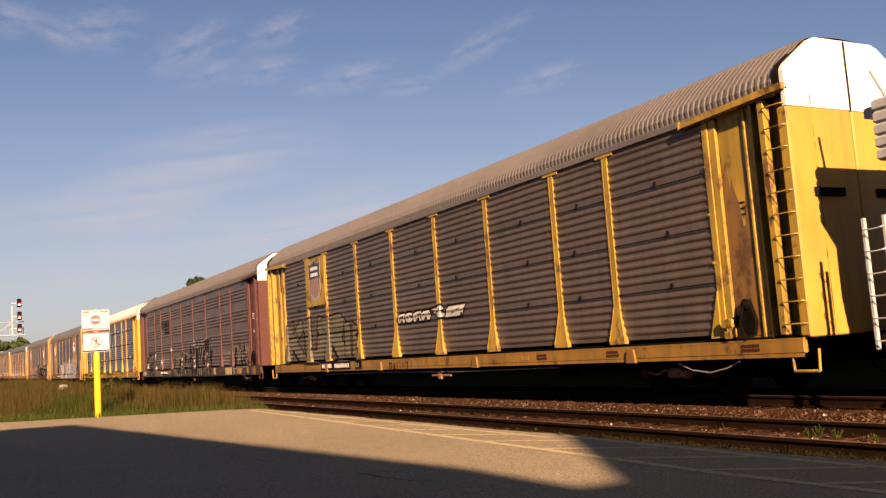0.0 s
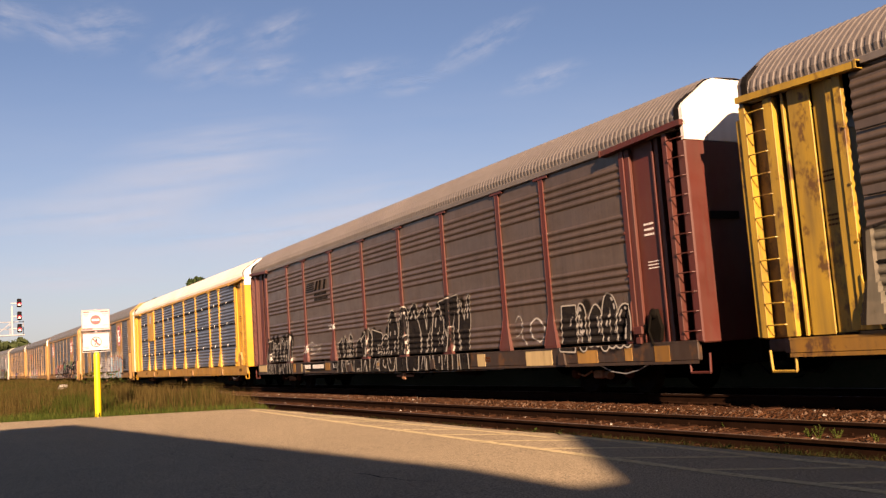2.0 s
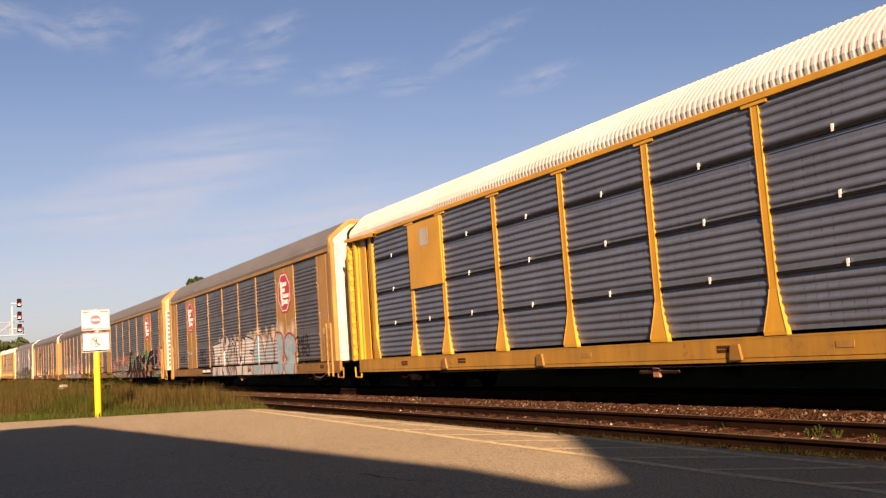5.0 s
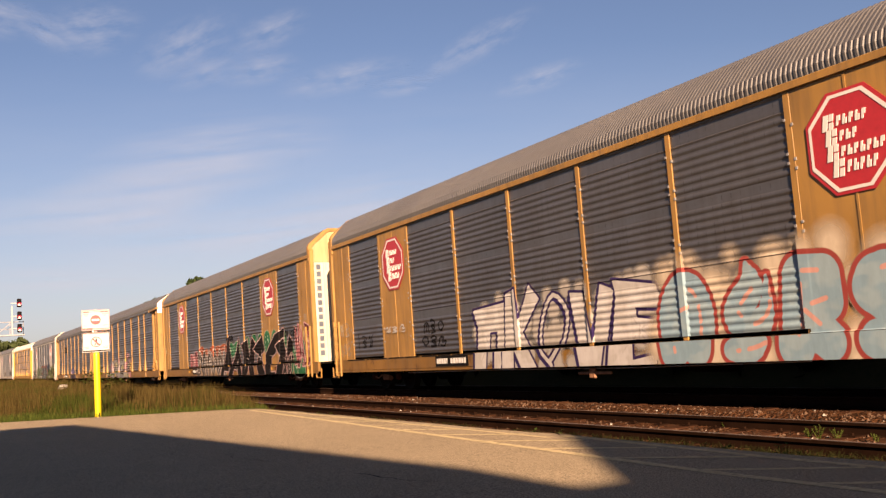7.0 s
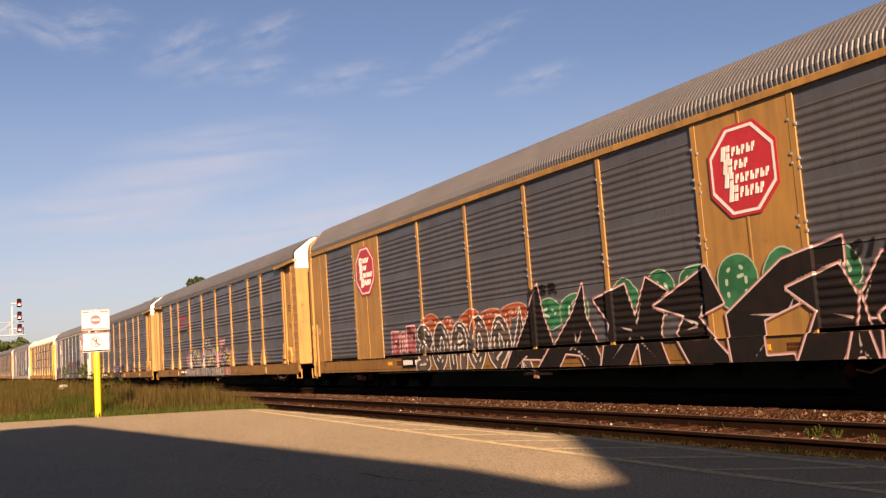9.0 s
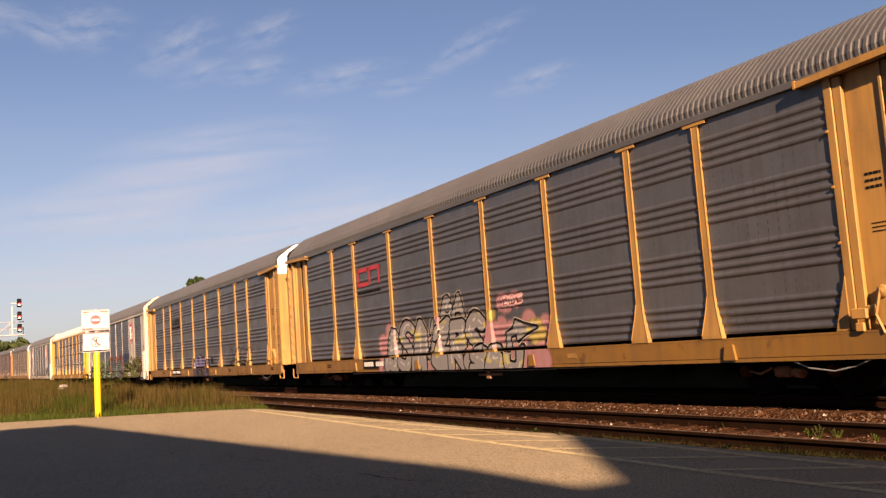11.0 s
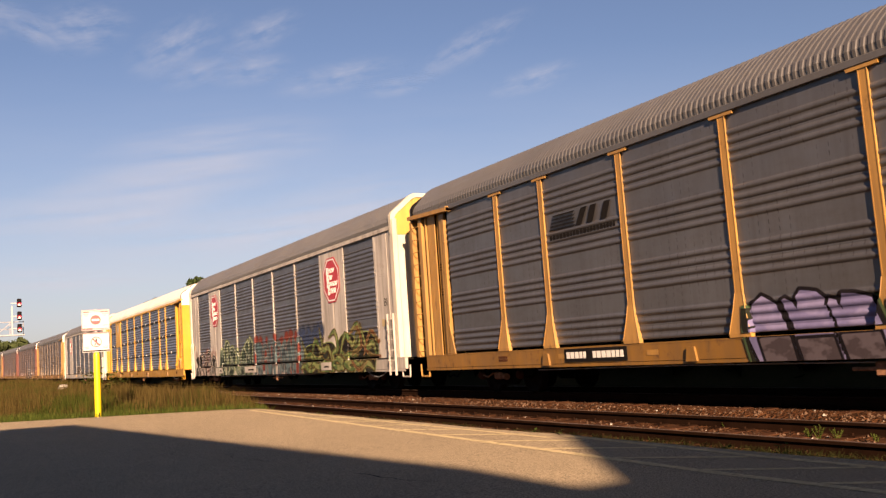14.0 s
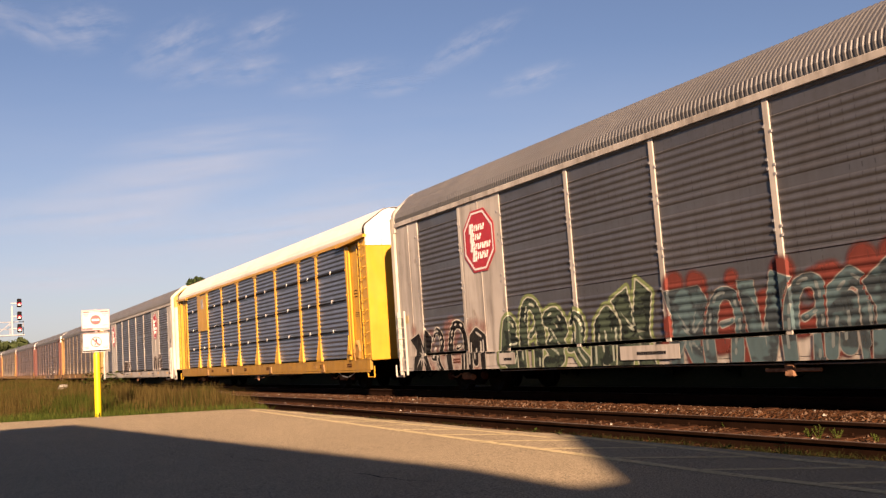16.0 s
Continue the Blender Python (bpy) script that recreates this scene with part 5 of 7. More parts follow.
        part("corner_post", kept(("corner", s, (door if paint is M["grey_paint"] else paint).name), lambda: Geo().box(end - 0.13, end + 0.13, -1.545, -1.38, 1.0, 5.2, bevel=0.03).mesh("corner_post", door if paint is M["grey_paint"] else paint)), None, car)
    return car, xs


def name_plate(car, x0, x1, seed, m="sign_white"):
    """Dark patch on the sill with the car's marks as bars."""
    g = Geo()
    g.box(x0, x1, -1.566, -1.552, 0.72, 1.0)
    p = part("mark_plate", g, M["black"], car)
    w = x1 - x0
    bar_block(p, x0 + 0.04 * w, x0 + 0.38 * w, 0.77, 0.95, -1.567, m, seed=seed)
    bar_block(p, x0 + 0.48 * w, x0 + 0.96 * w, 0.77, 0.95, -1.567, m, seed=seed + 1)


def seams_and_marks(car, xs):
    """Dark seams between the sheets, each with a white stencil mark."""
    for a, b in zip(xs, xs[1:]):
        for z in (2.02, 3.05, 4.06):
            g = Geo()
            g.box(b + 0.10, a - 0.10, -SIDE - 0.044, -SIDE - 0.020, z - 0.035, z + 0.025)
            part("seam", g, M["black"], car)
            g = Geo()
            m = (a + b) / 2
            g.box(m - 0.022, m + 0.022, -SIDE - 0.050, -SIDE - 0.030, z - 0.03, z + 0.09)
            part("white_mark", g, M["sign_white"], car)


def sheet_seams(car, xs):
    """Open dark laps between the courses of sheet, with a catch here and there."""
    for i, (a, b) in enumerate(zip(xs, xs[1:])):
        for k in (1, 2, 3):
            z = 1.04 + 0.972 * k
            g = Geo()
            g.box(b + 0.09, a - 0.09, -SIDE - 0.034, -SIDE - 0.02, z - 0.022, z - 0.002)
            m = (a + b) / 2 + 0.3 * math.sin(3 * i + k)
            g.box(m - 0.03, m + 0.03, -SIDE - 0.048, -SIDE - 0.02, z - 0.02, z + 0.09)
            part("seam", g, M["black"], car)


def stencil(car, text, x, z, size, y, m):
    """Readable painted letters."""
    curve = bpy.data.curves.new("stencil", "FONT")
    curve.body, curve.size = text, size
    ob = bpy.data.objects.new("stencil", curve)
    me = bpy.data.meshes.new_from_object(ob)
    bpy.data.objects.remove(ob)
    me.materials.clear()
    me.materials.append(M[m])
    return part("stencil", me, None, car, at=pose(x, y, z, 90, 0, 0))


def rail_logo(car, x0, x1, y, two_rows=True):
    """Dark speed stripes with bars of lettering beside and below."""
    w = x1 - x0
    for k in range(5):
        g = Geo()
        lift = 3.60 + 0.075 * k
        g.prism([(x0 + 0.04 * k, lift), (x0 + 0.40 * w, lift), (x0 + 0.43 * w, lift + 0.034), (x0 + 0.04 * k + 0.03, lift + 0.034)], y - 0.004, y, "y")
        part("logo_stripe", g, M["black"], car)
    for a, b in ((0.43, 0.62), (0.60, 0.76), (0.80, 0.96)):
        g = Geo()
        g.prism([(x0 + a * w, 3.60), (x0 + (a + 0.09) * w, 3.60), (x0 + b * w, 3.95), (x0 + (b - 0.09) * w, 3.95)], y - 0.004, y, "y")
        part("logo_mark", g, M["black"], car)
    if two_rows:
        bar_block(car, x0 + 0.4 * w, x1 - 0.1, 3.40, 3.53, y, "black", seed=5)
        bar_block(car, x0 + 0.4 * w, x1, 3.22, 3.35, y, "black", seed=6)
    else:
        bar_block(car, x0, x1, 3.38, 3.52, y, "black", seed=5)


def sill_patches(car, seed):
    """Small reflectors and stencilled blocks along the sill."""
    rnd = random.Random(seed)
    bright = car["label"].startswith(("dull yellow", "pale grey"))
    for k in range(8):
        x = 11.2 - 3.05 * k + rnd.uniform(-0.5, 0.5)
        if rnd.random() < 0.5:
            g = Geo()
            g.box(x - 0.16, x + 0.16, -1.558, -1.552, 0.80, 0.90)
            part("reflector", g, M["reflector" if bright else "yellow_dull"], car, "yellow reflective patch")
        if rnd.random() < 0.5:
            bar_block(car, x + 0.5, x + 0.9, 0.78, 0.92, -1.553, "gear_rust", "stencil", rows=2, seed=k)


def sill_repaints(car, seed):
    """Uneven patches of yellow paint left along a blackened sill."""
    rnd = random.Random(seed)
    x = 12.6
    while x > -12.6:
        w = rnd.uniform(0.2, 1.1)
        g = Geo()
        g.box(x - w, x, -1.560, -1.550, rnd.uniform(0.66, 0.74), rnd.uniform(0.93, 1.02))
        part("paint_patch", g, M[rnd.choice(("yellow_dull", "sill_yellow", "cream_yellow", "sill_yellow"))], car)
        x -= w + rnd.uniform(0.5, 2.2)


def cars():
    """All the rack cars, leading car first; their places are keyed at the end of the file."""
    made = []
    c, xs = rack_car_a("weathered yellow rack car with grimy corrugated side panels", M["yellow_worn"], M["sheet_brown"], M["roof_tan"], M["white"], eave=M["roof_tan"])
    g = Geo()
    g.box(xs[-2] - 0.02, xs[-3] + 0.02, -SIDE - 0.078, -SIDE - 0.050, 3.05, 4.80)
    part("emblem_panel", g, M["yellow_worn"], c)
    g = Geo()
    rnd = random.Random(17)
    ragged = [(HALF - 1.62 + 0.76 * k / 14, 3.45 + 0.35 * rnd.uniform(-1, 1) + 0.3 * math.sin(k * 0.7)) for k in range(15)]
    g.prism([(HALF - 1.62, 1.05), *ragged, (HALF - 0.86, 1.05)], -SIDE + 0.052, -SIDE + 0.058, "y")
    part("rust_stain", g, M["rust_plate"], c, "rust-stained lower half of the bay plate")
    g = Geo()
    g.lathe([(0.03, -0.012), (0.10, -0.012), (0.11, 0.0), (0.03, 0.0)], (HALF - 0.27, -SIDE + 0.15, 1.82), "y", 18)
    part("round_disc", g, M["galv"], c, "pale round disc in the ladder recess")
    sheet_seams(c, xs)
    shield_emblem(c, (xs[-2] + xs[-3]) / 2, 3.2, 4.70, -SIDE - 0.078)
    name_plate(c, HALF - 21.47, HALF - 18.7, 1)
    g = Geo()
    g.box(HALF - 18.3, HALF - 17.75, -1.566, -1.552, 0.72, 1.0)
    part("mark_plate", g, M["black"], c)
    stencil(c, "R-1", HALF - 18.25, 0.78, 0.22, -1.570, "sign_white")
    made.append(c)
    c, xs = rack_car_a("rust-red rack car with grimy corrugated side panels", M["red"], M["sheet_grime"], M["roof_tan"], M["white"], style="banded", eave=M["roof_tan"])
    rail_logo(c, HALF - 20.58, HALF - 18.3, -SIDE - 0.027)
    name_plate(c, HALF - 21.1, HALF - 18.75, 3)
    g = Geo()
    g.box(HALF - 18.0, HALF - 17.4, -1.566, -1.552, 0.72, 1.0)
    part("mark_plate", g, M["black"], c)
    stencil(c, "R-1", HALF - 17.92, 0.78, 0.22, -1.570, "sign_white")
    made.append(c)
    c, xs = rack_car_a("bright yellow rack car with clean blue-grey panels and white roof", M["yellow_new"], M["sheet_blue"], M["roof_white"], M["white"], eave=M["yellow_new"])
    g = Geo()
    g.box(xs[-2] - 0.02, xs[-3] + 0.02, -SIDE - 0.078, -SIDE - 0.050, 2.95, 4.80)
    part("emblem_panel", g, M["yellow_new"], c)
    g = Geo()
    g.box(HALF - 21.95, HALF - 21.45, -SIDE - 0.084, -SIDE - 0.078, 4.1, 4.6)
    part("emblem", g, M["grey_paint"], c)
    seams_and_marks(c, xs)
    made.append(c)
    clean = c
    for k in range(2):
        c, xs = rack_car_b("dull yellow rack car with red emblems and painted scrawl", M["yellow_dull"], M["sheet_grey"], M["roof_grey"], M["cream_yellow"], M["door_white"])
        for i in (1, 7):
            m = (xs[i] + xs[i + 1]) / 2
            octagon_emblem(c, m - 0.76, m + 0.76, 3.05, 4.62, -SIDE - 0.041, i)
        name_plate(c, HALF - 19.4, HALF - 17.6, 7)
        stencil(c, "BI", HALF - 1.52, 2.62, 0.34, -SIDE - 0.034, "faded_white")
        if k == 0:
            g = Geo()
            g.prism([(-1.36, 4.70), (-0.74, 4.70), (-0.74, 5.74), (-0.86, 5.72), (-1.36, 5.30)], HALF_B + 0.001, HALF_B + 0.02, "x")
            part("door_strip", g, M["door_white"], c, "white upper end of the door strip")
            for r in range(8):
                for y in (-1.27, -0.84):
                    g = Geo()
                    g.tube((HALF_B + 0.02, y, 1.3 + 0.52 * r), (HALF_B + 0.032, y, 1.3 + 0.52 * r), 0.022, 8)
                    part("door_bolt", g, M["rust_plate"], c)
        for r in range(13 if k else 0):
            g = Geo()
            g.box(HALF_B + 0.02, HALF_B + 0.026, -1.26, -1.09, 1.25 + 0.265 * r, 1.44 + 0.265 * r)
            part("grate_opening", g, M["sheet_blue"], c)
        for y in (-0.98, -0.30, 0.45):
            g = Geo()
            g.box(HALF_B, HALF_B + 0.05, y, y + 0.06, 1.0, 4.70)
            # Ribs beyond the strip are dull yellow, standing in for shade on white.
            part("door_rib", g, M["door_white"] if y < -0.9 else M["yellow_dull"], c)
        made.append(c)
    for k in range(2):
        c, xs = rack_car_a("yellow rack car with grey corrugated panels and white end", M["yellow"], M["sheet_grey"], M["roof_grey"], M["white"], style="banded", eave=M["roof_grey"])
        name_plate(c, HALF - 20.2, HALF - 18.1, 11 + k)
        made.append(c)
    c, xs = rack_car_b("pale grey rack car with red emblems and painted scrawl", M["grey_paint"], M["sheet_grey"], M["roof_grey"], M["cap_yellow"], M["door_white"])
    for i in (1, 7):
        m = (xs[i] + xs[i + 1]) / 2
        octagon_emblem(c, m - 0.76, m + 0.76, 3.05, 4.62, -SIDE - 0.041, i)
    for y in (-0.98, -0.30, 0.45):
        g = Geo()
        g.box(HALF_B, HALF_B + 0.05, y, y + 0.06, 1.0, 4.70)
        part("door_rib", g, M["door_white"], c)
    stencil(c, "BI", HALF - 1.52, 2.62, 0.34, -SIDE - 0.034, "black")
    for a, b in ((16.6, 14.9), (21.2, 20.5), (7.0, 6.0)):
        g = Geo()
        g.box(HALF - a, HALF - b, -1.592, -1.586, 0.72, 0.99)
        p = part("mark_plate", g, M["grey_paint"], c, "pale plate with dark marks")
        bar_block(p, HALF - a + 0.3 * (a - b), HALF - b - 0.2 * (a - b), 0.80, 0.88, -1.592, "black", seed=int(a))
    made.append(c)
    made.append(copy_thing(clean, Matrix()))
    made.append(copy_thing(c, Matrix()))
    c, xs = rack_car_a("yellow rack car with grimy brown panels", M["yellow_dull"], M["sheet_grime"], M["roof_grey"], M["white"], style="banded", eave=M["roof_grey"], post_paint=M["faded_tan"])
    made.append(c)
    c, xs = rack_car_a("orange-ended rack car with grimy brown panels", M["orange"], M["sheet_grime"], M["roof_grey"], M["white"], eave=M["roof_grey"], post_paint=M["rust_brown"])
    made.append(c)
    made.append(copy_thing(c, Matrix()))
    made.append(copy_thing(made[10], Matrix()))
    made.append(copy_thing(made[11], Matrix()))
    made.append(copy_thing(made[5], Matrix()))
    made.append(copy_thing(made[10], Matrix()))
    return made


RACKS = cars()
sill_repaints(RACKS[1], 4)
for k, c in enumerate(RACKS[:11]):
    sill_patches(c, k)


def hopper_car():
    """Grey covered hopper coupled ahead of the rack cars."""
    car = thing("hopper_car", "pale grey covered hopper car with rounded sides", "railway car")
    half = 8.9
    out = []
    for k in range(25):
        a = math.pi * k / 24
        out.append((-1.52 * math.cos(a) * (1 if abs(math.cos(a)) > 0.5 else 1.0), 3.55 + 0.95 * math.sin(a) ** 0.8))
    prof = [(-1.1, 1.5), (-1.45, 2.0), (-1.55, 2.7), (-1.55, 3.4)] + out[1:-1] + [(1.55, 3.4), (1.55, 2.7), (1.45, 2.0), (1.1, 1.5)]
    g = Geo()
    g.prism(prof, -half + 1.2, half - 1.2, "x")
    part("hull", g, M["hopper"], car)
    for s in (-1, 1):
        g = Geo()
        g.prism([(s * (half - 1.2), 3.9), (s * half, 4.1), (s * half, 4.25), (s * (half - 1.2), 4.3)], -1.4, 1.4, "y")
        part("end_platform", g, M["hopper"], car)
        g = Geo()
        for k in range(5):
            g.box(*sorted((s * (half - 1.3), s * (half - 0.20))), -1.52, 1.52, 3.43 + 0.18 * k, 3.60 + 0.18 * k, bevel=0.03)
        part("end_sheet", g, M["hopper"], car, "ribbed pale grey end sheet")
        for y in (-1.3, 1.3):
            g = Geo()
            g.tube((s * (half - 0.35), y, 4.30), (s * (half - 0.12), y, 4.80), 0.028, 8)
            part("corner_brace", g, M["hopper"], car)
        ladder(M["hopper"], car, s * (half - 0.03), -1.5, 0.75, 2.65, 0.34, 6)
        part("coupler", MESHES["coupler"], None, car, at=pose(s * (half + 0.05), 0, 0, 0, 0, 0 if s > 0 else 180))
        g = Geo()
        g.prism([(s * (half - 1.2), 1.6), (s * (half - 3.0), 0.5), (s * (half - 3.4), 0.5), (s * (half - 1.8), 2.0)], -1.2, 1.2, "y")
        part("slope_sheet", g, M["hopper"], car)
    g = Geo()
    g.box(-half, half, -0.35, 0.35, 0.65, 1.0)
    part("centre_sill", g, M["steel_dark"], car)
    g = Geo()
    for x in (-4.0, 0.0, 4.0):
        g.prism([(x - 1.6, 1.6), (x + 1.6, 1.6), (x + 0.4, 0.45), (x - 0.4, 0.45)], -1.0, 1.0, "y")
    part("hopper_outlet", g, M["hopper"], car)
    running_gear(car, (-half + 1.6, half - 1.6), None)
    g = Geo()
    g.box(-half + 1.5, half - 1.5, -0.35, 0.35, 4.50, 4.56)
    part("roof_walk", g, M["galv"], car)
    return car


HOPPER = hopper_car()


# ---- painted scrawl on the car sides ----
GLYPHS = {
    "I": [[(0.5, 0), (0.5, 1)]],
    "K": [[(0.15, 0), (0.1, 1)], [(0.9, 1), (0.2, 0.45), (0.95, 0)]],
    "O": [[(0.5, 0.05), (0.15, 0.3), (0.15, 0.7), (0.5, 0.95), (0.85, 0.7), (0.85, 0.3), (0.5, 0.05)]],
    "V": [[(0.05, 1), (0.5, 0), (0.95, 1)]],
    "E": [[(0.95, 1), (0.2, 0.9), (0.1, 0.1), (0.95, 0.05)], [(0.2, 0.5), (0.8, 0.55)]],
    "M": [[(0.05, 0), (0.15, 0.9), (0.4, 0.95), (0.5, 0.3)], [(0.5, 0.3), (0.6, 0.95), (0.85, 0.9), (0.95, 0)]],
    "S": [[(0.95, 0.85), (0.5, 1), (0.1, 0.75), (0.85, 0.35), (0.6, 0.02), (0.05, 0.1)]],
    "A": [[(0.0, 0), (0.45, 1), (0.95, 0)], [(0.25, 0.35), (0.75, 0.35)]],
    "R": [[(0.1, 0), (0.1, 1), (0.75, 0.95), (0.8, 0.6), (0.15, 0.5), (0.95, 0)]],
    "N": [[(0.1, 0), (0.1, 0.95), (0.55, 0.9), (0.9, 0.6), (0.9, 0)]],
    "U": [[(0.1, 1), (0.12, 0.2), (0.5, 0), (0.85, 0.2), (0.9, 1)]],
    "J": [[(0.2, 1), (0.9, 1)], [(0.7, 1), (0.65, 0.15), (0.1, 0.05)]],
    "Z": [[(0.05, 0.8), (0.9, 1), (0.2, 0.4), (0.95, 0.35), (0.6, 0.0), (0.0, 0.15)]],
    "#": [[(0.1, 0), (0.15, 0.8), (0.5, 1), (0.85, 0.8), (0.9, 0)], [(0.5, 0.15), (0.5, 0.7)]],
    "%": [[(0.1, 0.9), (0.5, 1), (0.9, 0.7), (0.2, 0.45), (0.85, 0.1), (0.1, 0)], [(0.35, 0.7), (0.75, 0.3)]],
    "&": [[(0.05, 0.1), (0.3, 0.95), (0.7, 0.85), (0.45, 0.45), (0.95, 0.5), (0.8, 0.0), (0.3, 0.1)]],
    "*": [[(0.0, 0.6), (0.4, 0.9), (0.5, 0.1), (0.9, 0.2), (0.7, 0.7), (1.0, 1.0)], [(0.2, 0.1), (0.9, 0.55)]],
    "1": [[(-0.15, -0.1, 1.0), (0.25, 0.45, 0.95), (0.62, 1.05, 0.1)], [(0.62, 1.05, 0.1), (0.7, 0.45, 0.8), (0.95, -0.1, 1.0)], [(0.3, 0.25, 0.5), (0.8, 0.2, 0.5)]],
    "2": [[(0.05, 0.8, 0.2), (0.35, 1.0, 0.6), (0.6, 0.75, 0.8), (0.5, 0.3, 0.7), (0.8, -0.1, 0.9)], [(0.5, 0.35, 0.6), (0.1, 0.3, 0.4), (0.2, 0.6, 0.2)]],
    "3": [[(0.25, -0.1, 0.9), (0.3, 0.5, 0.8), (0.0, 0.95, 0.1)], [(0.3, 0.5, 0.8), (0.65, 0.9, 0.7), (0.85, 1.1, 0.1)], [(0.65, 0.9, 0.7), (0.75, 0.4, 0.8), (1.0, -0.1, 1.0)]],
    "4": [[(0.1, 1.1, 0.1), (0.3, 0.6, 0.9), (0.55, 0.4, 1.1), (0.85, 0.75, 0.8), (1.05, 1.1, 0.25)], [(0.55, 0.4, 1.1), (0.75, -0.1, 1.0)]],
    "5": [[(0.55, 1.1, 0.15), (0.7, 0.8, 0.7), (0.35, 0.6, 0.8), (0.15, 0.35, 0.7), (0.6, 0.2, 0.9), (1.0, 0.45, 0.5), (1.15, 0.85, 0.1)], [(0.1, 0.0, 0.5), (0.6, 0.0, 0.8), (1.0, 0.1, 0.4)]],
    "6": [[(0.1, -0.05, 1.0), (0.05, 0.6, 1.0), (0.3, 1.0, 0.8), (0.75, 1.0, 0.8), (0.95, 0.6, 1.0), (0.9, -0.05, 1.0)], [(0.4, 0.55, 0.4), (0.7, 0.6, 0.3)]],
    "7": [[(-0.1, 0.2, 0.1), (0.4, 0.9, 0.6), (0.9, 0.6, 0.5), (1.25, 0.95, 0.05)], [(0.0, 0.6, 0.05), (0.5, 0.3, 0.7), (1.3, 0.35, 0.05)]],
    "8": [[(-0.1, 1.0, 0.05), (0.3, 0.5, 0.6), (0.8, 0.55, 0.6), (1.1, 0.1, 0.05)], [(-0.1, 0.0, 0.05), (0.5, 0.15, 0.7), (1.0, 0.0, 0.1)]],
    "9": [[(0.0, 0.85, 0.05), (0.5, 1.0, 0.6), (0.7, 0.6, 0.7), (0.2, 0.4, 0.5), (0.6, 0.1, 0.5), (1.15, 0.25, 0.05)]],
}


# angular letter bodies, drawn as outlines in a unit box
BLOCKS = {
    "a": [(-0.30, -0.1), (0.28, 0.72), (0.42, 1.06), (0.56, 0.68), (1.0, -0.1), (0.64, -0.1), (0.52, 0.16), (0.26, 0.16), (0.12, -0.1)],
    "b": [(0.0, -0.1), (0.12, 0.55), (-0.12, 0.84), (0.34, 1.0), (0.50, 0.62), (0.62, 1.06), (0.95, 0.86), (0.82, 0.40), (1.12, -0.1), (0.72, -0.1), (0.56, 0.30), (0.42, -0.1)],
    "c": [(1.10, 1.1), (0.55, 0.96), (0.02, 0.55), (0.20, -0.1), (0.95, -0.1), (0.78, 0.12), (0.46, 0.16), (0.42, 0.45), (0.85, 0.60), (0.80, 0.74), (1.18, 0.84)],
    "d": [(-0.12, 0.74), (0.58, 1.08), (0.78, 0.70), (0.52, 0.54), (1.18, -0.1), (0.60, -0.1), (0.18, 0.44), (0.32, 0.62)],
    "e": [(-0.05, -0.1), (0.10, 0.9), (0.0, 1.1), (0.95, 1.0), (1.15, 0.72), (0.60, 0.76), (0.62, 0.60), (1.0, 0.58), (0.95, 0.36), (0.56, 0.36), (0.58, 0.14), (1.12, 0.20), (1.0, -0.1)],
    "p": [(0.0, -0.1), (0.0, 0.70), (-0.22, 0.95), (0.9, 1.02), (1.0, -0.1), (0.66, -0.1), (0.64, 0.62), (0.40, 0.62), (0.34, -0.1)],
    "v": [(-0.05, 1.05), (0.30, 1.0), (0.52, 0.34), (0.66, 1.1), (1.08, 1.0), (0.72, -0.1), (0.30, -0.1)],
    "k": [(0.0, -0.1), (0.05, 1.0), (0.38, 1.08), (0.40, 0.66), (0.78, 1.08), (1.08, 0.90), (0.62, 0.48), (1.18, -0.1), (0.74, -0.1), (0.38, 0.28), (0.34, -0.1)],
    "u": [(-0.05, 0.95), (0.34, 1.05), (0.36, 0.22), (0.62, 0.22), (0.68, 1.05), (1.05, 0.95), (1.0, 0.10), (0.80, -0.1), (0.15, -0.1), (0.0, 0.12)],
    "r": [(0.0, -0.1), (0.0, 0.62), (-0.15, 1.0), (0.70, 1.05), (1.02, 0.78), (0.80, 0.42), (1.25, -0.1), (0.74, -0.1), (0.40, 0.34), (0.34, -0.1)],
    "l": [(0.0, -0.1), (0.0, 1.0), (1.0, 1.0), (1.0, -0.1)],
    "w": [(0.0, -0.3), (0.02, 0.45), (0.22, 0.62), (0.30, 1.0), (0.62, 0.80), (1.05, 0.62), (0.66, 0.40), (0.40, 0.10), (0.34, 0.34), (0.16, 0.30), (0.14, -0.3)],
    "j": [(0.0, -0.1), (0.0, 0.90), (0.14, 0.97), (0.22, 0.90), (0.28, 0.76), (0.33, 0.93), (0.46, 1.0), (0.72, 1.02), (0.92, 0.98), (1.0, 0.90), (1.0, -0.1)],
}


def outline_field(X, Z, pts):
    """Signed distance from an outline, positive within."""
    d = np.full(X.shape, 1e9)
    within = np.zeros(X.shape, bool)
    for (ax, az), (bx, bz) in zip(pts, pts[1:] + pts[:1]):
        dx, dz = bx - ax, bz - az
        k = np.clip(((X - ax) * dx + (Z - az) * dz) / (dx * dx + dz * dz + 1e-9), 0, 1)
        d = np.minimum(d, np.hypot(X - ax - k * dx, Z - az - k * dz))
        within ^= ((az > Z) != (bz > Z)) & (X < dx * (Z - az) / (dz if abs(dz) > 1e-9 else 1e-9) + ax)
    return np.where(within, d, -d)


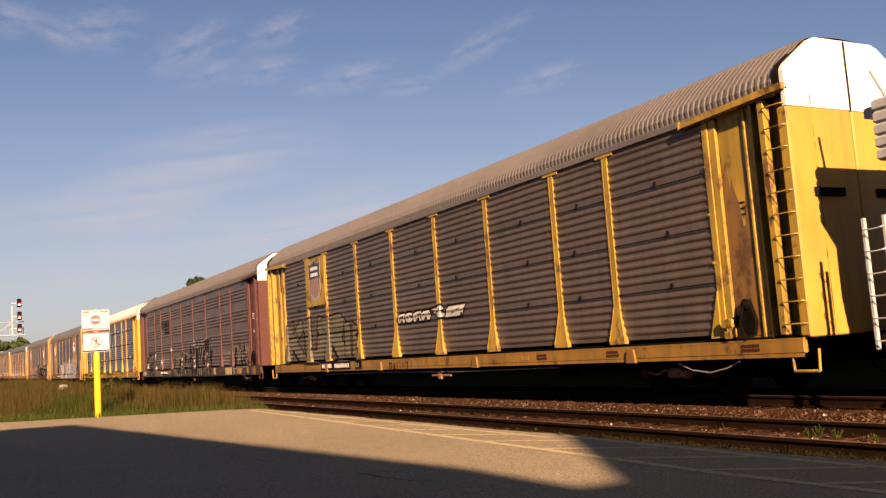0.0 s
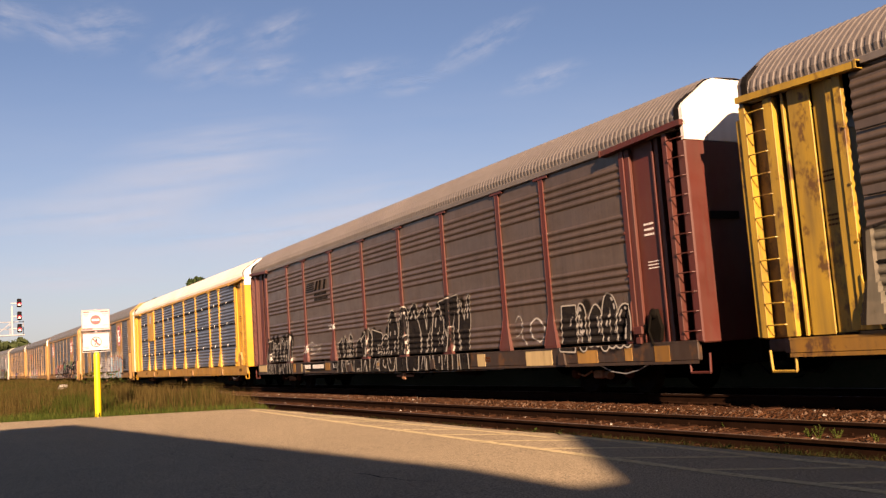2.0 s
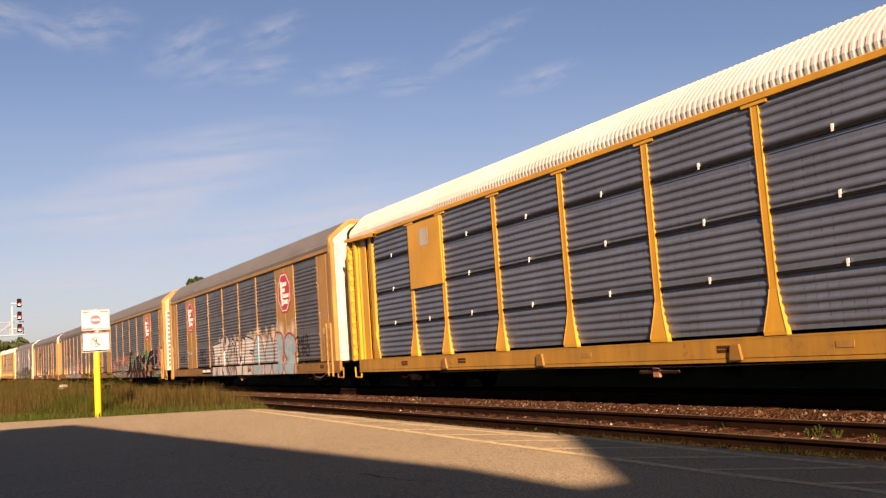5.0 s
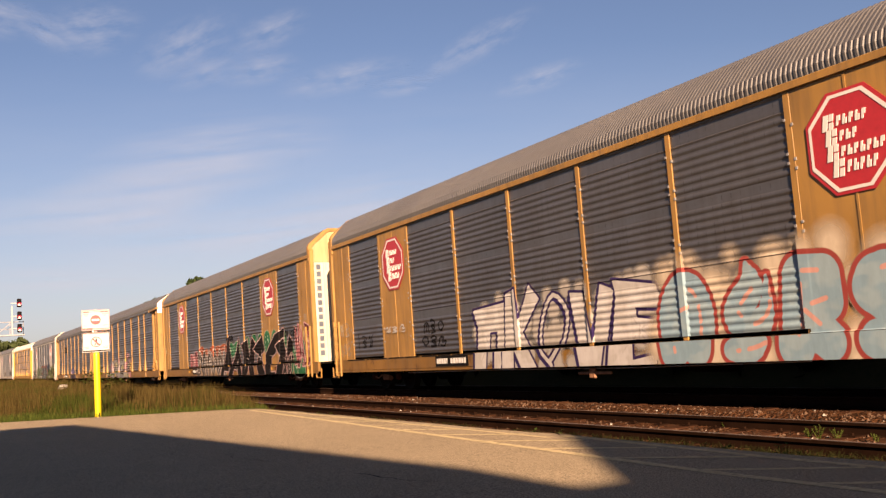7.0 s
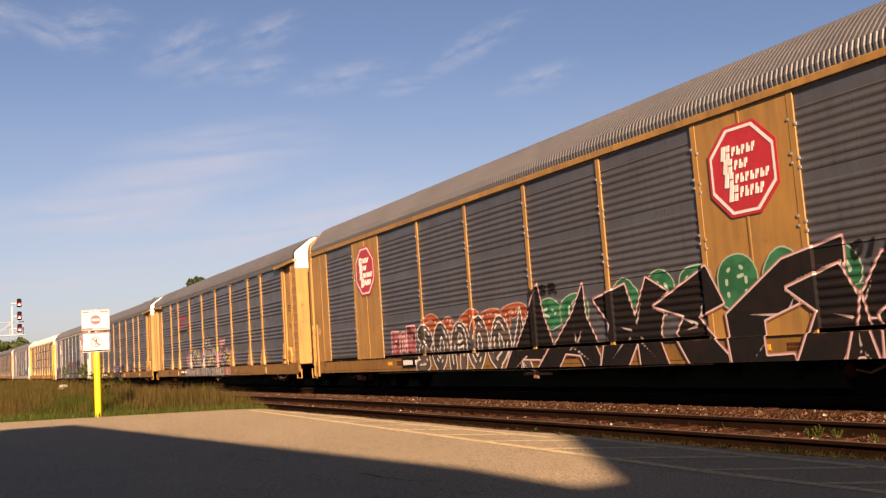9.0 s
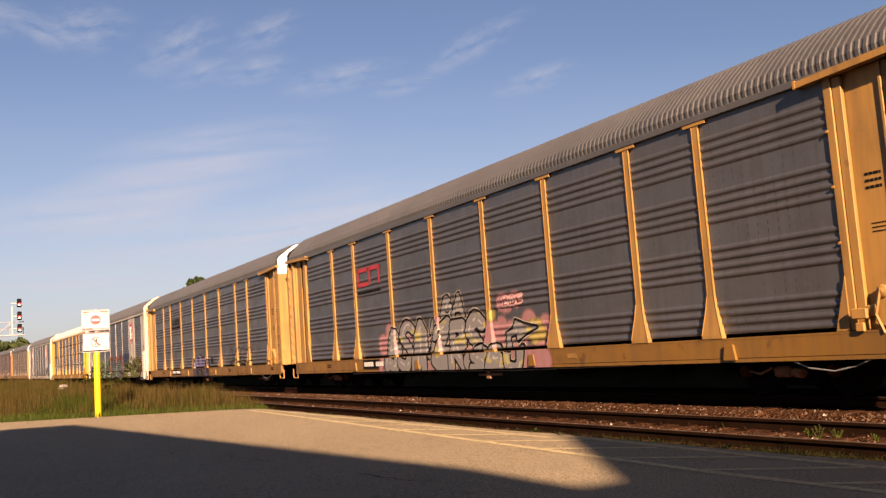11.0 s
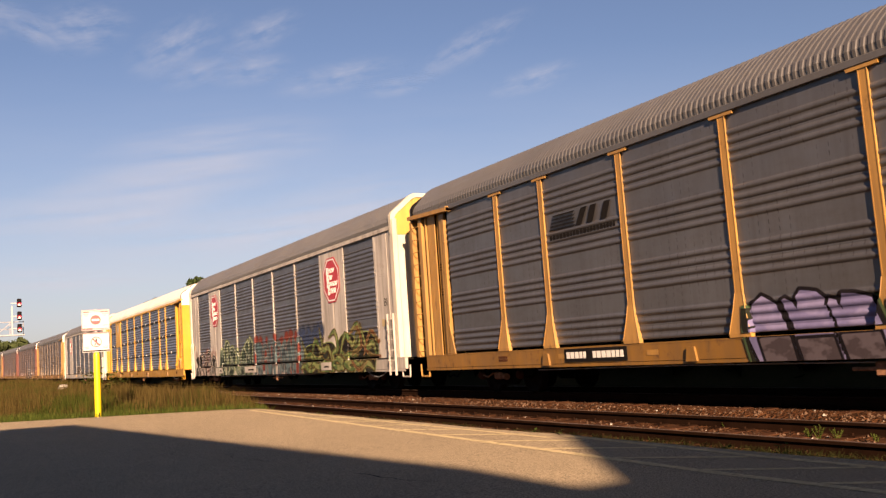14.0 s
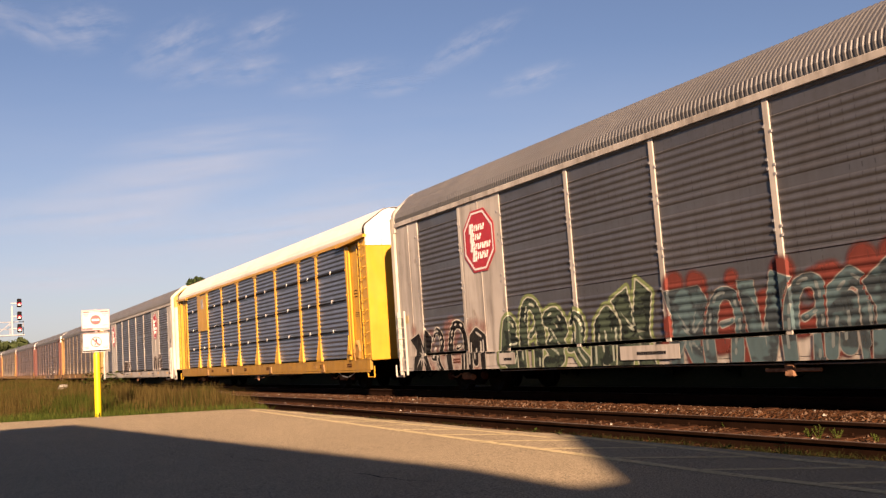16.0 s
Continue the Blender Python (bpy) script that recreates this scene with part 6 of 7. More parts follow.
def spray(name, fill, fill_two, line, line_width=0.05, outer=None, outer_width=0.05, halo=None, mix_scale=1.4, hollow=False, wear=0.25, drop=None, cut=None, hard=0.30, split=0.5):
    """Sprayed paint: letter faces, their line, an outer line and a cloud behind, told apart by the distances kept on the mesh."""
    m, t, b, n, l = nodes_of(name)

    def kept_value(key):
        a = n.new("ShaderNodeAttribute")
        a.attribute_name = key
        return a.outputs["Fac"]

    ink, cloud, under, inner = kept_value("ink"), kept_value("cloud"), kept_value("under"), kept_value("inner")
    two = tex(t, mix_scale, (1, 1, 1.6), detail=2, spread=False)
    col = blend(t, ramp(t, two.outputs[0], split - 0.04, split + 0.04), fill, fill_two)
    if cut:
        col = blend(t, ramp(t, inner, -0.006, 0.006), col, cut)
    col = blend(t, ramp(t, ink, -0.004, 0.008), line, col)
    edge = -line_width
    if outer:
        col = blend(t, ramp(t, ink, edge - 0.006, edge + 0.006), outer, col)
        edge -= outer_width
    solid = ramp(t, ink, edge - 0.010, edge + 0.010)
    if hollow:
        inside = ramp(t, ink, 0.0, 0.012, 1.0, 0.0)
        mu = n.new("ShaderNodeMath")
        mu.operation = "MULTIPLY"
        l.new(solid, mu.inputs[0])
        l.new(inside, mu.inputs[1])
        solid = mu.outputs[0]
    if drop:
        col = blend(t, solid, drop, col)
        fall = ramp(t, under, -0.010, 0.010)
        mx = n.new("ShaderNodeMath")
        mx.operation = "MAXIMUM"
        l.new(solid, mx.inputs[0])
        l.new(fall, mx.inputs[1])
        solid = mx.outputs[0]
    if halo:
        col = blend(t, solid, halo, col)
        soft = ramp(t, cloud, -0.05, hard)
        mx = n.new("ShaderNodeMath")
        mx.operation = "MAXIMUM"
        l.new(solid, mx.inputs[0])
        l.new(soft, mx.inputs[1])
        solid = mx.outputs[0]
    worn = tex(t, 9, (1, 1, 0.3), detail=5, spread=False)
    wr = n.new("ShaderNodeMath")
    wr.operation = "MULTIPLY"
    l.new(solid, wr.inputs[0])
    l.new(ramp(t, worn.outputs[0], 0.35, 0.75, 1.0, 1.0 - wear), wr.inputs[1])
    l.new(col, b.inputs["Base Color"])
    b.inputs["Roughness"].default_value = 0.85
    b.inputs["Specular IOR Level"].default_value = 0.03
    clear = n.new("ShaderNodeBsdfTransparent")
    mix = n.new("ShaderNodeMixShader")
    l.new(wr.outputs[0], mix.inputs[0])
    l.new(clear.outputs[0], mix.inputs[1])
    l.new(b.outputs[0], mix.inputs[2])
    l.new(mix.outputs[0], n["Material Output"].inputs["Surface"])
    return m


def rounded(pts):
    """More points on a smooth curve through the given ones."""
    out = []
    for i in range(len(pts) - 1):
        p = [np.array(pts[max(0, min(len(pts) - 1, i + k))]) for k in (-1, 0, 1, 2)]
        for u in (0.0, 0.33, 0.67):
            q = p[1] + 0.5 * u * (p[2] - p[0] + u * (2 * p[0] - 5 * p[1] + 4 * p[2] - p[3] + u * (3 * (p[1] - p[2]) + p[3] - p[0])))
            out.append((q[0], q[1], max(0.05, q[2])))
    return out + [pts[-1]]


def letters_field(X, Z, text, x0, x1, z0, z1, fat, slant, seed, wobble=0.05, snug=0.96):
    """Distance fields of a row of fat letters, later ones over earlier ones, and of the short strokes within them."""
    rnd = random.Random(seed)
    field, inner = np.full(X.shape, -9.0), np.full(X.shape, -9.0)
    wide = (x1 - x0) / max(1, len(text))
    for i, ch in enumerate(text):
        a = x0 + wide * (i - 0.02) + rnd.uniform(-0.04, 0.04) * wide
        w = wide * snug
        lo, hi = z0 + rnd.uniform(0, 0.08) * (z1 - z0), z1 - rnd.uniform(0, 0.2) * (z1 - z0)
        d, mark = np.full(X.shape, 9.0), np.full(X.shape, 9.0)
        if ch in BLOCKS:
            pts = [(a + w * (px + rnd.uniform(-wobble, wobble)) + slant * pz, lo + (hi - lo) * (pz + rnd.uniform(-wobble, wobble) * 0.6)) for px, pz in BLOCKS[ch]]
            d = fat - outline_field(X, Z, pts)
            mx, mz = sum(p[0] for p in pts) / len(pts), sum(p[1] for p in pts) / len(pts)
            for px, pz in pts:
                if rnd.random() < 0.55:
                    ax, az, bx, bz = mx + 0.15 * (px - mx), mz + 0.15 * (pz - mz), mx + 0.72 * (px - mx), mz + 0.72 * (pz - mz)
                    dx, dz = bx - ax, bz - az
                    k = np.clip(((X - ax) * dx + (Z - az) * dz) / (dx * dx + dz * dz + 1e-9), 0, 1)
                    mark = np.minimum(mark, np.hypot(X - ax - k * dx, Z - az - k * dz) + 0.03 * k)
        for line in () if ch in BLOCKS else GLYPHS[ch]:
            pts = [(a + fat + (w - 2 * fat) * (p[0] + rnd.uniform(-wobble, wobble)) + slant * p[1], lo + fat + (hi - lo - 2 * fat) * (p[1] + rnd.uniform(-wobble, wobble)), p[2] if len(p) > 2 else rnd.uniform(0.8, 1.15)) for p in line]
            if ch in "26789SO&%UE5":
                pts = rounded(pts)
            ox, oz = rnd.uniform(-0.35, 0.35) * fat, rnd.uniform(-0.1, 0.35) * fat
            for (ax, az, aw), (bx, bz, bw) in zip(pts, pts[1:]):
                dx, dz = bx - ax, bz - az
                k = np.clip(((X - ax) * dx + (Z - az) * dz) / (dx * dx + dz * dz + 1e-9), 0, 1)
                d = np.minimum(d, np.hypot(X - ax - k * dx, Z - az - k * dz) - fat * (aw + (bw - aw) * k - 1.0))
                if rnd.random() < 0.5:
                    k = np.clip(((X - ax - ox) * dx + (Z - az - oz) * dz) / (dx * dx + dz * dz + 1e-9), 0.1, rnd.uniform(0.5, 0.9))
                    mark = np.minimum(mark, np.hypot(X - ax - ox - k * dx, Z - az - oz - k * dz))
        g = fat - d
        over = g > -0.055
        field = np.where(over, g, np.maximum(field, g))
        inner = np.where(over, 0.022 + 0.05 * fat - mark, inner)
    return field, inner


LAYERS = {}


def scrawl(car, text, d0, d1, z0, z1, material, fat=0.13, slant=0.15, seed=1, style="lapped", posts=(), post_out=0.032, cloud=0.0, hug=0.07, top=0.0, flat=(), fall=(0.09, -0.07), snug=0.96):
    """Paint sheet that follows the ribs, posts and sill of a car's side. d0, d1: from the leading end, left letter first; flat: (from, to) of smooth panels."""
    x0, x1 = HALF - d0, HALF - d1
    if z0 < 1.0:
        z0 = 0.46  # runs on under the sill
    pad = 0.3 + cloud
    nx = int((x1 - x0 + 2 * pad) / 0.035)
    gx = np.linspace(x0 - pad, x1 + pad, nx)
    low = max(0.625, z0 - pad)
    gz = np.concatenate([np.linspace(low, 1.028, 9)] if low < 0.9 else [np.array([])])
    gz = np.concatenate([gz, np.arange(1.036, min(4.7, z1 + pad + top), 0.018)])
    X, Z = np.meshgrid(gx, gz)
    ink, inner = letters_field(X, Z, text, x0, x1, z0, z1, fat, slant, seed, snug=snug)
    under = letters_field(X - fall[0], Z - fall[1], text, x0, x1, z0, z1, fat, slant, seed, snug=snug)[0]
    rnd = np.random.RandomState(seed)
    puff = np.full(X.shape, -1.0)
    if cloud:
        for _ in range(int(16 * (x1 - x0)) + 4):
            cx, cz, r = rnd.uniform(x0, x1), rnd.uniform(z0, z1 - 0.1), rnd.uniform(0.6, 1.4) * cloud
            puff = np.maximum(puff, r - np.hypot(X - cx, Z - cz))
    out = np.array([ribs(z, style) for z in gz])[:, None] + np.zeros_like(X)
    for a, b in flat:
        out = np.where((X > HALF - b) & (X < HALF - a), 0.042, out)
    for p in posts:
        wide = 0.10 + np.clip((1.75 - Z) / 0.6, 0, 1) * (0.14 if style != "even" else 0.0)
        lean = 0.020 + 0.065 * np.clip((1.80 - Z) / 0.7, 0, 1) if style != "even" else 0.0
        out = np.where(np.abs(X - p) < wide, np.maximum(out, post_out + lean), out)
    out = np.where(Z < 1.05, 0.103, out)
    LAYERS[car.name] = LAYERS.get(car.name, 0) + 1
    Y = -SIDE - out - 0.006 - 0.0015 * LAYERS[car.name]
    rows, cols = X.shape
    idx = np.arange(rows * cols).reshape(rows, cols)
    quads = np.stack([idx[:-1, :-1], idx[:-1, 1:], idx[1:, 1:], idx[1:, :-1]], -1)
    keep = (np.maximum.reduce([ink[:-1, :-1], ink[1:, 1:], ink[:-1, 1:], ink[1:, :-1]]) > -0.16) | (np.maximum(puff[:-1, :-1], puff[1:, 1:]) > -0.1)
    smooth_side = np.zeros(len(gx), bool)
    for a, b in flat:
        smooth_side |= (gx > HALF - b) & (gx < HALF - a)
    keep &= ~((gz[:-1] < 1.03) & (gz[1:] > 1.03))[:, None]
    keep &= ~(((gz[:-1] > 1.03) & (gz[:-1] < 1.1))[:, None] & ~smooth_side[None, :-1])
    keep &= (np.abs(out[:-1, :-1] - out[:-1, 1:]) < 0.15) & (np.abs(out[1:, :-1] - out[1:, 1:]) < 0.15)
    keep &= (gx[1:] < HALF - 0.5)[None, :]
    me = bpy.data.meshes.new("scrawl")
    me.from_pydata(np.stack([X, Y, Z], -1).reshape(-1, 3).tolist(), [], quads[keep].tolist())
    for key, val in (("ink", ink), ("cloud", puff), ("under", under), ("inner", inner)):
        at = me.attributes.new(key, "FLOAT", "POINT")
        at.data.foreach_set("value", val.reshape(-1).astype(np.float32))
    me.materials.append(material)
    me.update()
    return part("painted_scrawl", me, None, car, "sprayed graffiti lettering")


WHITE, BLACK = (0.365, 0.349, 0.332), (0.0100, 0.0091, 0.0100)
SPRAY = {
    "thin": spray("thin_black_spray", BLACK, BLACK, BLACK, 0.0, wear=0.35),
    "thin_white": spray("thin_white_spray", WHITE, WHITE, WHITE, 0.0, wear=0.4),
    "outline": spray("black_outline_spray", (0.098, 0.088, 0.068), (0.120, 0.105, 0.080), (0.012, 0.010, 0.009), 0.055, wear=0.25, drop=(0.012, 0.010, 0.009)),
    "white_black": spray("white_letters_black_edge", (0.349, 0.332, 0.307), (0.382, 0.365, 0.340), (0.0116, 0.0100, 0.0091), 0.055, wear=0.12, cut=BLACK),
    "black_white": spray("black_letters_white_edge", BLACK, (0.016, 0.014, 0.013), (0.30, 0.28, 0.25), 0.032, halo=(0.012, 0.010, 0.009), wear=0.10, mix_scale=4.0, cut=(0.24, 0.225, 0.21), hard=0.03),
    "white_navy": spray("white_letters_navy_edge", (0.34, 0.325, 0.305), (0.39, 0.375, 0.365), (0.022, 0.014, 0.055), 0.06, halo=(0.27, 0.25, 0.225), wear=0.16, drop=(0.022, 0.017, 0.065), cut=(0.30, 0.285, 0.27), hard=0.10),
    "blue_red": spray("blue_letters_red_edge", (0.166, 0.249, 0.299), (0.207, 0.282, 0.315), (0.216, 0.042, 0.037), 0.085, halo=(0.432, 0.357, 0.266), wear=0.15, cut=(0.415, 0.224, 0.191)),
    "black_pink": spray("black_letters_pale_edge", BLACK, (0.013, 0.010, 0.010), (0.44, 0.35, 0.33), 0.020, outer=(0.30, 0.15, 0.155), outer_width=0.022, wear=0.06, cut=(0.30, 0.26, 0.25)),
    "grey_white": spray("grey_letters_white_edge", (0.042, 0.037, 0.037), (0.075, 0.058, 0.050), (0.465, 0.423, 0.390), 0.04, wear=0.12, cut=(0.415, 0.382, 0.357)),
    "orange": spray("orange_bubbles", (0.232, 0.062, 0.029), (0.199, 0.050, 0.025), (0.349, 0.232, 0.199), 0.025, wear=0.2, cut=(0.373, 0.249, 0.216)),
    "green": spray("green_bubbles", (0.025, 0.124, 0.062), (0.0166, 0.083, 0.042), (0.249, 0.299, 0.232), 0.025, wear=0.15, cut=(0.249, 0.349, 0.266)),
    "pink_tag": spray("pink_letters", (0.083, 0.025, 0.029), (0.249, 0.083, 0.091), (0.432, 0.266, 0.266), 0.04, wear=0.25, cut=(0.457, 0.332, 0.332)),
    "silver": spray("silver_letters", (0.165, 0.158, 0.162), (0.30, 0.26, 0.09), BLACK, 0.065, outer=(0.34, 0.30, 0.26), outer_width=0.022, wear=0.12, cut=(0.30, 0.285, 0.27), drop=BLACK, split=0.62, mix_scale=1.8),
    "yellow_cloud": spray("yellow_spray", BLACK, BLACK, BLACK, 0.0, halo=(0.30, 0.235, 0.075), wear=0.25, hard=0.06),
    "lavender": spray("lavender_letters", (0.112, 0.104, 0.200), (0.150, 0.138, 0.240), (0.008, 0.007, 0.009), 0.06, wear=0.15),
    "dark_green": spray("dark_ground_green_rim", (0.010, 0.010, 0.009), (0.014, 0.016, 0.011), (0.010, 0.010, 0.009), 0.03, outer=(0.035, 0.055, 0.028), outer_width=0.05, wear=0.1),
    "dusk": spray("dusky_letters", (0.066, 0.056, 0.066), (0.038, 0.031, 0.036), (0.008, 0.007, 0.009), 0.05, wear=0.1, mix_scale=3.0),
    "green_black": spray("green_edged_dark_letters", (0.0166, 0.022, 0.0199), (0.042, 0.058, 0.042), (0.299, 0.307, 0.249), 0.03, outer=(0.133, 0.166, 0.075), outer_width=0.07, wear=0.12, mix_scale=3.0, cut=(0.249, 0.274, 0.224)),
    "teal_red": spray("teal_letters_red_edge", (0.034, 0.044, 0.050), (0.060, 0.095, 0.105), (0.20, 0.19, 0.175), 0.016, halo=(0.115, 0.030, 0.024), wear=0.2, mix_scale=2.0, cut=(0.13, 0.15, 0.15), hard=0.05),
    "black_rose": spray("black_letters_rose_cloud", BLACK, (0.0166, 0.0166, 0.0166), (0.373, 0.357, 0.315), 0.03, halo=(0.266, 0.124, 0.100), wear=0.2, cut=(0.332, 0.315, 0.290)),
    "olive": spray("green_swoops", (0.135, 0.145, 0.060), (0.045, 0.075, 0.028), BLACK, 0.022, outer=(0.14, 0.10, 0.035), outer_width=0.016, wear=0.12, mix_scale=2.5, hard=0.06, cut=(0.17, 0.20, 0.075)),
    "dark_mass": spray("dark_spray_ground", BLACK, (0.0166, 0.0183, 0.0149), (0.133, 0.166, 0.058), 0.03, wear=0.1),
    "rust_lines": spray("rust_letters", (0.108, 0.042, 0.021), (0.075, 0.058, 0.025), (0.183, 0.133, 0.066), 0.02, wear=0.25),
    "blue_cloud": spray("blue_spray", BLACK, BLACK, BLACK, 0.0, halo=(0.030, 0.042, 0.080), wear=0.35, hard=0.18),
    "bubble_lines": spray("thin_bubble_lines", BLACK, BLACK, BLACK, 0.024, hollow=True, wear=0.2),
    "pink_cloud": spray("pink_spray", BLACK, BLACK, BLACK, 0.0, halo=(0.27, 0.138, 0.148), wear=0.25, hard=0.05),
}


def scrawls():
    a_posts = [HALF - p for p in POSTS_A]
    b_posts = [HALF - p for p in EDGES_B]
    b_flat = ((EDGES_B[1], EDGES_B[2]), (EDGES_B[7], EDGES_B[8]), (0.6, EDGES_B[0]), (EDGES_B[9], 26.8))
    c = RACKS[0]
    lap = dict(style="lapped", posts=a_posts)
    band = dict(style="banded", posts=a_posts)
    ev = dict(style="even", posts=b_posts, post_out=0.044, flat=b_flat)
    scrawl(c, "kur", 25.3, 19.2, 1.12, 2.62, SPRAY["outline"], 0.02, 0.12, 3, snug=1.0, fall=(-0.12, -0.08), **lap)
    scrawl(c, "le", 19.2, 17.95, 1.12, 2.35, SPRAY["outline"], 0.0, 0.0, 4, snug=0.8, fall=(-0.06, -0.06), **lap)
    scrawl(c, "6O66", 15.0, 12.9, 2.0, 2.36, SPRAY["white_black"], 0.10, 0.1, 5, snug=1.15, **lap)
    scrawl(c, "dl", 12.8, 11.1, 2.05, 2.36, SPRAY["white_black"], 0.02, 0.15, 55, snug=1.1, **lap)
    scrawl(c, "R&UIJ", 15.6, 14.2, 0.68, 0.95, SPRAY["thin"], 0.022, 0.0, 56, **lap)
    c = RACKS[1]
    scrawl(c, "p6#66b", 25.4, 22.4, 0.62, 2.15, SPRAY["black_white"], 0.15, 0.0, 6, cloud=0.17, snug=1.15, **band)
    scrawl(c, "b2#be&", 17.5, 13.3, 0.62, 2.0, SPRAY["black_white"], 0.12, 0.05, 7, cloud=0.12, snug=1.15, **band)
    scrawl(c, "O6#b6p4", 13.5, 8.4, 0.55, 2.55, SPRAY["black_white"], 0.20, 0.1, 8, cloud=0.16, snug=1.2, **band)
    scrawl(c, "2O", 6.3, 4.9, 1.15, 1.85, SPRAY["thin_white"], 0.022, 0.0, 9, snug=1.1, **band)
    scrawl(c, "l2#66", 4.3, 1.95, 1.0, 2.03, SPRAY["black_white"], 0.12, 0.0, 10, cloud=0.10, snug=1.15, **band)
    scrawl(c, "*%*", 21.0, 19.2, 1.3, 1.8, SPRAY["thin_white"], 0.018, 0.0, 11, **band)
    scrawl(c, "**", 18.4, 17.7, 2.1, 2.35, SPRAY["thin_white"], 0.02, 0.0, 11, **band)
    c = RACKS[3]
    scrawl(c, "pkOve", 17.2, 10.5, 0.50, 2.42, SPRAY["white_navy"], 0.05, 0.18, 12, cloud=0.25, snug=1.02, fall=(-0.10, -0.06), **ev)
    scrawl(c, "65RS", 10.3, 4.7, 0.62, 2.58, SPRAY["blue_red"], 0.36, 0.05, 13, snug=1.06, cloud=0.34, **ev)
    scrawl(c, "%*&", 4.7, 3.2, 1.2, 2.2, SPRAY["thin"], 0.03, 0.0, 14, **ev)
    scrawl(c, "#%O", 20.2, 18.9, 1.62, 2.05, SPRAY["thin"], 0.028, 0.0, 15, **ev)
    scrawl(c, "O%&", 20.3, 18.8, 1.25, 1.6, SPRAY["thin"], 0.028, 0.0, 57, **ev)
    scrawl(c, "I%*", 25.1, 23.7, 1.35, 1.9, SPRAY["thin"], 0.022, 0.0, 16, **ev)
    scrawl(c, "*%", 26.5, 25.5, 1.75, 2.3, SPRAY["thin_white"], 0.013, 0.0, 51, **ev)
    scrawl(c, "&*%", 26.5, 25.5, 1.15, 1.6, SPRAY["thin_white"], 0.011, 0.0, 52, **ev)
    scrawl(c, "*%&", 22.7, 21.2, 1.75, 2.0, SPRAY["thin_white"], 0.018, 0.0, 53, **ev)
    c = RACKS[4]
    scrawl(c, "l#l", 20.2, 18.6, 1.1, 1.95, SPRAY["pink_tag"], 0.04, 0.0, 17, **ev)
    scrawl(c, "O2OO6", 18.2, 12.8, 1.5, 2.2, SPRAY["orange"], 0.17, 0.0, 18, snug=1.2, **ev)
    scrawl(c, "%O6OOa", 18.5, 12.4, 0.62, 2.1, SPRAY["grey_white"], 0.17, 0.0, 19, snug=1.05, **ev)
    scrawl(c, "O6", 12.3, 10.5, 1.4, 2.25, SPRAY["green"], 0.24, 0.0, 20, snug=1.2, **ev)
    scrawl(c, "OOO6OO", 9.6, 3.6, 1.5, 2.46, SPRAY["green"], 0.22, 0.0, 21, **ev)
    scrawl(c, "6O56", 4.2, 1.6, 0.55, 2.05, SPRAY["green"], 0.30, 0.0, 23, snug=1.3, **ev)
    scrawl(c, "aabdcb", 13.4, 3.3, 0.46, 2.36, SPRAY["black_pink"], 0.08, 0.30, 22, snug=1.25, **ev)
    scrawl(c, "ab", 4.0, 2.9, 0.50, 1.55, SPRAY["black_pink"], 0.03, 0.0, 41, **ev)
    scrawl(c, "vae", 2.7, 0.9, 1.0, 2.45, SPRAY["pink_tag"], 0.03, 0.0, 24, **ev)
    scrawl(c, "KSR", 12.5, 11.4, 2.2, 2.5, SPRAY["thin"], 0.035, 0.0, 25, **ev)
    scrawl(c, "OIISEI", 3.95, 2.4, 2.05, 2.4, SPRAY["thin"], 0.035, 0.1, 26, **ev)
    c = RACKS[5]
    scrawl(c, "", 18.9, 13.5, 0.7, 1.95, SPRAY["pink_cloud"], 0.2, 0.0, 61, cloud=0.24, **band)
    scrawl(c, "", 13.4, 9.8, 0.6, 1.75, SPRAY["pink_cloud"], 0.2, 0.0, 65, cloud=0.26, **band)
    scrawl(c, "", 11.7, 11.0, 2.15, 2.35, SPRAY["pink_cloud"], 0.2, 0.0, 62, cloud=0.17, **band)
    scrawl(c, "", 12.3, 12.1, 1.9, 2.1, SPRAY["yellow_cloud"], 0.2, 0.0, 66, cloud=0.12, **band)
    scrawl(c, "", 10.5, 10.0, 1.3, 1.65, SPRAY["yellow_cloud"], 0.2, 0.0, 67, cloud=0.18, **band)
    scrawl(c, "&A", 14.9, 13.5, 1.9, 2.72, SPRAY["silver"], 0.09, 0.1, 68, snug=1.1, **band)
    scrawl(c, "&S#2", 18.5, 14.9, 0.62, 2.22, SPRAY["silver"], 0.17, 0.05, 27, snug=1.25, fall=(0.07, -0.06), **band)
    scrawl(c, "ZRS", 15.3, 12.7, 0.62, 2.30, SPRAY["silver"], 0.19, 0.0, 28, snug=1.3, fall=(0.07, -0.06), **band)
    scrawl(c, "S&U", 13.3, 10.9, 0.62, 1.25, SPRAY["silver"], 0.14, 0.0, 69, snug=1.3, fall=(0.07, -0.06), **band)
    scrawl(c, "w", 11.5, 10.2, 1.2, 1.80, SPRAY["silver"], 0.0, 0.0, 70, **band)
    scrawl(c, "%#*", 11.6, 10.7, 2.1, 2.4, SPRAY["pink_tag"], 0.05, 0.0, 29, **band)
    c = RACKS[6]
    scrawl(c, "l", 14.75, 12.0, 0.66, 1.74, SPRAY["dark_green"], 0.05, -0.34, 63, snug=1.0, **band)
    scrawl(c, "jjj", 14.60, 12.05, 0.66, 1.74, SPRAY["lavender"], 0.0, -0.52, 31, snug=0.93, **band)
    scrawl(c, "lll", 14.55, 12.1, 0.66, 1.05, SPRAY["dusk"], 0.0, -0.16, 64, snug=0.80, **band)
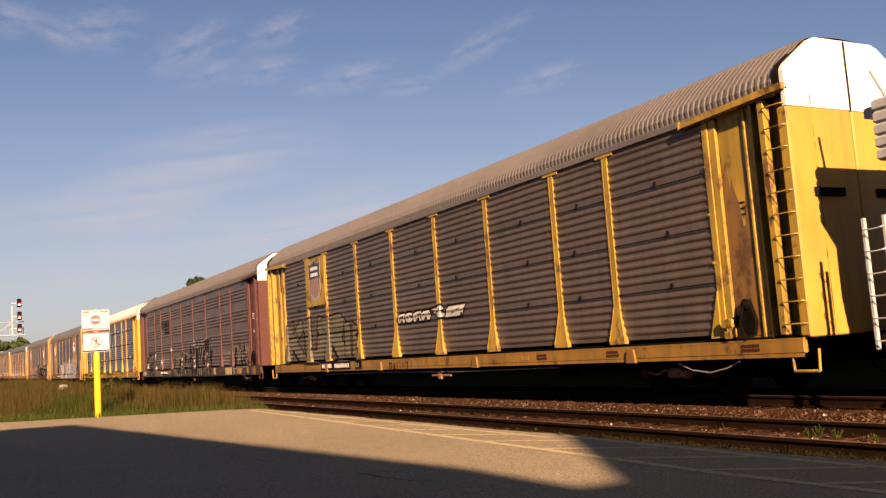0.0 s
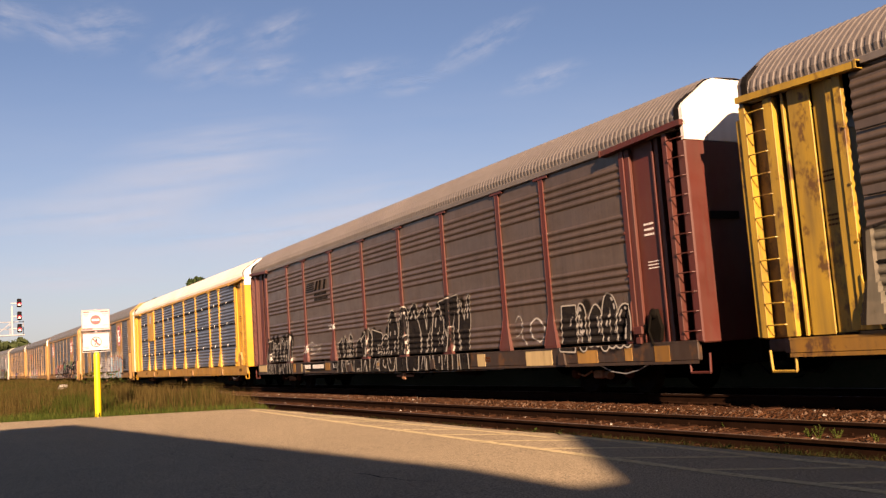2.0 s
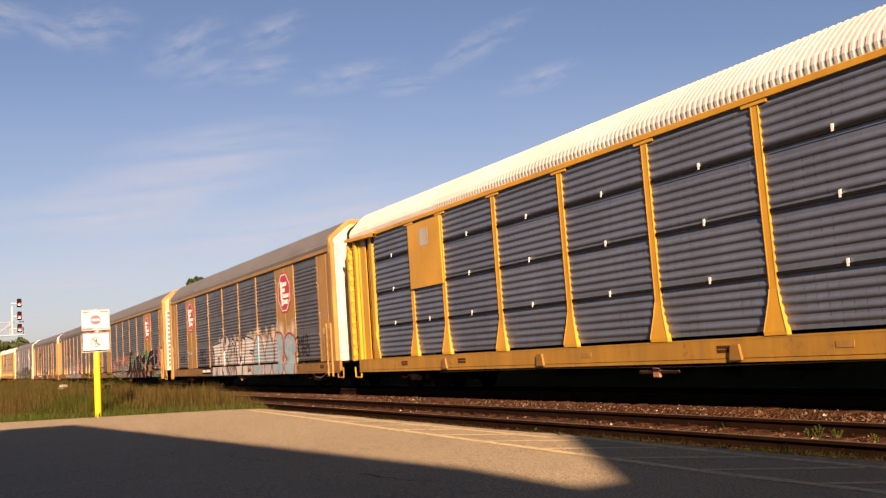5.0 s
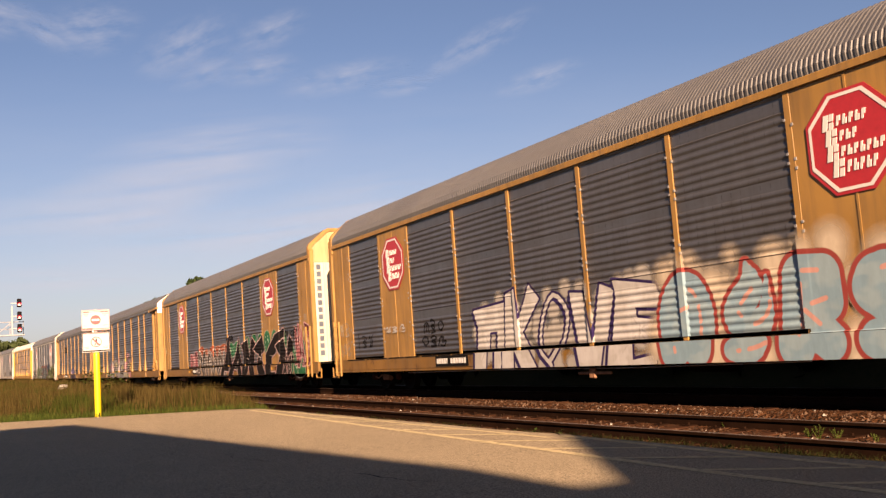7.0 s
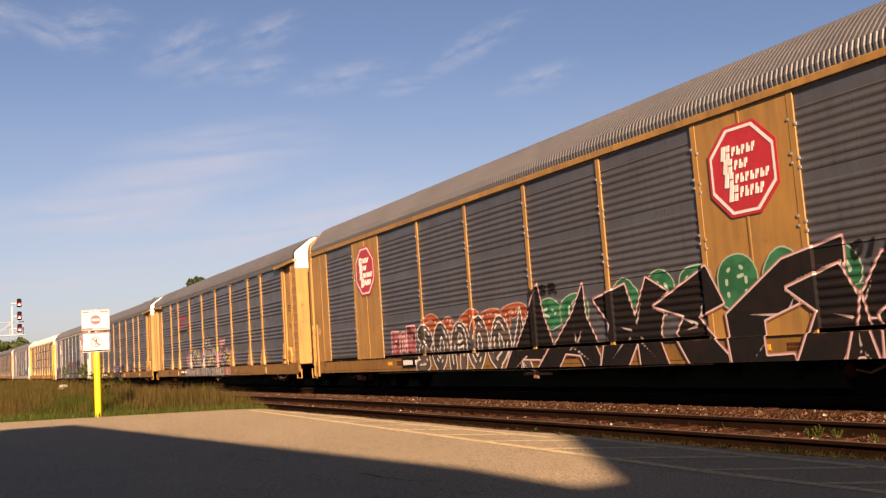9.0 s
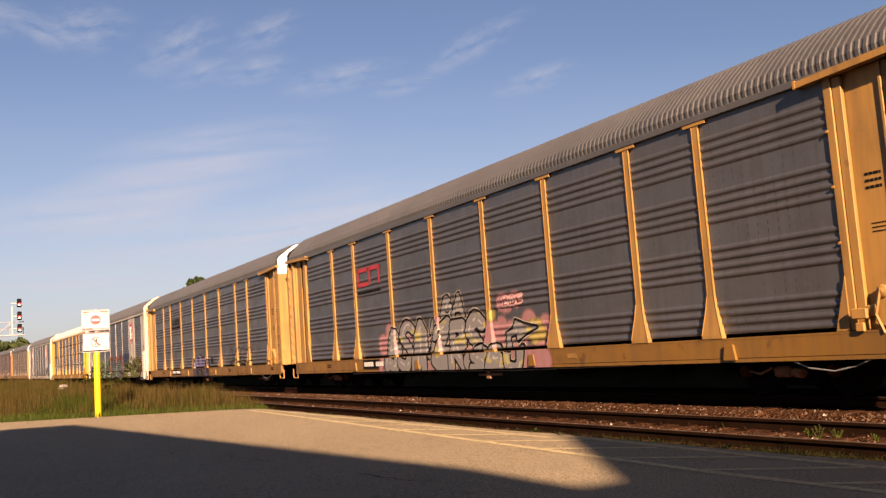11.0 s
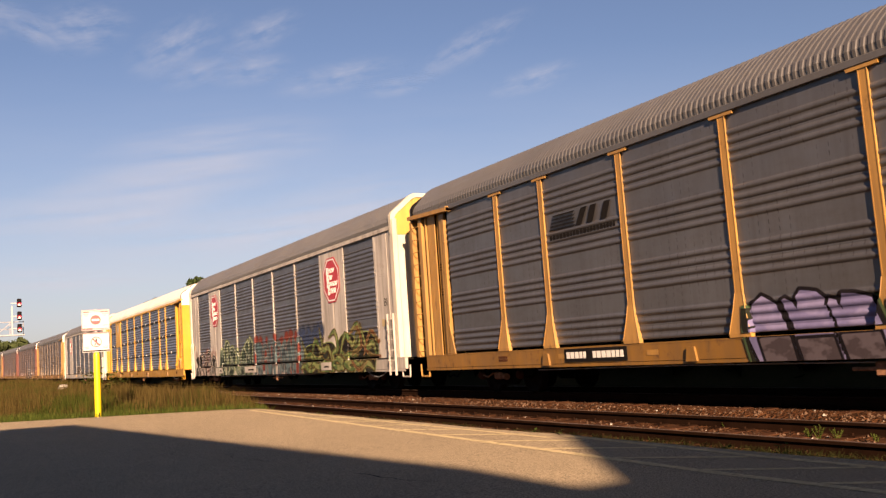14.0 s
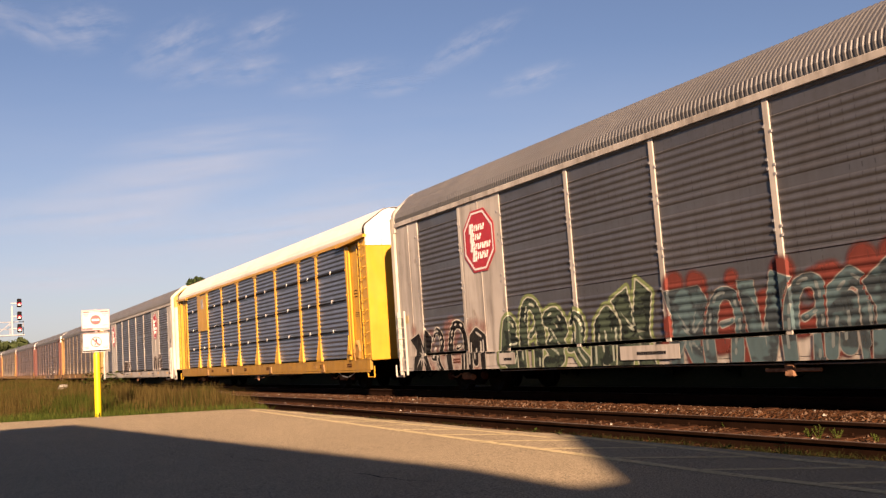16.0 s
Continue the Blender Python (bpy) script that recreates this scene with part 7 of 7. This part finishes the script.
    scrawl(c, "l", 12.0, 11.55, 0.66, 1.45, SPRAY["dusk"], 0.0, -0.30, 71, **band)
    scrawl(c, "&2O6OO", 8.0, 4.4, 1.15, 1.92, SPRAY["bubble_lines"], 0.20, 0.1, 31, snug=1.2, **band)
    scrawl(c, "O6O6O", 7.9, 4.2, 0.62, 1.42, SPRAY["bubble_lines"], 0.20, 0.1, 32, snug=1.2, **band)
    scrawl(c, "&#", 11.5, 11.0, 1.2, 1.62, SPRAY["thin"], 0.05, 0.0, 58, **band)
    c = RACKS[7]
    scrawl(c, "b26#", 26.0, 21.9, 0.62, 1.92, SPRAY["black_rose"], 0.14, 0.0, 33, snug=1.15, cloud=0.18, **ev)
    scrawl(c, "", 9.4, 6.8, 1.6, 2.3, SPRAY["blue_cloud"], 0.2, 0.0, 42, cloud=0.24, **ev)
    scrawl(c, "&6%2#b", 21.3, 15.8, 0.62, 2.18, SPRAY["green_black"], 0.17, 0.0, 34, snug=1.2, **ev)
    scrawl(c, "r6v6#b6", 15.2, 9.2, 0.55, 2.2, SPRAY["teal_red"], 0.14, 0.05, 35, cloud=0.20, snug=1.2, **ev)
    scrawl(c, "6666", 9.0, 2.4, 0.5, 2.0, SPRAY["dark_mass"], 0.42, 0.0, 44, snug=1.15, **ev)
    scrawl(c, "8789798", 9.2, 2.6, 0.5, 2.35, SPRAY["olive"], 0.14, 0.0, 36, snug=1.5, **ev)
    scrawl(c, "97879", 9.0, 4.2, 0.5, 1.5, SPRAY["olive"], 0.15, 0.0, 45, snug=1.6, **ev)
    scrawl(c, "97", 4.6, 2.2, 0.8, 2.4, SPRAY["rust_lines"], 0.10, 0.0, 37, snug=1.4, **ev)
    scrawl(RACKS[9], "l#", 17.5, 14.5, 1.0, 1.9, SPRAY["grey_white"], 0.18, 0.0, 38, **ev)
    scrawl(RACKS[9], "66", 6.5, 4.0, 1.0, 2.2, SPRAY["grey_white"], 0.25, 0.0, 59, **ev)
    scrawl(RACKS[11], "#&%O", 14.0, 6.0, 0.8, 2.0, SPRAY["grey_white"], 0.28, 0.0, 39, **lap)


scrawls()


def faded_marks(car, d0, d1):
    """Two red marks of a railway with a line of bars below, flat on the side."""
    x0, x1 = HALF - d0, HALF - d1
    w = x1 - x0
    for a, b in ((0.0, 0.46), (0.52, 1.0)):
        g = Geo()
        p, q = x0 + a * w, x0 + b * w
        for rect in ((p, p + 0.13, 3.35, 3.95), (p, q, 3.82, 3.95) if a == 0 else (q - 0.13, q, 3.35, 3.95), (p, q, 3.35, 3.48) if a == 0 else (p, q, 3.82, 3.95)):
            g.box(rect[0], rect[1], -SIDE - 0.027, -SIDE - 0.024, rect[2], rect[3])
        part("red_mark", g, M["sign_red"], car)
    bar_block(car, x0, x1, 3.10, 3.22, -SIDE - 0.024, "black", seed=8)


faded_marks(RACKS[5], 20.5, 18.7)
rail_logo(RACKS[6], HALF - 20.5, HALF - 18.2, -SIDE - 0.024, False)


# ---- clouds ----
def cloud_material(name, strength, stretch, lo, hi, grain):
    m, t, b, n, l = nodes_of(name)
    a = n.new("ShaderNodeAttribute")
    a.attribute_name = "thick"
    wisps = tex(t, grain, stretch, detail=7, rough=0.62)
    mu = n.new("ShaderNodeMath")
    mu.operation = "MULTIPLY"
    l.new(a.outputs["Fac"], mu.inputs[0])
    l.new(ramp(t, wisps.outputs[0], lo, hi, 0.0, strength), mu.inputs[1])
    # Glows by itself in place of sunlight caught by cloud and haze.
    em = n.new("ShaderNodeEmission")
    em.inputs["Color"].default_value = (0.55, 0.588, 0.625, 1)
    em.inputs["Strength"].default_value = 0.286
    clear = n.new("ShaderNodeBsdfTransparent")
    mix = n.new("ShaderNodeMixShader")
    l.new(mu.outputs[0], mix.inputs[0])
    l.new(clear.outputs[0], mix.inputs[1])
    l.new(em.outputs[0], mix.inputs[2])
    l.new(mix.outputs[0], n["Material Output"].inputs["Surface"])
    return m


WISP = cloud_material("cirrus_wisp", 0.46, (0.6, 1.8, 1.0), 0.40, 0.80, 0.018)
VEIL = cloud_material("cirrus_veil", 0.70, (0.22, 2.4, 1.0), 0.36, 0.80, 0.009)
HAZE = cloud_material("horizon_haze", 0.85, (0.2, 1.2, 1.0), 0.0, 0.6, 0.006)
FAR = 2600.0


def sky_pose(az, el, tilt=0.0):
    a, e = radians(az), radians(el)
    place = EYE + FAR * Vector((math.sin(a) * math.cos(e), math.cos(a) * math.cos(e), math.sin(e)))
    return look(place, EYE) @ pose(0, 0, 0, 0, 0, -tilt)


CLOUDS = []


def cloud(az, el, wide, tall, tilt, material, drift, label="thin white cirrus wisp in the evening sky", flat_low=False):
    """wide, tall: degrees across; tilt: degrees by which its right end lifts."""
    a, b = FAR * math.tan(radians(wide)) / 2, FAR * math.tan(radians(tall)) / 2
    nx, ny = 24, 12
    v, thick, f = [], [], []
    for j in range(ny + 1):
        for i in range(nx + 1):
            x, y = 2 * i / nx - 1, 2 * j / ny - 1
            # seen from the camera, the sheet's own x runs to the left
            v.append((-a * x, b * y, 0.0))
            if flat_low:
                thick.append(max(0.0, 1 - (y + 1) / 2) ** 1.25 * max(0.0, 1 - abs(x) ** 4))
            else:
                thick.append(max(0.0, 1 - x * x - y * y) ** 1.4)
    for j in range(ny):
        for i in range(nx):
            k = j * (nx + 1) + i
            f.append((k, k + 1, k + nx + 2, k + nx + 1))
    me = bpy.data.meshes.new("cloud")
    me.from_pydata(v, [], f)
    at = me.attributes.new("thick", "FLOAT", "POINT")
    at.data.foreach_set("value", thick)
    me.materials.append(material)
    ob = tagged(new("cloud", me), label, "cloud", "cirrus clouds")
    ob.matrix_basis = sky_pose(az, el, tilt)
    CLOUDS.append((ob, az, el, drift, tilt))
    return ob


for az, el, wide, tall, tilt, drift in (
    (-82.0, 19.9, 6.5, 3.6, 12, -1.15), (-87.2, 20.2, 5.5, 2.8, -8, -1.2), (-84.4, 19.6, 4.0, 2.0, -20, -1.2),
    (-76.6, 19.1, 7.5, 3.4, 28, -1.1), (-71.5, 19.9, 6.0, 2.4, 22, -1.0), (-72.3, 17.7, 6.0, 2.2, 10, -1.0),
    (-67.0, 17.1, 9.0, 2.2, 10, -0.95), (-58.3, 18.6, 9.0, 2.2, 24, -0.9), (-63.2, 16.4, 5.0, 1.4, 8, -0.9),
    (-54.5, 16.2, 6.5, 1.8, 12, -0.9), (-75.6, 17.5, 5.0, 1.6, 22, -1.0)):
    cloud(az, el, wide, tall, tilt, WISP, drift)
cloud(-75.0, 12.8, 17.0, 5.0, 6, VEIL, -0.6, "broad pale veil of cirrus low in the sky")
cloud(-82.5, 9.3, 16.0, 4.2, 5, VEIL, -0.5, "broad pale veil of cirrus low in the sky")
cloud(-74.0, 7.9, 22.0, 3.6, 4, VEIL, -0.4, "broad pale veil of cirrus low in the sky")
cloud(-66.5, 9.5, 14.0, 3.6, 6, VEIL, -0.5, "broad pale veil of cirrus low in the sky")
cloud(-78.4, 10.9, 16.0, 3.8, 7, VEIL, -0.5, "broad pale veil of cirrus low in the sky")
cloud(-84.2, 5.6, 14.0, 2.0, 2, VEIL, -0.3, "broad pale veil of cirrus low in the sky")
cloud(-79.5, 9.0, 9.0, 1.8, 9, VEIL, -0.5, "broad pale veil of cirrus low in the sky")
cloud(-70.5, 8.2, 14.0, 1.6, 6, VEIL, -0.45, "broad pale veil of cirrus low in the sky")
cloud(-70.0, 7.5, 70.0, 22.0, 0, HAZE, -0.2, "pale haze hanging over the horizon", True)


# ---- what moves ----
def car_pose(x):
    dy, dz = bend(x)
    u = min(0.0, x) / 1e4
    return pose(x, TRACK_TWO + dy, dz, 0, math.degrees(math.atan(2 * 0.23 * -u)), math.degrees(math.atan(2 * -1.06 * u)))


SLACK = {1: -0.2, 2: -0.12, 7: 0.45}  # cars that stand a little off the even spacing


def motions():
    """Train, wheels and clouds."""
    steps = [0.5 * i for i in range(33)]
    for k, car in enumerate(RACKS):
        start = FIRST_END - PITCH_CARS * k - HALF + SLACK.get(k, 0.0)
        walk(car, [(t, car_pose(start + SPEED * t)) for t in steps])
    start = FIRST_END + 1.28 + 8.9
    walk(HOPPER, [(t, car_pose(start + SPEED * t)) for t in steps])
    for sheet_ob, az, el, drift, tilt in CLOUDS:
        walk(sheet_ob, [(t, sky_pose(az + drift * t / SECONDS, el, tilt)) for t in (0.0, 8.0, SECONDS)])
    turn = math.degrees(SPEED * 0.05 / 0.45)
    wheels = [o for c in (*RACKS[:11], HOPPER) for o in c.children_recursive if o.name.startswith("wheelset")]
    for wheel in wheels:
        d = wheel.location.x
        walk(wheel, [(0.05 * i, pose(d, 0, 0.45, 0, (turn * i) % 360, 0)) for i in range(321)])


motions()
